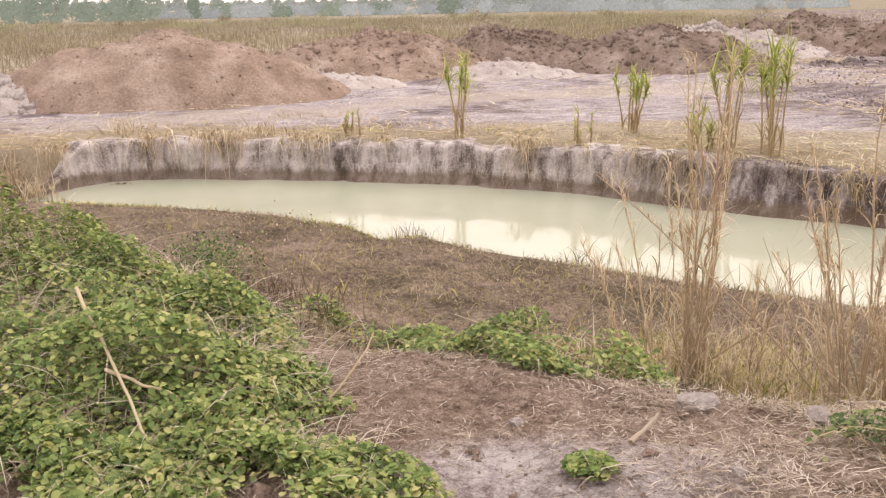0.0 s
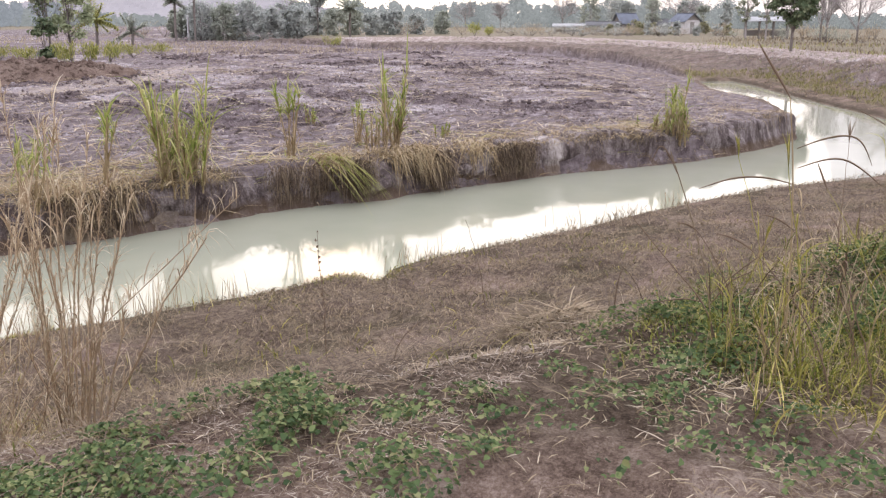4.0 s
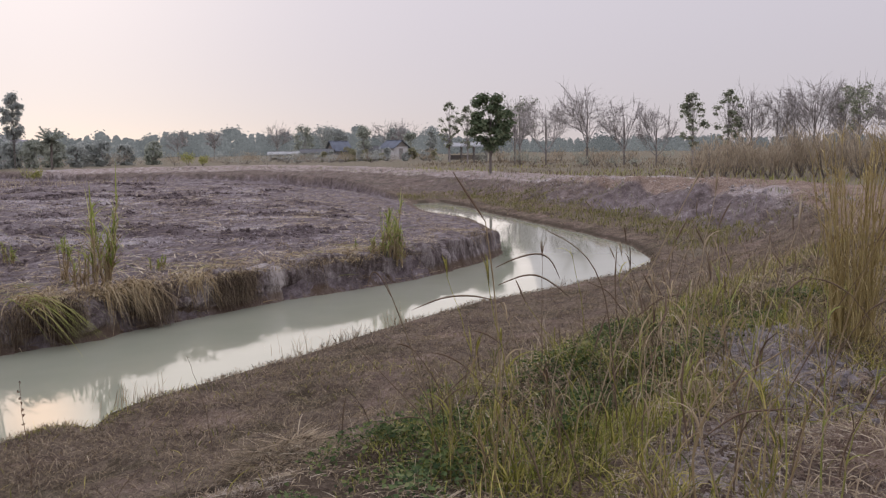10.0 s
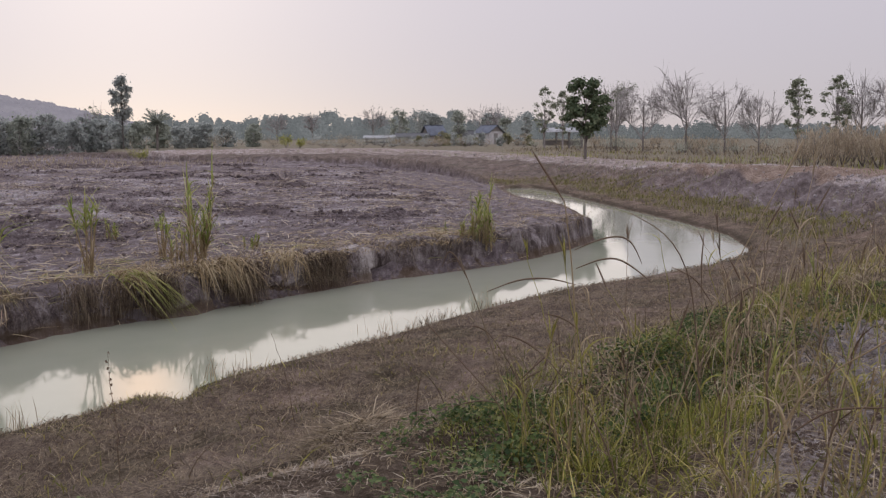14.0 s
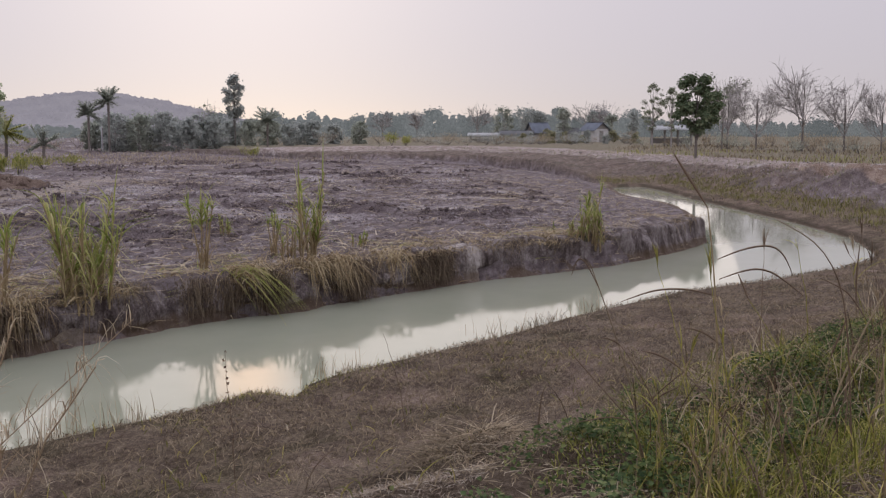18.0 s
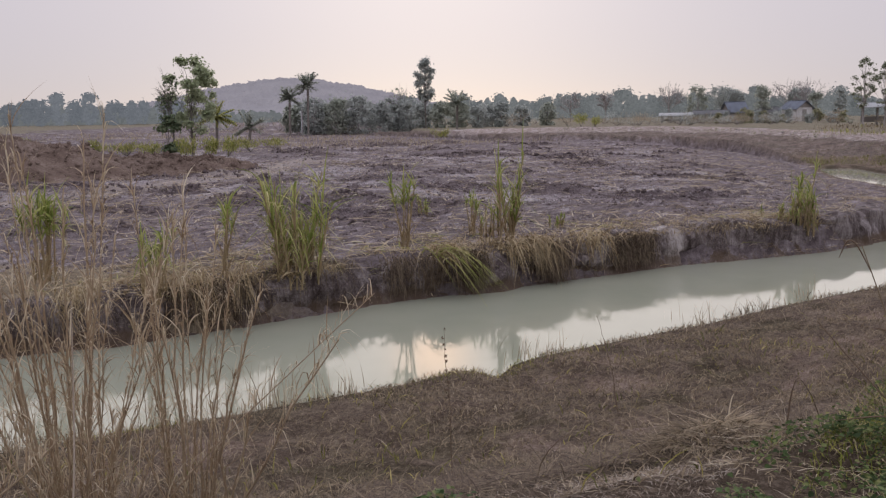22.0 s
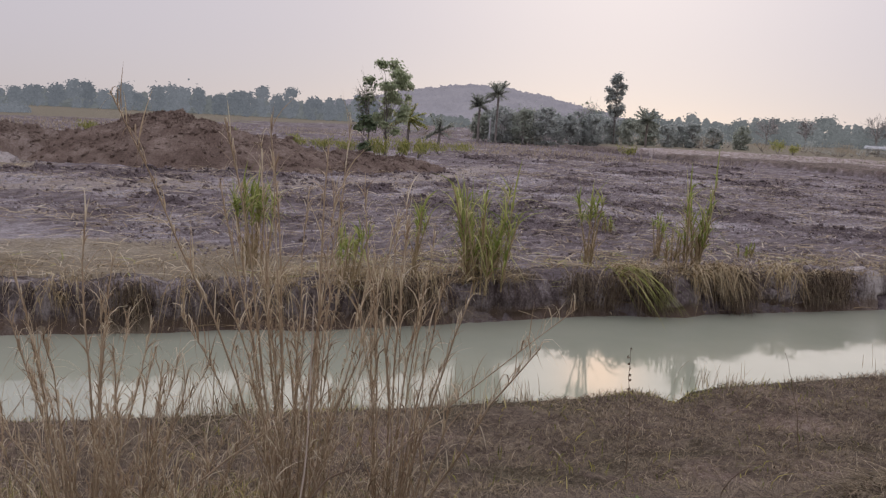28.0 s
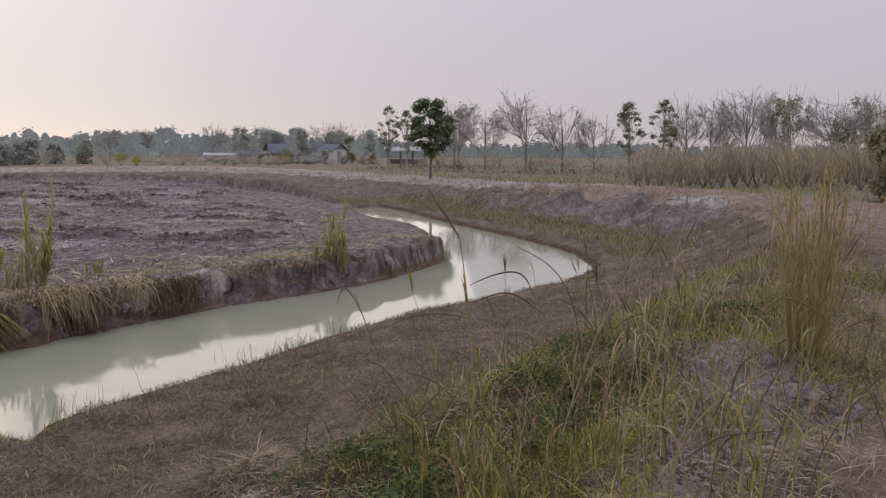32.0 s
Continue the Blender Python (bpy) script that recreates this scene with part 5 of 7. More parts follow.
VINES = [(-2.35, 4.5, 1.35, 1.25, 0.75, 30000), (-1.4, 3.45, 0.85, 0.75, 0.42, 14000), (-1.0, 3.15, 0.62, 0.5, 0.2, 4200), (-1.4, 2.75, 0.6, 0.3, 0.2, 3200), (-0.75, 2.7, 0.45, 0.22, 0.14, 1500), (-1.55, 4.5, 0.8, 0.6, 0.4, 9000), (-3.7, 6.2, 1.3, 0.9, 0.45, 5000), (-0.75, 5.2, 0.6, 0.30, 0.25, 1800), (-0.15, 4.75, 0.5, 0.28, 0.20, 1500),
         (0.5, 4.25, 0.65, 0.36, 0.30, 2600), (0.1, 4.0, 0.5, 0.22, 0.16, 1300), (-0.5, 2.7, 0.4, 0.22, 0.12, 800), (0.34, 2.76, 0.09, 0.09, 0.08, 160), (1.9, 2.5, 0.75, 0.36, 0.24, 3400), (2.65, 2.15, 0.6, 0.34, 0.25, 2600),
         (1.35, 2.55, 0.35, 0.30, 0.18, 1100), (3.05, 1.95, 0.6, 0.3, 0.2, 1900), (2.7, 1.45, 0.7, 0.35, 0.16, 2000), (3.6, 1.2, 0.55, 0.28, 0.16, 1200), (4.0, 0.7, 0.5, 0.3, 0.16, 600), (3.0, 0.95, 0.65, 0.35, 0.14, 900), (3.35, 0.45, 0.6, 0.35, 0.14, 700), (3.2, -0.05, 0.5, 0.3, 0.14, 1200), (2.5, 1.85, 0.5, 0.3, 0.15, 1200), (4.15, 0.25, 0.45, 0.3, 0.18, 650), (4.9, 0.75, 0.8, 0.45, 0.14, 600), (4.5, 0.2, 0.7, 0.4, 0.16, 1000), (5.6, 0.0, 0.7, 0.35, 0.2, 1000),
         (5.35, 0.55, 0.6, 0.4, 0.2, 900), (4.95, -0.3, 0.6, 0.3, 0.2, 1500), (6.0, -0.8, 0.4, 0.2, 0.14, 900), (7.5, -0.6, 0.7, 0.4, 0.3, 1500), (8.9, -1.6, 0.9, 0.4, 0.3, 1500), (9.6, -2.5, 0.7, 0.3, 0.2, 900)]
for k, (x, y, rx, ry, h, n) in enumerate(VINES):
    vine_patch(x, y, rx, ry, h, n, "mound of green three-lobed vine leaves" if h > 0.3 else "low patch of green creeping vine" if x < 4.2 else "dark green weeds low among the crest grass", 91 + k, -0.5)

x, y = 5.35, 1.55
n = 1100
a_, r_ = rng.uniform(0, 6.3, n), np.sqrt(rng.uniform(0, 1, n))
lx, ly = 0.5 * r_ * np.cos(a_), 0.34 * r_ * np.sin(a_)
zg = ground_z(x + lx, y + ly)
heap = tagged(empty("dead_grass_heap", (x, y, float(zg.mean()))), "low heap of matted dead grass on the slope", "grass")
part("straw", fast_mesh("straw", *blades(np.stack([lx, ly, zg - zg.mean() + 0.15 * (1 - r_**2)], 1), rng.uniform(0.03, 0.09, n), rng.uniform(1, 4, n), a_ + rng.normal(0, 0.9, n), rng.uniform(0.005, 0.011, n), rng.uniform(0.4, 1.2, n), 3), M_drygrass), heap)["kind"] = "stuff"

part("loose_straw", fast_mesh("loose_straw", *blades(np.stack([lx, ly, zg - zg.mean() + 0.14 * (1 - r_**2)], 1)[:220], rng.uniform(0.03, 0.12, 220), rng.uniform(1, 4, 220), rng.uniform(0, 6.3, 220), 0.006, rng.uniform(0.2, 1.0, 220), 3), M_straw), heap)["kind"] = "stuff"

# a brown bush, leafy at its top, with pale seed heads, beside the vines
bx0, by0 = -1.32, 5.35
bush = tagged(empty("dry_bush", (bx0, by0, gz1(bx0, by0))), "dry brown bush with green top and pale seed heads", "bush")
n = 900
P = rng.normal(0, 0.2, (n, 3)) * [1.3, 0.8, 0]
part("twigwork", fast_mesh("twigwork", *blades(P, rng.uniform(0.12, 0.42, n), rng.uniform(0.1, 0.9, n), rng.uniform(0, 6.3, n), 0.005, rng.uniform(0, 0.6, n), 4), M_darkweed), bush)["kind"] = "stuff"
n = 1500
P = np.stack([rng.normal(-0.18, 0.13, n), rng.normal(0, 0.14, n), rng.uniform(0.08, 0.5, n)], 1)
part("foliage", fast_mesh("foliage", *leaflets(P, rng.uniform(0.008, 0.02, n)), M_vine_dull), bush, "small green leaves")["kind"] = "stuff"
part("seed_fluff", fast_mesh("seed_fluff", *leaflets(np.stack([rng.normal(0.12, 0.24, 130), rng.normal(0.1, 0.2, 130), rng.uniform(0.2, 0.62, 130)], 1), 0.011), M_straw), bush, "pale seed heads")["kind"] = "stuff"

# tall grass on the crest
P = scatter((3.4, -5.5, 17, 2.2), 190000, lambda x, y: (segdist(x, y, BERM, False) < np.where(inside(x, y, BACK), 1.9, 1.5)) & thin(x, y, (1 - 0.95 * (1.4 * land(x, y)[1]["pale"]).clip(0, 1)) * (1 - 0.5 * inside(x, y, BACK)) * np.clip(7 / (np.hypot(x, y) + 1), 0.2, 1) * (0.35 + 0.75 * vnoise(x, y, 0.8, 88)) * smooth(3.6, 6.2, x) * (1 - smooth(0.1, 0.7, y))))
cover("crest_grass", "tall green and yellow grass on the crest", P[::7], (0.12, 0.42), (0.03, 0.6), (0.004, 0.009), (0.0, 0.7), 5, M_greengrass)
cover("crest_grass", "short tangled green and straw grass on the crest", P[1::2], (0.04, 0.20), (0.15, 1.4), (0.003, 0.008), (0.0, 1.1), 4, M_greengrass)
P = scatter((3.4, -6.5, 17, 2.2), 30000, lambda x, y: (segdist(x, y, BERM, False) < np.where(inside(x, y, BACK), 1.2, 1.5)) & thin(x, y, np.clip(7 / (np.hypot(x, y) + 1), 0.2, 1) * (0.3 + 0.6 * vnoise(x, y, 0.9, 95)) * smooth(3.2, 4.2, x) * (1 - 0.9 * smooth(0.1, 0.7, y))))
P = P[thin(P[:, 0], P[:, 1], 1 - 0.9 * (1.3 * land(P[:, 0], P[:, 1])[1]["pale"]).clip(0, 1))]
cover("crest_straw", "tall dry straw grass on the crest", P[::4], (0.2, 0.66), (0.03, 0.6), (0.004, 0.009), (0.0, 0.8), 5, M_straw)
cover("crest_straw", "dark dead stems in the crest grass", P[1::4], (0.2, 0.7), (0.05, 0.7), (0.004, 0.009), (0.0, 0.5), 5, M_darkweed)
P = scatter((4.2, -6.5, 13, 0.2), 90000, lambda x, y: inside(x, y, BACK) & thin(x, y, np.clip(7 / (np.hypot(x, y) + 1), 0.2, 1) * (0.5 + 0.8 * vnoise(x, y, 0.7, 197)) * (1 - 0.97 * land(x, y)[1]["pale"].clip(0, 1)) * smooth(4.6, 6.0, x + 0.3 * y)))
cover("crest_brown_grass", "matted brown grass on the crest", P, (0.08, 0.36), (0.3, 1.8), (0.004, 0.010), (0.2, 1.2), 4, M_drygrass)
P = scatter((4.2, -6.5, 13, 0.4), 26000, lambda x, y: (inside(x, y, BACK) | (segdist(x, y, BERM, False) < 1.2)) & thin(x, y, np.clip(7 / (np.hypot(x, y) + 1), 0.2, 1) * (0.3 + 0.8 * vnoise(x, y, 0.5, 199)) * (1 - 0.9 * land(x, y)[1]["pale"].clip(0, 1))))
cover("crest_tangle", "tangled bleached straw on the crest", P, (0.05, 0.16), (1.0, 4.0), (0.004, 0.009), (0.2, 0.9), 4, M_straw)
P = scatter((4.0, -2.4, 9, 0.9), 110000, lambda x, y: (segdist(x, y, BERM, False) < np.where(inside(x, y, BACK), 0.9, 1.3)) & thin(x, y, (0.38 + 1.1 * vnoise(x, y, 0.45, 201)) * np.clip(6 / np.hypot(x, y), 0.3, 1) * (1 - land(x, y)[1]["pale"].clip(0, 1)) * smooth(3.9, 4.6, x) * (1 - 0.6 * smooth(-0.3, 0.3, y))))
P[:, 2] += rng.uniform(0.02, 0.22, len(P)) * (0.6 + 0.4 * vnoise(P[:, 0], P[:, 1], 0.3, 203))
tagged(new("crest_weeds", fast_mesh("crest_weeds", *leaflets(P, rng.uniform(0.009, 0.026, len(P)), np.tile([0, 0, 0.8], (len(P), 1))), M_weedleaf)), "dark small-leaved weeds under the crest grass", "weeds", kind="stuff")
P = scatter((27, -9, 42, -3), 2600, lambda x, y: np.exp(-(np.hypot((x - 33.5) / 3.2, (y + 6.9) / 1.0)) ** 2) > rng.uniform(0.05, 1, len(x)))
P = P[::2]
tagged(new("clay_lumps", clods(P, 0.05 * rng.lognormal(0, 0.5, len(P)), M_lilac)), "pale lilac clay lumps on the embankment", "earth", kind="stuff")
P = scatter((26, -9, 88, 36), 60000, lambda x, y: (segdist(x, y, BERM, False) < 0.9) & (np.abs(vnoise(x, y, 2.5, 77)) > 0.1))
P = P[::2]
tagged(new("crest_lumps", clods(P, 0.045 * rng.lognormal(0, 0.5, len(P)), M_grey)), "dry clay lumps along the embankment's crest", "earth", kind="stuff")
P = scatter((26, -10, 88, 36), 60000, lambda x, y: (segdist(x, y, BERM, False) < 1.6) & thin(x, y, 0.1 + 0.9 * vnoise(x, y, 1.6, 79)))
cover("embankment_tuft", "dry and green grass tufts along the embankment's crest", P, (0.10, 0.38), (0.2, 0.9), (0.015, 0.035), (0.0, 0.7), 3, M_olive)
P = scatter((3.7, -1.7, 5.5, -0.4), 12000, lambda x, y: thin(x, y, 0.55 + 0.6 * vnoise(x, y, 0.3, 211)))
P[:, 2] += 0.008
cover("straw_litter", "fine bleached straw littered on pale clay", P, (0.006, 0.016), (2, 8), (0.0015, 0.005), (0.2, 0.9), 2, M_litter, "straw")
P = scatter((3.7, -1.7, 5.5, -0.4), 5000, lambda x, y: thin(x, y, 0.4 + 0.8 * vnoise(x, y, 0.4, 213)))
tagged(new("crumbs", clods(P, 0.012 * rng.lognormal(0, 0.5, len(P)).clip(0.3, 2.5), M_brown)), "dark crumbs of earth on pale clay", "earth", kind="stuff")
P = scatter((3.7, -2.0, 5.8, -0.4), 3000, lambda x, y: thin(x, y, -0.1 + 1.0 * vnoise(x, y, 0.5, 215)))
cover("crest_turf", "small dry tufts on pale clay", P, (0.04, 0.2), (0.2, 1.4), (0.003, 0.008), (0.0, 1.0), 4, M_straw)
P = scatter((5.4, -3.2, 8.6, -0.8), 5200, lambda x, y: land(x, y)[1]["pale"] > rng.uniform(0.1, 0.8, len(x)))
tagged(new("clay_lumps", clods(P, 0.026 * rng.lognormal(0, 0.6, len(P)).clip(0.2, 2.6), M_lilac)), "pale lilac clay lumps on the crest", "earth", kind="stuff")
P = scatter((3.0, -6.5, 12, 0.2), 70000, lambda x, y: inside(x, y, BACK) & (segdist(x, y, BERM, False) > 0.4) & thin(x, y, (0.35 + 0.7 * vnoise(x, y, 0.8, 97)) * (1 - 0.85 * land(x, y)[1]["pale"].clip(0, 1))))
cover("crest_turf", "low mixed green and dry grass", P[::2], (0.05, 0.24), (0.3, 1.6), (0.004, 0.010), (0.1, 1.1), 3, M_greengrass)


P = scatter((3.7, -3.4, 11, 0.9), 130000, lambda x, y: (segdist(x, y, BERM, False) < np.where(inside(x, y, BACK), 1.3, 1.1)) & thin(x, y, np.clip(6 / (np.hypot(x, y) + 1), 0.25, 1) * (0.35 + 0.9 * vnoise(x, y, 0.6, 221)) * (1 - (1.5 * land(x, y)[1]["pale"]).clip(0, 1)) * smooth(3.9, 4.9, x + 0.2 * y)))
n = len(P)
mound = 0.45 + 1.0 * (vnoise(P[:, 0], P[:, 1], 0.55, 223) + 0.4).clip(0, 1)
dead = rng.uniform(0, 1, n) < 0.3 + 0.5 * vnoise(P[:, 0], P[:, 1], 0.7, 225)
for pick, material, label in [(~dead, M_crestgreen, "dense uneven yellow-green grass on the crest"), (dead, M_drygrass, "matted brown grass between green tufts on the crest")]:
    Q, m = P[pick], int(pick.sum())
    tagged(new("crest_carpet", fast_mesh("crest_carpet", *blades(Q, rng.uniform(0.06, 0.25, m) * mound[pick], rng.uniform(0.1, 1.1, m), rng.uniform(0, 6.3, m), rng.uniform(0.003, 0.0075, m), rng.uniform(0.0, 1.0, m), 4), material)), label, "grass", kind="stuff")


# ---- trees ----
def polar(az, d):
    return d * math.cos(radians(az)), d * math.sin(radians(az))


def bezier(a, b, c, n=6):
    s = np.linspace(0, 1, n)[None, :, None]
    return a[:, None] * (1 - s) ** 2 + 2 * b[:, None] * s * (1 - s) + c[:, None] * s**2


def stand(az, d, top_el, width_deg):
    x, y = polar(az, d)
    z = gz1(x, y)
    return x, y, z, d * math.tan(radians(top_el)) + 3.2 - z, d * math.tan(radians(width_deg))


def crown_tree(name, label, az, d, top_el, width_deg, leaf, n_leaf, leaf_size, lobes=10, base=0.12, lobe_r=0.28, tall=1.0, seed=1, group="", stems=1, point=0.6, trunk_r=None, bark=None):
    """A leafy tree: stem, limbs, and a crown of uneven leaf clumps at the limbs' ends."""
    g = np.random.default_rng(seed)
    x, y, z, h, w = stand(az, d, top_el, width_deg)
    f = np.sort(g.uniform(0, 1, lobes))
    f[-1] = 1.0
    R = lobe_r * w * g.uniform(0.55, 1.15, lobes)
    zc = np.minimum(h * (base + (1 - base) * f), h - R * tall * 0.9)
    env = w / 2 * np.sin(np.pi * (0.17 + 0.72 * f)) ** point
    a = g.uniform(0, 6.3, lobes)
    rr = (env - R * 0.7).clip(0.02) * np.sqrt(g.uniform(0.25, 1, lobes))
    C = np.stack([rr * np.cos(a), rr * np.sin(a), zc], 1)
    thing = tagged(empty(name, (x, y, z - 0.05)), label, "tree", group=group)
    tr = trunk_r or h * 0.014
    s = np.linspace(0, 1, 6)
    for k in range(stems):
        o = g.normal(0, 0.05 * w, 2) * (stems > 1)
        sway = np.stack([o[0] * (0.3 + s) + 0.03 * w * np.sin(s * 3 + k), o[1] * (0.3 + s), h * (0.75 + 0.1 * g.uniform()) * s], -1)
        part("trunk", fast_mesh("trunk", *tubes(sway[None], (tr * (1.1 - 0.85 * s) / stems**0.5)[None], 7), bark or M_bark, True), thing)
    A = np.stack([0 * zc, 0 * zc, zc * g.uniform(0.35, 0.75, lobes)], 1)
    limbs = bezier(A, (A + C) / 2 + [0, 0, 0.04 * h], C)
    far = d > 250
    n_leaf = n_leaf * 3 // 5 if far else n_leaf
    leaf_size = leaf_size * 1.25 if far else leaf_size
    k = g.integers(0, lobes, lobes * (1 if far else 4))
    tips = C[k] + g.normal(0, 0.6, (len(k), 3)) * R[k, None]
    st = along(limbs[k], g.uniform(0.4, 0.95, len(k)))
    twigs = bezier(st, (st + tips) / 2 + [0, 0, 0.1], tips, 4)
    part("branchwork", fast_mesh("branchwork", *merge(tubes(limbs, min(1, (10 / lobes) ** 0.5) * np.linspace(tr * 0.4, tr * 0.12, 6)[None] * np.ones((lobes, 1)), 4), tubes(twigs, min(1, (10 / lobes) ** 0.5) * np.linspace(tr * 0.14, tr * 0.05, 4)[None] * np.ones((len(k), 1)), 3)), bark or M_bark), thing)["kind"] = "stuff"
    k = g.choice(lobes, n_leaf, p=R**2 / (R**2).sum())
    dv = g.normal(size=(n_leaf, 3))
    dv /= np.linalg.norm(dv, axis=1, keepdims=True)
    P = C[k] + dv * (R[k] * g.uniform(0, 1, n_leaf) ** 0.6 * g.lognormal(0, 0.3, n_leaf))[:, None] * [1, 1, 0.8 * tall]
    ok = P[:, 2] > 0.05
    part("crown", fast_mesh("crown", *leaflets(P[ok], leaf_size * g.uniform(0.5, 1.3, ok.sum()), dv[ok] * 0.7 + [0, 0, 0.5]), leaf), thing)["kind"] = "stuff"
    return thing


def fan_tree(name, label, az, d, top_el, width_deg, seed=1, limbs=8, sub=9, fine=13, fork=0.28, rmin=0.014, leaf=None, n_leaf=0, leaf_size=0.2, group="", material=None, leaf_low=0.3, narrow=0.6, base=0.46):
    """A tree whose fine limbs fan up from a short stem into a rounded head, bare or thinly leaved."""
    g = np.random.default_rng(seed)
    x, y, z, h, w = stand(az, d, top_el, width_deg * (1.0 if leaf else 1.25))

    def head(n, az0=None, spread=3.2, lo=0.03):
        a = g.uniform(0, 6.3, n) if az0 is None else az0 + g.normal(0, spread, n)
        t = g.uniform(lo, 1, n) ** 1.1
        rad = w / 2 * np.sin(np.pi * (0.26 + 0.66 * t)) ** narrow * g.uniform(0.8, 1.05, n)
        return np.stack([rad * np.cos(a), rad * np.sin(a), h * (base + (1 - base) * t) * g.uniform(0.94, 1.02, n)], 1), a

    E, ea = head(limbs)
    E[0], ea[0] = (0.03 * w, 0, h * 0.98), 0
    A = np.stack([0 * ea, 0 * ea, h * fork * g.uniform(0.65, 1.3, limbs)], 1)
    L1 = bezier(A, A + (E - A) * [0.38, 0.38, 0.5], E, 7)
    L1[:, 1:] += (0.010 * h * g.normal(size=(limbs, 6, 3))).cumsum(1)
    k1 = np.repeat(np.arange(limbs), sub)
    E2, _ = head(len(k1), ea[k1], 0.8)
    S2 = along(L1[k1], g.uniform(0.15, 0.8, len(k1)))
    E2[:, 2] = np.maximum(E2[:, 2], S2[:, 2] + 0.06 * h)
    E2 = S2 + (E2 - S2) * g.uniform(0.65, 1.0, (len(k1), 1))
    L2 = bezier(S2, S2 + (E2 - S2) * [0.4, 0.4, 0.6], E2, 6)
    k2 = np.repeat(np.arange(len(k1)), fine)
    S3 = along(L2[k2], g.uniform(0.2, 1.0, len(k2)))
    D = L2[k2, -1] - L2[k2, 0]
    D = D / (np.linalg.norm(D, axis=1, keepdims=True) + 1e-9) + g.normal(0, 0.5, (len(k2), 3)) + [0, 0, 0.15]
    E3 = S3 + D * (h * g.uniform(0.04, 0.10, (len(k2), 1)))
    L3 = bezier(S3, (S3 + E3) / 2 + [0, 0, 0.03 * h], E3, 4)
    thing = tagged(empty(name, (x, y, z - 0.05)), label, "tree", group=group)
    s = np.linspace(0, 1, 6)
    tr = h * 0.013
    m = material or M_twig
    part("trunk", fast_mesh("trunk", *tubes(np.stack([0.01 * h * np.sin(s * 4), 0 * s, h * 0.7 * s], -1)[None], (tr * (1.15 - 0.95 * s))[None], 7), M_bark, True), thing)
    part("branchwork", fast_mesh("branchwork", *merge(tubes(L1, np.maximum(np.linspace(tr * 0.5, tr * 0.1, 7), rmin)[None] * np.ones((limbs, 1)), 5),
                                                     tubes(L2, np.maximum(np.linspace(tr * 0.17, tr * 0.05, 6), rmin * 0.8)[None] * np.ones((len(k1), 1)), 3),
                                                     tubes(L3, np.linspace(rmin * 0.8, rmin * 0.4, 4)[None] * np.ones((len(k2), 1)), 3)), m), thing)["kind"] = "stuff"
    if leaf:
        c = np.concatenate([L3[:, 1:].reshape(-1, 3), L2[:, 3:].reshape(-1, 3)])
        c = c[c[:, 2] > leaf_low * h]
        lump = g.integers(0, len(c), max(12, n_leaf // 28))
        c = c[g.choice(lump, n_leaf)] + g.normal(0, leaf_size * 1.3, (n_leaf, 3))
        part("crown", fast_mesh("crown", *leaflets(c, leaf_size * g.uniform(0.5, 1.3, n_leaf)), leaf), thing)["kind"] = "stuff"
    return thing

# the wood in the hazy distance; its haze is painted as emission
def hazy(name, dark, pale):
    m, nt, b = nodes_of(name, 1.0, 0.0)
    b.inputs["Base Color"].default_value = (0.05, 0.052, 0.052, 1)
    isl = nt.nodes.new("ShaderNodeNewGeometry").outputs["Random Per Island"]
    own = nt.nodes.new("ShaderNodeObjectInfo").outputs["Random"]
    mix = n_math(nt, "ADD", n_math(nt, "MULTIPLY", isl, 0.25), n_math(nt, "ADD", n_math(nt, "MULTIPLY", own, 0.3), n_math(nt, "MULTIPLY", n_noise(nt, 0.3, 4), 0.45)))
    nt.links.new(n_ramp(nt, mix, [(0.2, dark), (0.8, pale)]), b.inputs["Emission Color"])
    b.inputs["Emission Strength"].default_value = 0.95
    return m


m_wood = hazy("wood_haze_glow", (0.088, 0.098, 0.102), (0.195, 0.207, 0.213))
m_edge = hazy("green_tree_haze_glow", (0.062, 0.08, 0.072), (0.125, 0.147, 0.132))
m_row = hazy("tree_row_haze_glow", (0.10, 0.112, 0.13), (0.19, 0.205, 0.232))

crown_tree("green_tree", "dense dark green broadleaf tree on the embankment", 3.75, 62, 3.25, 3.0, M_leaf_dark, 7600, 0.15, 52, 0.32, 0.135, 0.9, 8, trunk_r=0.10, point=0.5)
BARE = [(-2.1, 85, 3.71, 4.6, 5, 9), (-4.3, 88, 2.9, 2.9, 6, 6), (0.4, 90, 2.85, 2.4, 7, 7), (-11.6, 85, 3.45, 3.0, 8, 8), (-13.0, 85, 3.1, 2.4, 9, 6), (-15.0, 80, 3.75, 3.6, 10, 9), (-19.7, 75, 3.50, 3.4, 11, 9), (-6.2, 85, 2.45, 2.3, 12, 7), (-16.6, 84, 3.4, 3.0, 25, 8), (-13.9, 95, 2.8, 2.4, 26, 7), (-22.0, 80, 3.3, 3.0, 27, 8), (2.0, 92, 3.2, 2.4, 13, 7)]
for az, d, el, w, sd, lb in BARE:
    fan_tree("bare_tree", "leafless grey tree with fine upright twigs", az, d, el, w, sd, lb, group="leafless trees beyond the embankment", fork=0.22 + 0.02 * (sd % 6))
LEAFY = [(-8.3, 82, 3.06, 2.3, 14, 1500), (-10.3, 82, 3.15, 2.1, 15, 1300), (-17.3, 80, 3.85, 3.6, 16, 1300), (6.3, 105, 2.75, 1.9, 17, 1200), (5.2, 105, 2.5, 1.6, 18, 1000), (-20.8, 75, 3.3, 2.6, 19, 1100), (2.3, 95, 3.1, 2.4, 28, 650)]
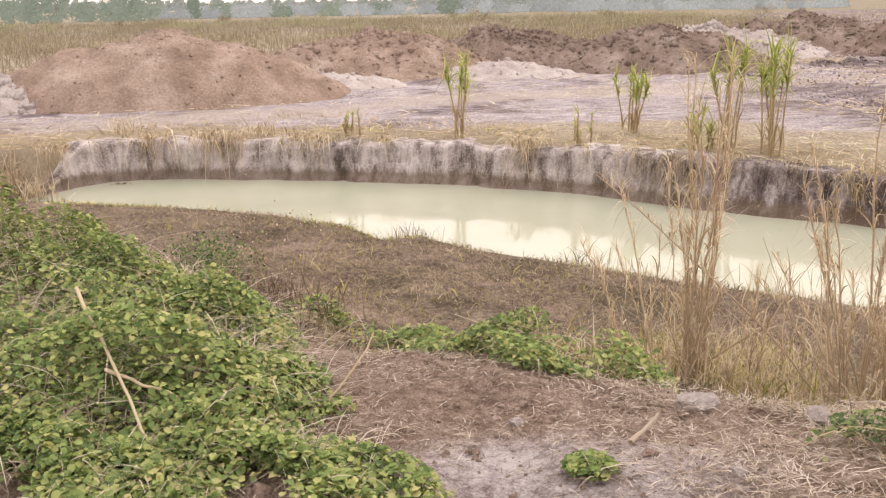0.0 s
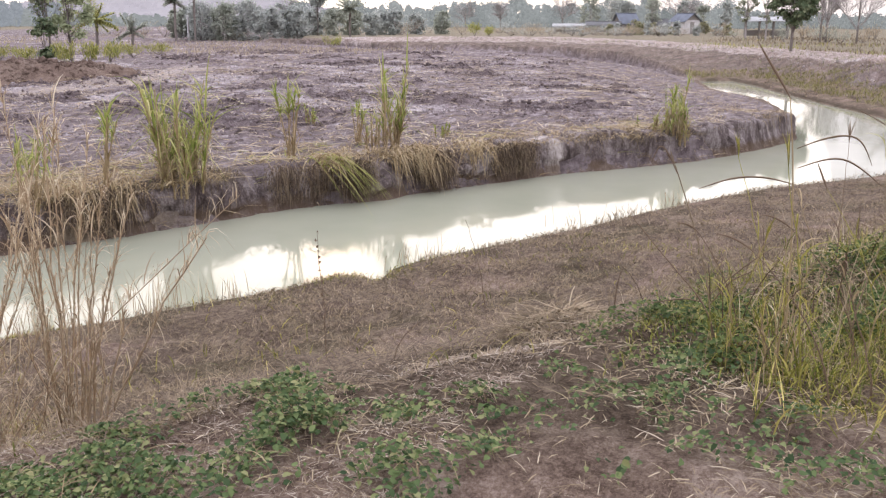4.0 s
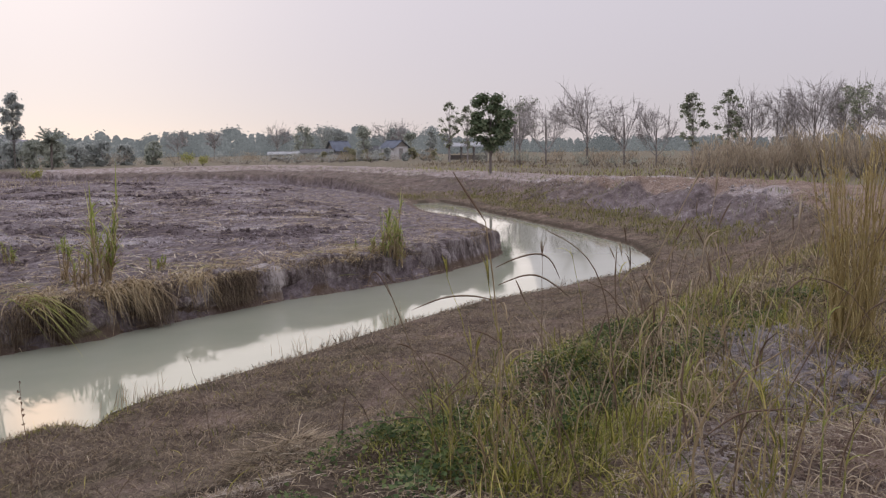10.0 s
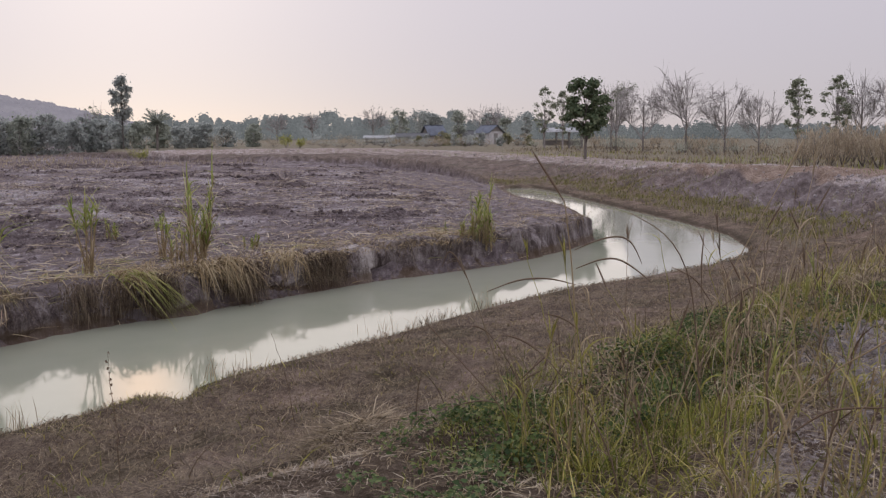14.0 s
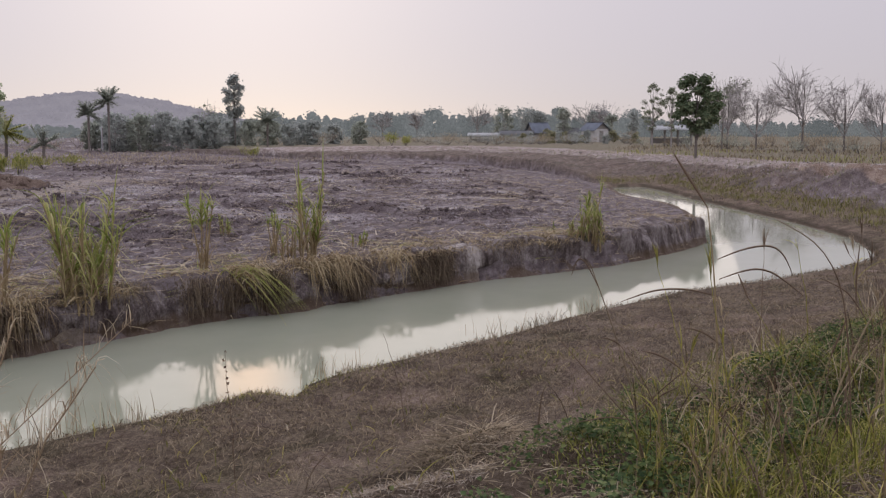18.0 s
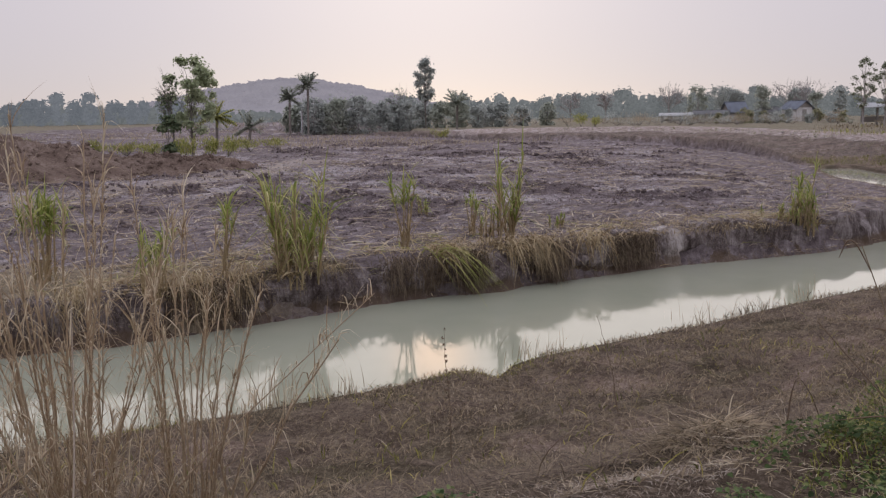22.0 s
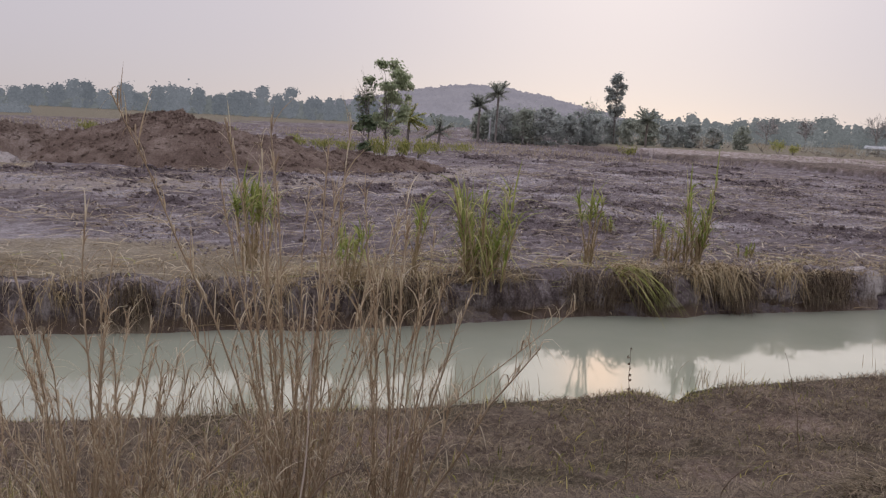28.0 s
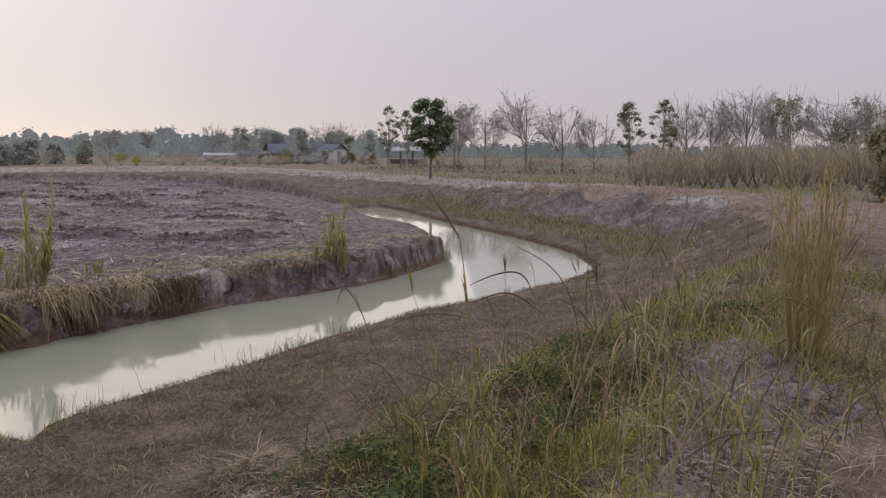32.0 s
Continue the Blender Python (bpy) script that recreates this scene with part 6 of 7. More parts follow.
for az, d, el, w, sd, n in [t for t in LEAFY if t[4] in (14, 15, 17, 18)]:
    crown_tree("open_tree", "slender upright tree with sparse dull green leaves", az, d, el, w * 0.95, M_leaf_open, n, 0.15, 38, 0.28, 0.12, 0.8, sd, "sparse trees beyond the embankment", point=1.3, bark=M_twig)
for az, d, el, w, sd, n in [t for t in LEAFY if t[4] not in (14, 15, 17, 18)]:
    fan_tree("open_tree", "slender tree with sparse dull green leaves", az, d, el, w, sd, 9, 8, 5, 0.30, 0.011, M_leaf_open, int(n * 0.9), 0.15, "sparse trees beyond the embankment", M_twig, 0.25, 0.55, 0.28)
crown_tree("willow", "dense drooping yellow-green tree beside the embankment", -23.0, 42, 3.0, 3.6, M_olive, 7000, 0.12, 40, 0.05, 0.18, 1.1, 20)
crown_tree("field_tree", "tall open tree with green leaves in the field", 45.3, 58, 3.5, 3.5, M_leaf_mid, 4200, 0.15, 34, 0.26, 0.13, 0.9, 21, stems=3, trunk_r=0.08, point=0.8)
fan_tree("field_tree", "thin half-bare sapling beside a field tree", 46.4, 58, 2.7, 1.8, 24, 6, 6, 5, 0.4, 0.01, M_leaf_dark, 160, 0.14, "", M_bark)
crown_tree("field_tree", "small dark bushy tree at the foot of another", 46.7, 57, 0.2, 1.7, M_leaf_dark, 1100, 0.16, 9, 0.05, 0.26, 0.9, 23, stems=3)
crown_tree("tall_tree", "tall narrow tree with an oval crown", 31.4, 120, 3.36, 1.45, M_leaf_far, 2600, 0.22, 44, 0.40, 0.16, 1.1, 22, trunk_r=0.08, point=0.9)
fan_tree("bare_tree", "thin bare tree beside a tall tree", 33.0, 120, 1.9, 1.5, 33, 7, 6, 4, 0.35, 0.014, M_leaf_open, 60, 0.25)
# row and treeline leaves glow faintly to imitate haze
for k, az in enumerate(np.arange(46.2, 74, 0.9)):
    crown_tree("row_tree", "grey-green tree in a distant row, haze painted as glow", az + rng.uniform(-0.3, 0.3), 300 + rng.uniform(-10, 20), float(np.interp(az, [48, 53, 58, 62, 66, 74], [1.35, 1.35, 1.1, 1.1, 0.75, 0.6])) + rng.uniform(-0.45, 0.2), rng.uniform(0.9, 1.5), m_row, 1700, 0.55, 26, 0.12, 0.2, 1.5, 30 + k, "distant row of trees", bark=m_row)
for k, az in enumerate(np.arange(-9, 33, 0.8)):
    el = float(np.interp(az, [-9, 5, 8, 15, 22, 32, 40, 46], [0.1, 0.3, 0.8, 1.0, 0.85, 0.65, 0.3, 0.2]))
    crown_tree("treeline_tree", "grey-green tree in the distant treeline, haze painted as glow", az + rng.uniform(-0.25, 0.25), 300 + rng.uniform(-20, 25), el + 0.15 + rng.uniform(-0.55, 0.4), rng.uniform(1.0, 2.4), m_wood, 1500, 0.5, 34, 0.03, 0.17, 1.3, 160 + k, "distant treeline", bark=m_wood)
for az, el, w, sd in [(16.8, 1.6, 1.9, 90), (10.3, 1.75, 1.9, 91), (9.2, 1.75, 1.8, 92), (20.5, 1.2, 1.2, 93), (22.6, 1.15, 1.3, 94)]:
    fan_tree("bare_tree", "leafless pale tree in the distant treeline", az, 195, el, w, sd, 8, 8, 6, 0.3, 0.03, group="leafless trees of the treeline")
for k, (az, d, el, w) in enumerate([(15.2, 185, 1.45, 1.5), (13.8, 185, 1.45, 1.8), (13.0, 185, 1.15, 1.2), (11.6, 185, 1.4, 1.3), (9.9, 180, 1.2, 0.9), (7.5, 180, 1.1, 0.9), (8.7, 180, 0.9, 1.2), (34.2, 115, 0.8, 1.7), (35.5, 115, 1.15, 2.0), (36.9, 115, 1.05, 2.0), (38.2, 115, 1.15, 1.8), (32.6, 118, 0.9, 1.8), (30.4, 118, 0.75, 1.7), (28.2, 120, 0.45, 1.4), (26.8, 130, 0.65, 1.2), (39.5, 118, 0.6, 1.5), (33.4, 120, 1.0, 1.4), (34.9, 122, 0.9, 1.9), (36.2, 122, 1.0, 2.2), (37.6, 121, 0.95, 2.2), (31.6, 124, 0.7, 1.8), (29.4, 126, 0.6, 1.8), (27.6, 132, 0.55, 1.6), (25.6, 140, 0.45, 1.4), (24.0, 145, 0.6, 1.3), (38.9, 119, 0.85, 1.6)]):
    crown_tree("dark_bush", "dense dark green bush before the treeline", az, d, el, w, M_leaf_far if k % 3 else M_leaf_hazed, 1700, 0.24, 30, 0.03, 0.20, 1.1, 240 + k, "dark bushes before the treeline", bark=M_twig)
# edge trees carry a greenish emission as painted haze
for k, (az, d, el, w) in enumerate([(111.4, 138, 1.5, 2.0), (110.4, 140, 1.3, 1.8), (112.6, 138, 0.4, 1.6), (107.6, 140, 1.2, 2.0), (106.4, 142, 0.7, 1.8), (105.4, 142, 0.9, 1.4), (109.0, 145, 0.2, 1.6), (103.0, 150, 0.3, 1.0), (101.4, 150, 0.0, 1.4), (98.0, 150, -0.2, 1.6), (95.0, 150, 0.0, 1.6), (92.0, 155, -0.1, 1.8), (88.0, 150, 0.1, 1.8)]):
    crown_tree("edge_tree", "green tree at the grassland's edge, haze painted as glow", az, d, el, w, m_edge, 1700, 0.3, 30, 0.04, 0.19, 1.3, 260 + k, "trees beyond the grassland", bark=M_twig)


def palm(az, d, top_el, label, fronds=22, reach=2.0, material=None):
    """A palm: ringed trunk and drooping fronds with leaflets."""
    x, y = polar(az, d)
    z = gz1(x, y)
    h = d * math.tan(radians(top_el)) + 3.2 - z
    th = h - reach * 0.45
    thing = tagged(empty("palm", (x, y, z - 0.05)), label, "palm", group="palms before the treeline")
    s = np.linspace(0, 1, 8)
    part("trunk", fast_mesh("trunk", *tubes(np.stack([0.15 * s**2, 0 * s, th * s], -1)[None], np.where(np.arange(8) % 2, 0.11, 0.14)[None], 7), M_bark, True), thing)
    for k in range(fronds):
        a, e = rng.uniform(0, 6.3), rng.uniform(-0.45, 1.5)
        t = np.linspace(0, 1, 9)
        L = reach * rng.uniform(0.75, 1.1)
        rib = np.stack([math.cos(a) * L * t * math.cos(e * 0.8), math.sin(a) * L * t * math.cos(e * 0.8), th + L * (t * math.sin(e) - 0.28 * math.cos(e) * t**2)], -1)
        base = np.repeat(rib[1:], 6, 0) + rng.normal(0, 0.03, (48, 3))
        n = len(base)
        side = np.where(np.arange(n) % 2 == 0, a + 1.2, a - 1.2)
        part("frond", fast_mesh("frond", *merge(tubes(rib[None], np.linspace(0.035, 0.01, 9)[None], 3), blades(base, 0.55, 0.85, side, 0.10, 0.9, 2, 0.2)), material or M_leaf_hazed), thing)
    return thing


palm(39.6, 110, 1.25, "small palm with ragged fronds", 22, 1.4)
palm(38.5, 110, 2.05, "tall palm with drooping fronds", 30, 1.7)
palm(29.5, 108, 0.95, "palm with drooping fronds in bushes", 30, 1.7)
palm(43.9, 85, 0.4, "young palm with upright pale fronds", 18, 1.8, M_yellowgreen)
palm(42.0, 85, -0.3, "low young palm in the field", 14, 1.6, M_leaf_hazed)


# thicket leaves emit blue-grey in place of haze
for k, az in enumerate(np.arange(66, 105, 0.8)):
    crown_tree("thicket_tree", "low blue-grey tree beyond the meadow, haze painted as glow", az + rng.uniform(-0.3, 0.3), 152 + rng.uniform(-4, 8), rng.uniform(-0.45, 0.0), rng.uniform(1.2, 2.0), m_row, 800, 0.32, 18, 0.02, 0.24, 1.2, 400 + k, "hazy thicket beyond the meadow", bark=M_twig)


# ---- scrub and rough grass in the distance ----
def scrub(name, label, x, y, h, w, n, material, stems=6, group=""):
    z = gz1(x, y)
    thing = tagged(empty(name, (x, y, z - 0.03)), label, "shrub", group=group)
    s = np.linspace(0, 1, 5)
    a = rng.uniform(0, 6.3, stems)
    P = np.stack([(w * 0.42 * np.cos(a))[:, None] * s**0.8, (w * 0.42 * np.sin(a))[:, None] * s**0.8, (h * rng.uniform(0.6, 1, stems))[:, None] * s], -1)
    for p in P:
        part("stem", fast_mesh("stem", *tubes(p[None], (0.03 * (1.1 - s))[None], 4), M_bark), thing)
    k = rng.integers(0, stems, n)
    c = along(P[k], rng.uniform(0.35, 1, n)) + rng.normal(0, 0.16, (n, 3)) * [w, w, h * 0.5]
    c[:, 2] = c[:, 2].clip(0.05)
    part("crown", fast_mesh("crown", *blades(c, h * rng.uniform(0.1, 0.3, n), rng.uniform(0.1, 0.8, n), rng.uniform(0, 6.3, n), 0.045, 0.2, 2), material), thing)["kind"] = "stuff"
    return thing


for k in range(46):
    az = -8.5 - 18 * (k + rng.uniform(0, 1)) / 46
    d = rng.uniform(52, 66)
    scrub("scrub_bush", "dry tan sapling scrub behind the embankment", *polar(az, d), rng.uniform(1.4, 2.7) * float(np.interp(az, [-27, -14, -8], [1.15, 1.05, 0.8])), rng.uniform(1.2, 2.0), 300, M_scrub, 8, "dry scrub behind the embankment")
for k in range(34):
    az = 7.0 - 15 * rng.uniform(0, 1)
    scrub("scrub_bush", "low brown bush beyond the embankment", *polar(az, rng.uniform(75, 130)), rng.uniform(0.8, 1.8), rng.uniform(1.2, 2.5), 160, M_scrub if k % 3 else M_leaf_hazed, 5, "low bushes beyond the embankment")
for k in range(100):
    az = rng.uniform(16, 46) if k < 60 else rng.uniform(7.5, 17)
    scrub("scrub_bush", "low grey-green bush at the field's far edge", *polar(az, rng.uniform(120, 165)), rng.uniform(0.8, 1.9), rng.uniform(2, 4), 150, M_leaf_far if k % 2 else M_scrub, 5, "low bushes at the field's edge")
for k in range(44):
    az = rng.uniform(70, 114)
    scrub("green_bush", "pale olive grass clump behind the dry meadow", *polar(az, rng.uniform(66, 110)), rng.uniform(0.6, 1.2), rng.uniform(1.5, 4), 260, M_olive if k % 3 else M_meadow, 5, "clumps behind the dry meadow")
# every other bush has the leaf colour paled for haze
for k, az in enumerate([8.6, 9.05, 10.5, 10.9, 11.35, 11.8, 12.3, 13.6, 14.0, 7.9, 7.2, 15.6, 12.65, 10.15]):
    crown_tree("pale_bush", "pale green bush in front of the houses", az, 150 + rng.uniform(-6, 4), rng.uniform(-0.35, 0.12), rng.uniform(0.5, 0.9), M_leaf_far if k % 2 else M_olive, 500, 0.2, 14, 0.05, 0.24, 1.0, 300 + k, "bushes before the houses", bark=M_twig)
for az, d, h, w in [(45.6, 52, 1.2, 1.0), (44.4, 53, 1.3, 0.9), (43.3, 55, 1.2, 1.2), (47.6, 55, 0.9, 1.4), (49.0, 60, 0.9, 1.6), (42.0, 62, 0.8, 1.6), (50.4, 62, 0.8, 1.4), (40.6, 68, 0.8, 1.8), (57, 66, 1.1, 1.3), (60, 70, 1.2, 1.2), (54.5, 72, 1.0, 1.2), (62.5, 72, 1.0, 1.2), (30.6, 90, 1.1, 1.6), (22.0, 95, 1.3, 1.4), (21.2, 95, 1.0, 1.2)]:
    scrub("tall_grass", "clump of tall yellow-green grass in the field", *polar(az, d), h, w, 420, M_yellowgreen, 4, "yellow-green grass clumps")
P = scatter((-60, 32, 28, 110), 170000, lambda x, y: inside(x, y, FIELD) & (segdist(x, y, FIELD) > 4) & (np.hypot(x, y) > 36 + 4 * vnoise(x, y, 6, 2)) & (np.degrees(np.arctan2(y, x)) > 68) & thin(x, y, 40 / np.hypot(x, y) * (0.75 + 0.5 * vnoise(x, y, 4, 19))))
cover("dry_meadow", "tall dry yellow grass behind the heaps", P, (0.3, 0.9), (0.1, 0.7), (0.018, 0.04), (0.0, 0.5), 2, M_meadow)
P = scatter((-60, 45, 30, 110), 40000, lambda x, y: inside(x, y, FIELD) & (np.hypot(x, y) > 50 + 8 * vnoise(x, y, 9, 2)) & (np.degrees(np.arctan2(y, x)) > 66) & thin(x, y, 0.3 + 0.7 * vnoise(x, y, 7, 29)))
cover("green_meadow", "olive grass behind the dry meadow", P, (0.25, 0.8), (0.1, 0.7), (0.03, 0.06), (0.0, 0.5), 2, M_olive)
P = scatter((40, -45, 130, 14), 26000, lambda x, y: inside(x, y, BACK) & (segdist(x, y, BERM, False) > 4) & thin(x, y, 0.4 + 0.6 * vnoise(x, y, 6, 4)))
cover("dry_meadow", "dry grassland beyond the embankment", P, (0.12, 0.42), (0.1, 0.6), (0.03, 0.07), (0.0, 0.4), 2, M_drygrass)
P = scatter((30, 30, 120, 110), 30000, lambda x, y: inside(x, y, FIELD) & (np.hypot(x, y) > 62 + 12 * vnoise(x, y, 12, 6)) & (np.hypot(x, y) < 150) & thin(x, y, 0.35 + 0.7 * vnoise(x, y, 9, 8)))
cover("field_meadow", "rough grass on the field's far side", P, (0.12, 0.42), (0.1, 0.6), (0.04, 0.08), (0.0, 0.4), 2, M_scrub)

P = scatter((34, -40, 100, 12), 16000, lambda x, y: inside(x, y, BACK) & (segdist(x, y, BERM, False) > 1.5) & (segdist(x, y, BERM, False) < 22) & thin(x, y, 0.1 + 0.8 * vnoise(x, y, 5, 14)))
cover("green_meadow", "yellow-green grass strip behind the embankment", P, (0.15, 0.5), (0.1, 0.6), (0.03, 0.06), (0.0, 0.4), 2, M_yellowgreen)

# the wood behind the treeline, haze painted in as a pale glow
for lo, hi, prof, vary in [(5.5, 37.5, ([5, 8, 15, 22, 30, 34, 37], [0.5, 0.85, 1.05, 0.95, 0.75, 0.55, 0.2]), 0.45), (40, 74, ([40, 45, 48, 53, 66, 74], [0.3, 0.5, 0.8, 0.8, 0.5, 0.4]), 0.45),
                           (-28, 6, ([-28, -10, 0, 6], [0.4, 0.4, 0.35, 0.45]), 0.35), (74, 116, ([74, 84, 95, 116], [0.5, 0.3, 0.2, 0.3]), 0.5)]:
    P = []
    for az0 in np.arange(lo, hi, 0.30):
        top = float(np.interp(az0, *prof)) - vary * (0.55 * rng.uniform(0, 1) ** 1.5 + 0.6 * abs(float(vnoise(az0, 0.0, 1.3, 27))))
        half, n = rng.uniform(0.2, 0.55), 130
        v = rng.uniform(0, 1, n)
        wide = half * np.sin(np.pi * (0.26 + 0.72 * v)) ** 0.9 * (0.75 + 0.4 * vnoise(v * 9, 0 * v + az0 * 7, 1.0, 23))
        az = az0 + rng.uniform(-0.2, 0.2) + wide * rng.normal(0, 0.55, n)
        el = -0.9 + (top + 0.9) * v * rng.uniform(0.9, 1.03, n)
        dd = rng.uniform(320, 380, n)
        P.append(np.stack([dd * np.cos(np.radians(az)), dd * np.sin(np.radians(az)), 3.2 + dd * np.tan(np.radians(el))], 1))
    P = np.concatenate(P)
    tagged(new("backdrop_wood", fast_mesh("backdrop_wood", *leaflets(P, rng.uniform(1.0, 2.2, len(P)), np.tile([-0.4, -0.4, 0.7], (len(P), 1))), m_wood)), "grey-green wood with its haze painted as glow", "wood", kind="structure")

# hill on the skyline, its haze painted in as a lilac emission
m_hill, nt, b = nodes_of("wooded_hill_haze_glow", 1.0, 0.0)
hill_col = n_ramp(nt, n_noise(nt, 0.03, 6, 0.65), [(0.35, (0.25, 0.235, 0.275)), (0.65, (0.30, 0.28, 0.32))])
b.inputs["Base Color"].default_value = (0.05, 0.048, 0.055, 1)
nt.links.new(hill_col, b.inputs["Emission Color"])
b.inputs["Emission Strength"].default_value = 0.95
HA, HD = np.meshgrid(np.radians(np.linspace(27, 54, 240)), np.linspace(0, 1, 30), indexing="ij")
azd = np.degrees(HA)
crest = np.interp(azd, [27, 31, 33.3, 35.5, 37.5, 39.5, 41.5, 43, 44.2, 46, 49, 54], [0.0, 0.75, 1.45, 2.1, 2.55, 2.75, 2.6, 2.25, 2.0, 1.4, 0.6, 0.0])
crest = crest + 0.05 * fbm(azd, 0 * azd, 0.7, 4, 3)
hd = 900 + 300 * HD
hz = 0.5 + 900 * np.tan(np.radians(crest)) * np.sin(HD * np.pi / 2) + 1.6 * fbm(azd * 15.7, HD * 300, 24, 3, 5) * HD
n0, n1 = HA.shape
ii, jj = np.meshgrid(np.arange(n0 - 1), np.arange(n1 - 1), indexing="ij")
hf = np.stack([ii * n1 + jj, (ii + 1) * n1 + jj, (ii + 1) * n1 + jj + 1, ii * n1 + jj + 1], -1).reshape(-1, 4)
tagged(new("backdrop_hill", fast_mesh("backdrop_hill", np.stack([hd * np.cos(HA), hd * np.sin(HA), hz], -1).reshape(-1, 3), hf, m_hill, True)), "low wooded hill on the skyline, haze painted as glow", "hill", kind="structure")
n = 5200
az = rng.uniform(29, 52, n)
fz = rng.uniform(0, 1, n) ** 0.5
el = np.interp(az, np.degrees(HA[:, 0]), crest[:, 0])
dd = 905 + 300 * fz
P = np.stack([dd * np.cos(np.radians(az)), dd * np.sin(np.radians(az)), 0.5 + 900 * np.tan(np.radians(el)) * np.sin(fz * np.pi / 2) + rng.uniform(-1, 3, n)], 1)
tagged(new("backdrop_wood", fast_mesh("backdrop_wood", *leaflets(P, rng.uniform(3, 8, n), np.tile([-0.5, -0.5, 0.6], (n, 1))), m_hill)), "grey woodland covering a low hill, haze painted as glow", "wood", kind="structure")


# ---- buildings among the trees ----
def coat(name, color, rough=0.7, wear=0.25):
    m, nt, b = nodes_of(name, rough, 0.3)
    dark = tuple(c * (1 - wear) for c in color)
    nt.links.new(n_ramp(nt, n_noise(nt, 1.5, 6), [(0.3, dark), (0.65, color)]), b.inputs["Base Color"])
    return m


M_pane = coat("dusty_glass", (0.10, 0.11, 0.12), 0.15)
M_pale_wall = coat("pale_plaster", (0.66, 0.64, 0.64))
# the timber's grey is lightened in place of haze
M_wall, M_roof_grey, M_roof_blue, M_roof_pale, M_timber = coat("weathered_wall", (0.30, 0.29, 0.29)), coat("grey_sheet_roof", (0.19, 0.19, 0.20), 0.95), coat("blue_sheet_roof", (0.20, 0.22, 0.27), 0.95), coat("pale_sheet_roof", (0.55, 0.55, 0.57), 0.7), coat("grey_timber", (0.30, 0.275, 0.26))


def box_mesh(name, lo, hi, material):
    bm = bmesh.new()
    bmesh.ops.create_cube(bm, size=1.0)
    for v in bm.verts:
        v.co = Vector([(lo[k] + hi[k]) / 2 + v.co[k] * (hi[k] - lo[k]) for k in range(3)])
    bmesh.ops.bevel(bm, geom=bm.edges[:], offset=0.02, segments=1, affect="EDGES")
    me = bpy.data.meshes.new(name)
    bm.to_mesh(me)
    bm.free()
    me.materials.append(material)
    return me


def roof_mesh(name, w, l, rise, z, material, over=0.4, ribs=14):
    """A gabled corrugated roof of two thick sheets along y."""
    cos, fs = [], []
    t = np.linspace(-l / 2 - over, l / 2 + over, ribs * 2)
    wave = np.where(np.arange(ribs * 2) % 2, 0.025, 0.0)
    pairs = []
    for sgn in (-1, 1):
        e = sgn * (w / 2 + over)
        ez = z - rise * over / (w / 2)
        rows = [np.stack([0 * t, t, z + rise + wave], -1), np.stack([0 * t + e, t, ez + wave], -1), np.stack([0 * t + e, t, ez + wave - 0.06], -1), np.stack([0 * t, t, z + rise + wave - 0.06], -1)]
        co = np.stack(rows, 1).reshape(-1, 3)
        i, j = np.meshgrid(np.arange(len(t) - 1), np.arange(3), indexing="ij")
        pairs.append((co, np.stack([i * 4 + j, (i + 1) * 4 + j, (i + 1) * 4 + j + 1, i * 4 + j + 1], -1).reshape(-1, 4)))
    return fast_mesh(name, *merge(*pairs), material)


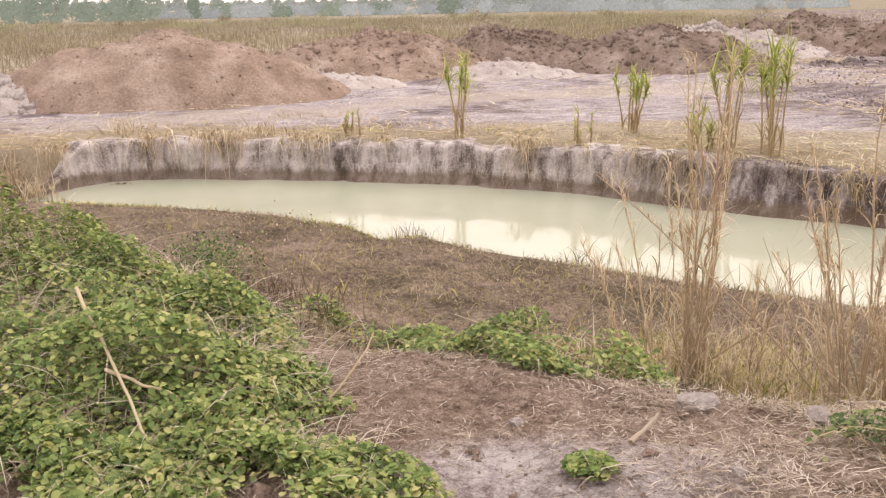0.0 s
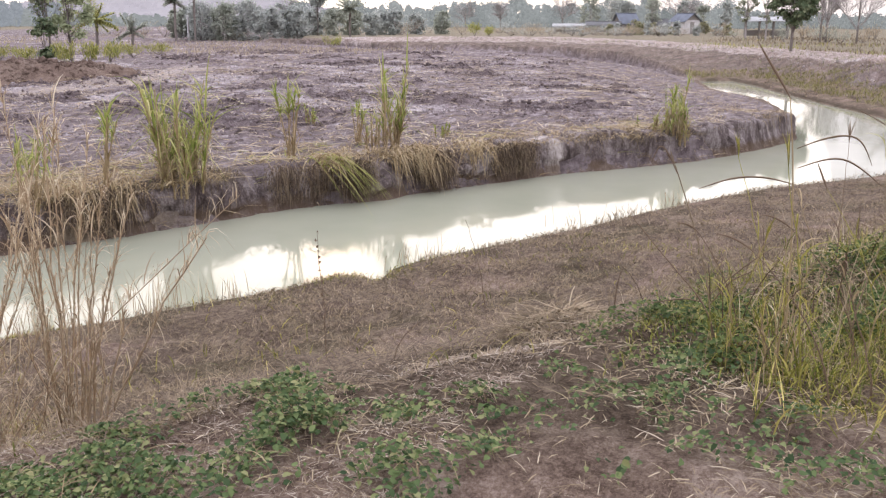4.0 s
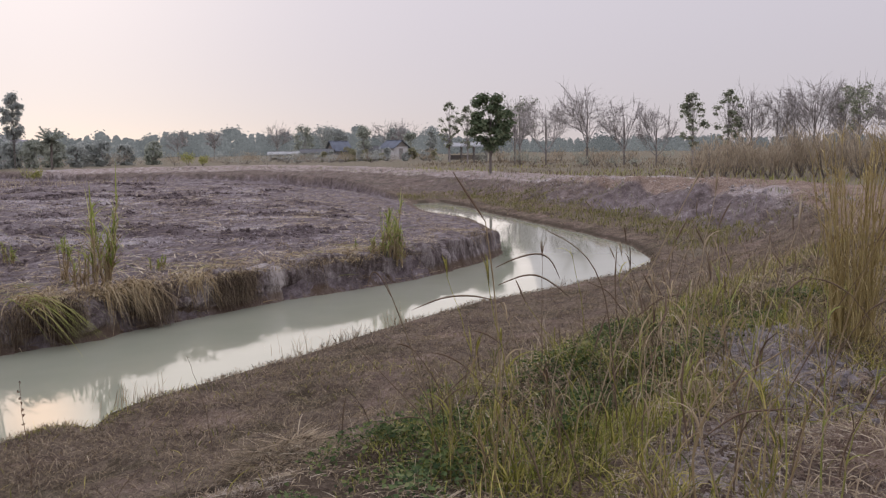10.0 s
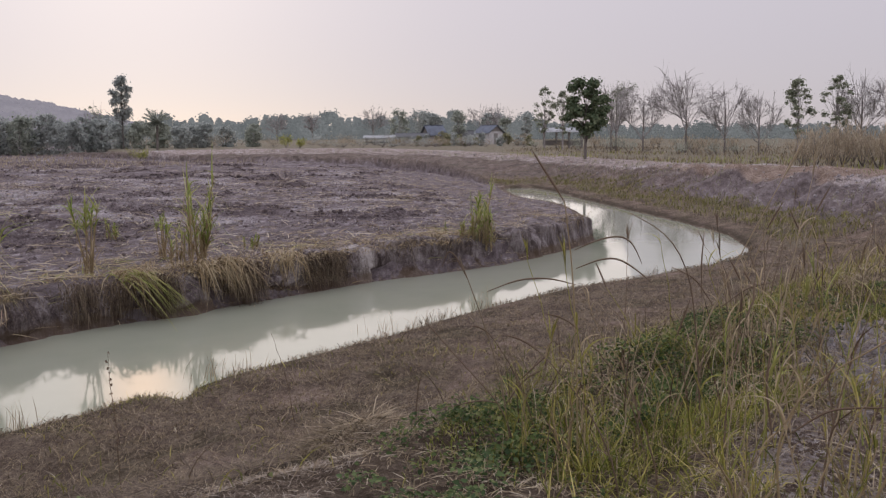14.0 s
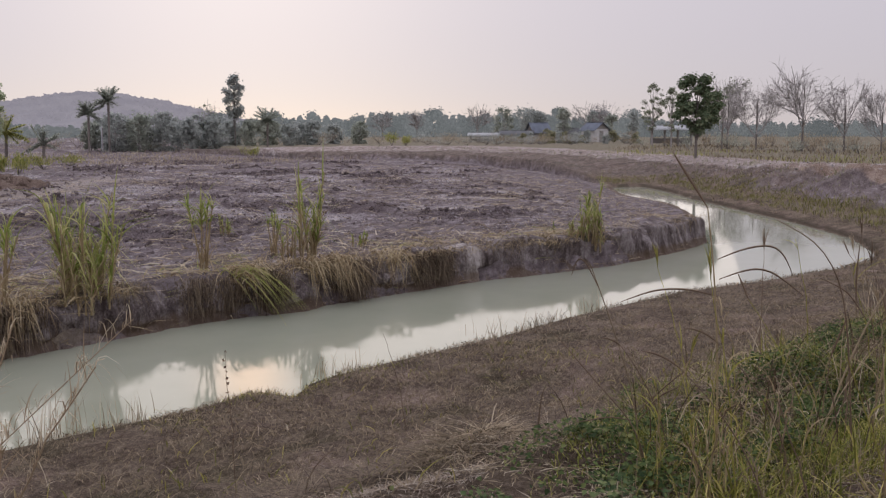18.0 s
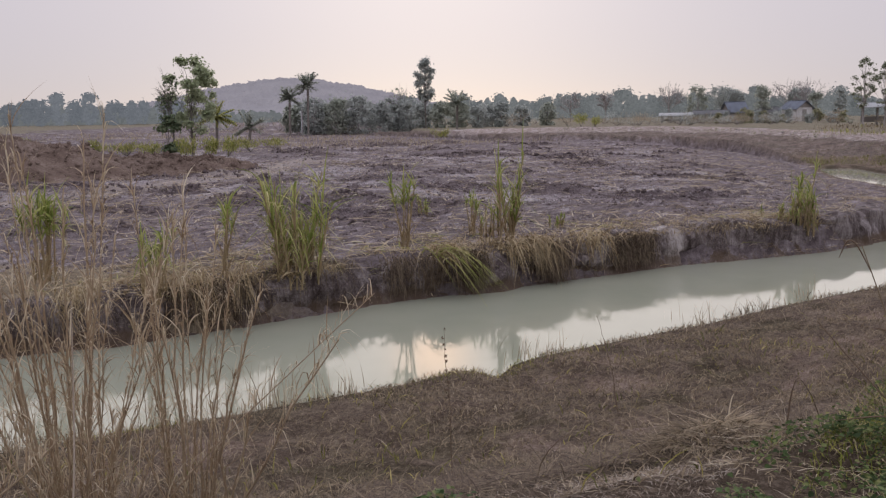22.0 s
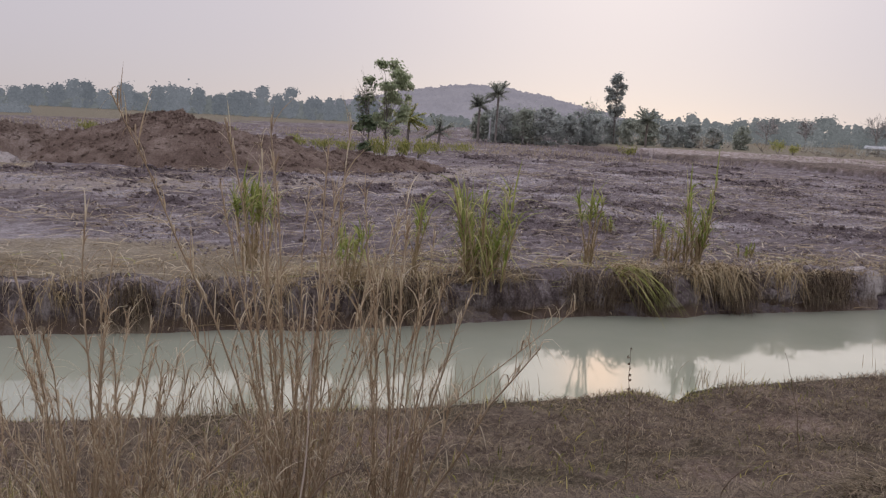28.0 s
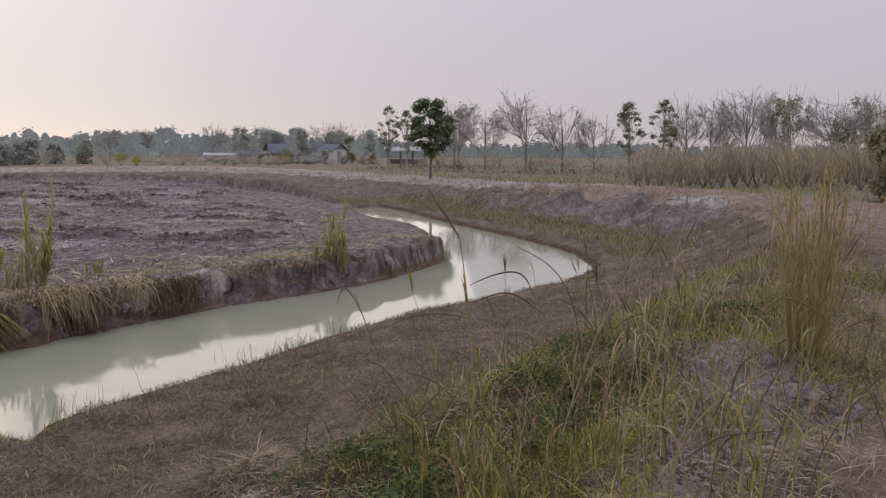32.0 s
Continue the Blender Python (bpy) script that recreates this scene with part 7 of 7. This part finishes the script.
def house(az, d, w, l, eave, rise, turn, roof, label, name="house", open_side=False, windows=2, wall=None):
    x, y = polar(az, d)
    thing = tagged(empty(name, (x, y, gz1(x, y)), radians(turn)), label, "house")
    if open_side:
        for px in (-w / 2 + 0.1, w / 2 - 0.1):
            for py in np.linspace(-l / 2 + 0.1, l / 2 - 0.1, 4):
                part("post", box_mesh("post", (px - 0.07, py - 0.07, 0), (px + 0.07, py + 0.07, eave + 0.1), M_timber), thing)
        part("back_panel", box_mesh("back_panel", (w / 2 - 0.06, -l / 2, 0.3), (w / 2, l / 2, eave * 0.45), M_timber), thing)
    else:
        part("wall", box_mesh("wall", (-w / 2, -l / 2, 0), (w / 2, l / 2, eave), wall or M_wall), thing)
        for sgn in (-1, 1):
            g = bmesh.new()
            vs = [g.verts.new(p) for p in [(-w / 2, sgn * l / 2, eave), (w / 2, sgn * l / 2, eave), (0, sgn * l / 2, eave + rise), (-w / 2, sgn * (l / 2 - 0.12), eave), (w / 2, sgn * (l / 2 - 0.12), eave), (0, sgn * (l / 2 - 0.12), eave + rise)]]
            for f in ((0, 1, 2), (3, 4, 5), (0, 1, 4, 3), (1, 2, 5, 4), (0, 2, 5, 3)):
                g.faces.new([vs[k] for k in f])
            me = bpy.data.meshes.new("gable")
            g.to_mesh(me)
            g.free()
            me.materials.append(M_timber)
            part("gable", me, thing)
        for k in range(windows):
            cy = (k + 0.5) / windows * l - l / 2
            window = part("window", box_mesh("window", (-w / 2 - 0.03, cy - 0.45, 1.0), (-w / 2 + 0.02, cy + 0.45, 1.7), M_timber), thing)
            part("pane", box_mesh("pane", (-w / 2 - 0.045, cy - 0.38, 1.06), (-w / 2 - 0.034, cy + 0.38, 1.64), M_pane), window)
        door = part("door", box_mesh("door", (-0.45, -l / 2 - 0.03, 0.02), (0.45, -l / 2 + 0.02, min(2.0, eave - 0.1)), M_timber), thing)
        part("handle", box_mesh("handle", (0.3, -l / 2 - 0.09, 0.9), (0.36, -l / 2 - 0.032, 1.05), M_roof_grey), door)
    top = part("roof", roof_mesh("roof", w, l, rise, eave, roof), thing)
    part("ridge_cap", box_mesh("ridge_cap", (-0.14, -l / 2 - 0.4, eave + rise + 0.01), (0.14, l / 2 + 0.4, eave + rise + 0.06), roof), top)
    return thing


house(9.7, 165, 3.2, 3.4, 2.3, 1.1, -38, M_roof_blue, "pale-walled house with a blue-grey gabled roof", wall=M_pale_wall, windows=1)
house(11.3, 186, 2.6, 3.4, 1.7, 0.8, 10, M_roof_grey, "long low house with a grey sheet roof")
house(13.1, 165, 3.0, 3.0, 1.9, 1.4, 40, M_roof_blue, "small house with a steep blue-grey roof", windows=1)
house(14.4, 160, 3.0, 5, 1.5, 0.5, 8, M_roof_grey, "low open shed with a grey roof", "shed", True)
house(5.2, 110, 2.6, 4.6, 2.0, 0.35, 8, M_roof_pale, "open shed with a pale sheet roof", "shed", True)
house(16.4, 158, 2.4, 4.6, 1.3, 0.3, 12, M_roof_pale, "low open shed with a bright roof", "shed", True)
x, y = polar(38.9, 104)
board = tagged(empty("white_board", (x, y, gz1(x, y)), radians(-50)), "tall pale board standing before dark bushes", "board")
part("panel", box_mesh("panel", (-0.04, -0.45, 0.5), (0.04, 0.45, 2.9), M_roof_pale), board)
for sy in (-0.4, 0.4):
    part("post", box_mesh("post", (0.045, sy - 0.04, 0), (0.12, sy + 0.04, 2.7), M_timber), board)


# ---- single stems and stones on the near bank ----
def weed(x, y, h, lean, az, leaves, label, material=None, buds=0, seed_head=False, leaf_len=0.35, r=0.0042):
    material = material or M_darkweed
    thing = tagged(empty("weed", (x, y, gz1(x, y) - 0.02)), label, "weed", group="tall weeds on the bank")
    s = np.linspace(0, 1, 12)
    p = np.stack([math.cos(az) * lean * h * s**1.5, math.sin(az) * lean * h * s**1.5, h * s], -1) + (0.006 * rng.normal(size=(12, 3))).cumsum(0) * [1, 1, 0]
    stem = part("stem", fast_mesh("stem", *tubes(p[None], (r * (1.1 - 0.75 * s))[None], 5), material, True), thing)
    for k in range(leaves):
        f = rng.uniform(0.3, 0.95)
        base = along(p[None], np.array([f]))
        part("leaf", fast_mesh("leaf", *blades(base, leaf_len * rng.uniform(0.6, 1.2), 0.9, rng.uniform(0, 6.3), 0.008, rng.uniform(0.2, 1.0), 6), M_cane_dry if k % 2 else material), thing)
    if buds:
        c = along(np.repeat(p[None], buds, 0), np.linspace(0.35, 1.0, buds)) + rng.normal(0, 0.008, (buds, 3))
        for q in c:
            part("bud", fast_mesh("bud", *leaflets(q + rng.normal(0, 0.004, (4, 3)), 0.013), material), stem)
    if seed_head:
        part("seed_head", fast_mesh("seed_head", *blades(np.repeat(p[-1:], 14, 0), rng.uniform(0.08, 0.2, 14), rng.uniform(0.05, 0.35, 14), az + rng.normal(0, 0.3, 14), 0.006, 0.2, 4), material), stem)["kind"] = "stuff"
    return thing


weed(6.0, 3.62, 1.15, 0.03, 2.0, 0, "thin dark budded weed stem on the shelf", buds=16)
weed(8.2, 3.1, 0.95, 0.25, 2.4, 0, "thin bent dry weed on the shelf")
weed(4.1, -0.75, 1.0, 0.35, -1.2, 2, "tall green-brown grass stem", M_stalk, seed_head=True)
weed(4.3, -1.0, 1.25, 0.30, -1.0, 3, "tall dry grass stem with a seed head", M_straw, seed_head=True)
weed(4.9, -0.8, 1.35, 0.2, -0.9, 2, "tall straw stem with a seed head", M_straw, seed_head=True)
weed(3.6, -0.8, 0.9, 0.5, -1.3, 2, "thick dark grass stem leaning out", M_stalk)
weed(3.75, -0.55, 0.8, 0.3, 1.9, 3, "green grass stem with long blades", M_greengrass)
for k in range(26):
    f = rng.uniform(0, 1)
    x, y = 4.3 + 5.5 * f + rng.normal(0, 0.3), 0.1 - 2.2 * f + rng.normal(0, 0.4)
    weed(x, y, rng.uniform(0.55, 1.0), rng.uniform(0.1, 0.5), rng.uniform(0, 6.3), int(rng.integers(1, 4)), "tall grass stem among the crest grass", [M_straw, M_greengrass, M_darkweed][k % 3], seed_head=k % 2 == 0, leaf_len=0.3, r=0.004)
for k in range(14):
    x, y = rng.uniform(0.9, 3.9), rng.uniform(4.2, 5.4)
    if inside(np.array([x]), np.array([y]), WATER)[0]:
        continue
    weed(x, y, rng.uniform(0.5, 1.1), rng.uniform(0.1, 0.6), rng.uniform(0, 6.3), 2, "thin dry reed stem leaning on the shelf", M_reed, leaf_len=0.25, r=0.004)


for k in range(30):
    x, y = rng.uniform(3.7, 5.4), rng.uniform(-2.1, -0.1)
    if abs(y + 0.55 * (x - 4.0) + 0.75) > 0.75:
        continue
    weed(x, y, rng.uniform(0.5, 0.98), rng.uniform(0.05, 0.4), rng.uniform(0, 6.3), 4, "tall yellow-green grass stem with bent blades", [M_cane_green, M_straw, M_yellowgreen, M_darkweed][k % 4], seed_head=k % 3 == 0, leaf_len=0.25, r=0.0045)


def drawn_stem(name, label, path, radius, material, blades_at, head=None):
    """One stem along a bent line, with long folded blades and perhaps a dark plume at its tip."""
    p = np.array(path, float)
    root = p[0].copy()
    root[2] = gz1(p[0, 0], p[0, 1]) - 0.02
    p[0] = root
    thing = tagged(empty(name, tuple(root)), label, "grass", group="tall stems on the crest")

    def line(q, r0, r1, sides=5, swell=False):
        q = np.array(q, float)
        t, u = np.linspace(0, 1, len(q)), np.linspace(0, 1, 14)
        c = np.stack([np.interp(u, t, q[:, k]) for k in range(3)], 1)
        for _ in range(3):
            c[1:-1] = (c[:-2] + 2 * c[1:-1] + c[2:]) / 4
        r = r0 * np.sin(np.pi * (0.08 + 0.88 * u)) ** 0.7 if swell else r0 + (r1 - r0) * u
        return tubes((c - root)[None], r[None], sides)

    stem = part("stem", fast_mesh("stem", *line(p, radius, radius * 0.5), material, True), thing)
    for q in blades_at:
        part("blade", fast_mesh("blade", *line(q, radius * 0.8, 0, 4, True), M_darkweed), thing, "dark folded dry blade")
    if head:
        part("seed_head", fast_mesh("seed_head", *line(head, 0.0065, 0, 6, True), M_straw if material == M_straw else M_darkweed, True), stem, "narrow nodding plume")
    return thing


drawn_stem("plume_grass", "tall thin grass stem with a dark plume and two bent blades", [(4.5, 0.12, 1.55), (4.5, 0.13, 2.1), (4.5, 0.16, 2.55), (4.5, 0.2, 2.85)], 0.0055, M_stalk,
           [[(4.5, 0.15, 2.62), (4.5, 0.05, 2.67), (4.5, -0.07, 2.70), (4.5, -0.13, 2.66), (4.5, -0.17, 2.56)], [(4.5, 0.14, 2.53), (4.5, 0.03, 2.58), (4.5, -0.06, 2.59), (4.5, -0.15, 2.53), (4.5, -0.22, 2.47)], [(4.5, 0.14, 2.45), (4.5, 0.27, 2.48), (4.5, 0.42, 2.47), (4.5, 0.58, 2.40)]],
           [(4.5, 0.2, 2.85), (4.5, 0.25, 2.93), (4.5, 0.31, 3.02), (4.5, 0.36, 3.1)])
drawn_stem("dry_grass_stem", "leaning dry stem with a pale hanging leaf at its tip", [(4.6, 0.46, 1.55), (4.6, 0.52, 1.95), (4.6, 0.64, 2.3), (4.6, 0.74, 2.56)], 0.0045, M_drygrass, [[(4.6, 0.70, 2.45), (4.6, 0.76, 2.57), (4.6, 0.80, 2.59), (4.6, 0.83, 2.5)], [(4.6, 0.5, 1.85), (4.6, 0.36, 2.0), (4.6, 0.25, 2.1)]])
drawn_stem("forked_weed", "dark forked weed leaning over the shelf", [(4.55, 0.42, 1.55), (4.55, 0.5, 1.8), (4.55, 0.68, 1.98), (4.55, 0.9, 2.22)], 0.005, M_darkweed, [[(4.55, 0.52, 1.82), (4.55, 0.62, 1.83), (4.55, 0.8, 1.78)], [(4.55, 0.5, 1.8), (4.55, 0.4, 1.95), (4.55, 0.28, 2.02)]])
drawn_stem("plume_grass", "tall straw stem with a golden plume", [(5.15, -0.33, 1.6), (5.15, -0.5, 2.15), (5.15, -0.72, 2.62), (5.15, -0.88, 2.95)], 0.005, M_straw, [[(5.15, -0.55, 2.25), (5.15, -0.45, 2.4), (5.15, -0.32, 2.46)]], [(5.15, -0.88, 2.95), (5.15, -0.93, 3.05), (5.15, -0.97, 3.14)])
drawn_stem("plume_grass", "bent dark grass stem with a drooping tip", [(5.0, -0.5, 1.6), (5.0, -0.46, 2.1), (5.0, -0.42, 2.45), (5.0, -0.3, 2.66), (5.0, -0.1, 2.76)], 0.0048, M_darkweed, [[(5.0, -0.48, 2.3), (5.0, -0.47, 2.5), (5.0, -0.48, 2.68)], [(5.0, -0.55, 2.25), (5.0, -0.7, 2.38), (5.0, -0.85, 2.42)]])
drawn_stem("plume_grass", "thick green-brown stem leaning along the crest", [(3.75, -0.75, 1.6), (3.75, -0.7, 1.95), (3.75, -0.8, 2.2), (3.75, -1.1, 2.4)], 0.006, M_stalk, [[(3.75, -0.75, 2.0), (3.75, -0.9, 2.12), (3.75, -1.15, 2.14)], [(3.75, -0.7, 1.95), (3.75, -0.66, 2.2), (3.75, -0.68, 2.4)]])

drawn_stem("leaning_cane", "pale bleached cane leaning up into the reeds", [(1.88, 2.66, 1.5), (2.0, 2.79, 1.62), (2.2, 2.92, 1.74), (2.39, 3.13, 2.0), (2.56, 3.32, 2.42)], 0.0055, M_litter, [[(2.1, 2.85, 1.68), (2.22, 2.82, 1.82), (2.3, 2.75, 1.86)]])


def seed_stem(x, y, h, lean, az, label, material, head=0.16, nod=0.8, r=0.0042):
    """A tall grass stem with a narrow nodding head and a few bent blades."""
    thing = tagged(empty("seed_stem", (x, y, gz1(x, y) - 0.02)), label, "grass", group="nodding grass stems on the crest")
    s = np.linspace(0, 1, 12)
    c, sn = math.cos(az), math.sin(az)
    p = np.stack([c * lean * h * s**1.8, sn * lean * h * s**1.8, h * (s - 0.10 * lean * s**3)], -1)
    stem = part("stem", fast_mesh("stem", *tubes(p[None], (r * (1.1 - 0.7 * s))[None], 5), material, True), thing)
    t = np.linspace(0, 1, 7)
    q = p[-1] + np.stack([c * head * t * (0.4 + 0.6 * nod), sn * head * t * (0.4 + 0.6 * nod), head * ((1 - nod) * t - 0.55 * nod * t**2 + 0.25 * t)], -1)
    part("seed_head", fast_mesh("seed_head", *tubes(q[None], (0.0048 * np.sin(np.pi * (0.12 + 0.86 * t)) ** 0.7)[None], 6), M_darkweed, True), stem, "dark nodding seed head")
    for k in range(3):
        b_ = along(p[None], np.array([rng.uniform(0.2, 0.75)]))
        part("blade", fast_mesh("blade", *blades(b_, rng.uniform(0.2, 0.42), rng.uniform(0.4, 1.1), rng.uniform(0, 6.3), 0.007, rng.uniform(0.3, 1.1), 6), material), thing)
    return thing


for x, y, h, lean, az, hd in [ (4.1, -0.95, 0.95, 0.3, -1.0, 0.2), (4.3, -1.25, 0.9, 0.35, -1.7, 0.2), (4.6, -0.2, 0.75, 0.5, 2.0, 0.2), (4.4, -1.5, 0.85, 0.6, -1.6, 0.3), (3.9, -0.1, 0.7, 0.5, 1.7, 0.2), (5.2, -0.6, 1.1, 0.2, -1.4, 0.16), (5.6, -1.0, 1.15, 0.12, -1.2, 0.16), (5.0, -1.6, 1.1, 0.2, -1.8, 0.18), (4.4, -1.9, 0.9, 0.4, 1.4, 0.24), (6.2, -1.3, 1.0, 0.2, 2.0, 0.14), (4.7, 0.35, 0.7, 0.4, 2.2, 0.14)]:
    seed_stem(x, y, h, lean, az, "tall grass stem with a dark nodding head", M_darkweed if lean > 0.25 else M_stalk, hd, 0.6 if lean > 0.25 else 0.2)
for k in range(30):
    f = rng.uniform(0, 1)
    x, y = 4.2 + 5.0 * f + rng.normal(0, 0.35), -0.3 - 2.4 * f + rng.normal(0, 0.55)
    seed_stem(x, y, rng.uniform(0.5, 0.95), rng.uniform(0.1, 0.5), rng.uniform(0, 6.3), "grass stem standing among the crest grass", [M_straw, M_stalk, M_greengrass, M_drygrass][k % 4], rng.uniform(0.08, 0.16), rng.uniform(0.0, 0.35), 0.0032)


def stone(x, y, size, material, label, name="stone"):
    bm = bmesh.new()
    bmesh.ops.create_icosphere(bm, subdivisions=2, radius=1.0)
    sd = rng.uniform(0, 50)
    for v in bm.verts:
        n_ = v.co.normalized()
        v.co = n_ * (1 + 0.35 * noise.noise(n_ * 1.6 + Vector((sd, 0, 0))) + 0.12 * noise.noise(n_ * 5 + Vector((0, sd, 0))))
        v.co.x *= size[0]
        v.co.y *= size[1]
        v.co.z *= size[2]
    me = bpy.data.meshes.new(name)
    bm.to_mesh(me)
    bm.free()
    me.materials.append(material)
    ob = tagged(new(name, me), label, "stone")
    ob.location = (x, y, gz1(x, y) + size[2] * 0.25)
    ob.rotation_euler = (0, 0, rng.uniform(0, 6.3))
    return ob


stone(0.92, 3.45, (0.10, 0.06, 0.05), M_grey, "pale clay lump on the bank's edge")
stone(1.35, 3.25, (0.06, 0.05, 0.04), M_grey, "small pale clay lump")
for k in range(10):
    stone(rng.uniform(-1.2, 2.2), rng.uniform(2.4, 3.4), np.array([0.03, 0.025, 0.018]) * rng.uniform(0.5, 1.1), M_grey if k % 2 else M_pink, "small clod on the trodden bank", "clod")
# sticks
for x, y, L, a in [(0.55, 3.05, 0.25, 0.9), (0.1, 6.3, 0.8, 0.7), (1.9, 3.4, 0.4, 2.2), (0.9, 7.0, 0.9, 2.8), (1.5, 2.9, 0.5, 0.3)]:
    s = np.linspace(0, 1, 6)
    px_, py_ = x + L * s * math.cos(a), y + L * s * math.sin(a)
    pz_ = ground_z(px_, py_) + 0.02 + 0.05 * s
    me = fast_mesh("stick", *tubes(np.stack([px_, py_, pz_], -1)[None], np.linspace(0.012, 0.006, 6)[None], 5), M_litter, True)
    tagged(new("stick", me), "broken dry cane stick on the ground", "stick")
for a_, b_, r_ in [((-1.62, 3.55, 2.06), (-1.1, 2.72, 1.7), 0.008), ((-1.4, 3.15, 1.86), (-1.1, 3.05, 1.80), 0.008), ((-1.18, 2.9, 1.72), (-0.9, 2.68, 1.64), 0.012), ((-0.62, 3.3, 1.62), (-0.42, 3.55, 1.82), 0.006)]:
    s = np.linspace(0, 1, 7)
    p = np.array(a_) + (np.array(b_) - a_) * s[:, None] + rng.normal(0, 0.006, (7, 3))
    tagged(new("stick", fast_mesh("stick", *tubes(p[None], np.linspace(r_, r_ * 0.6, 7)[None], 6), M_straw, True)), "pale dry cane stick leaning in the vines", "stick")
# weed floating by the channel's end
P = np.column_stack([rng.uniform(-5.9, -3.2, 260), rng.uniform(15.6, 16.9, 260), np.full(260, 0.012)])
P = P[thin(P[:, 0], P[:, 1], smooth(0.05, 0.4, vnoise(P[:, 0], P[:, 1], 0.7, 99)))]
tagged(new("water_weed", fast_mesh("water_weed", *leaflets(P, 0.05, np.tile([0, 0, 3.0], (len(P), 1))), M_darkweed)), "dark weed floating on the water", "weed", kind="stuff")
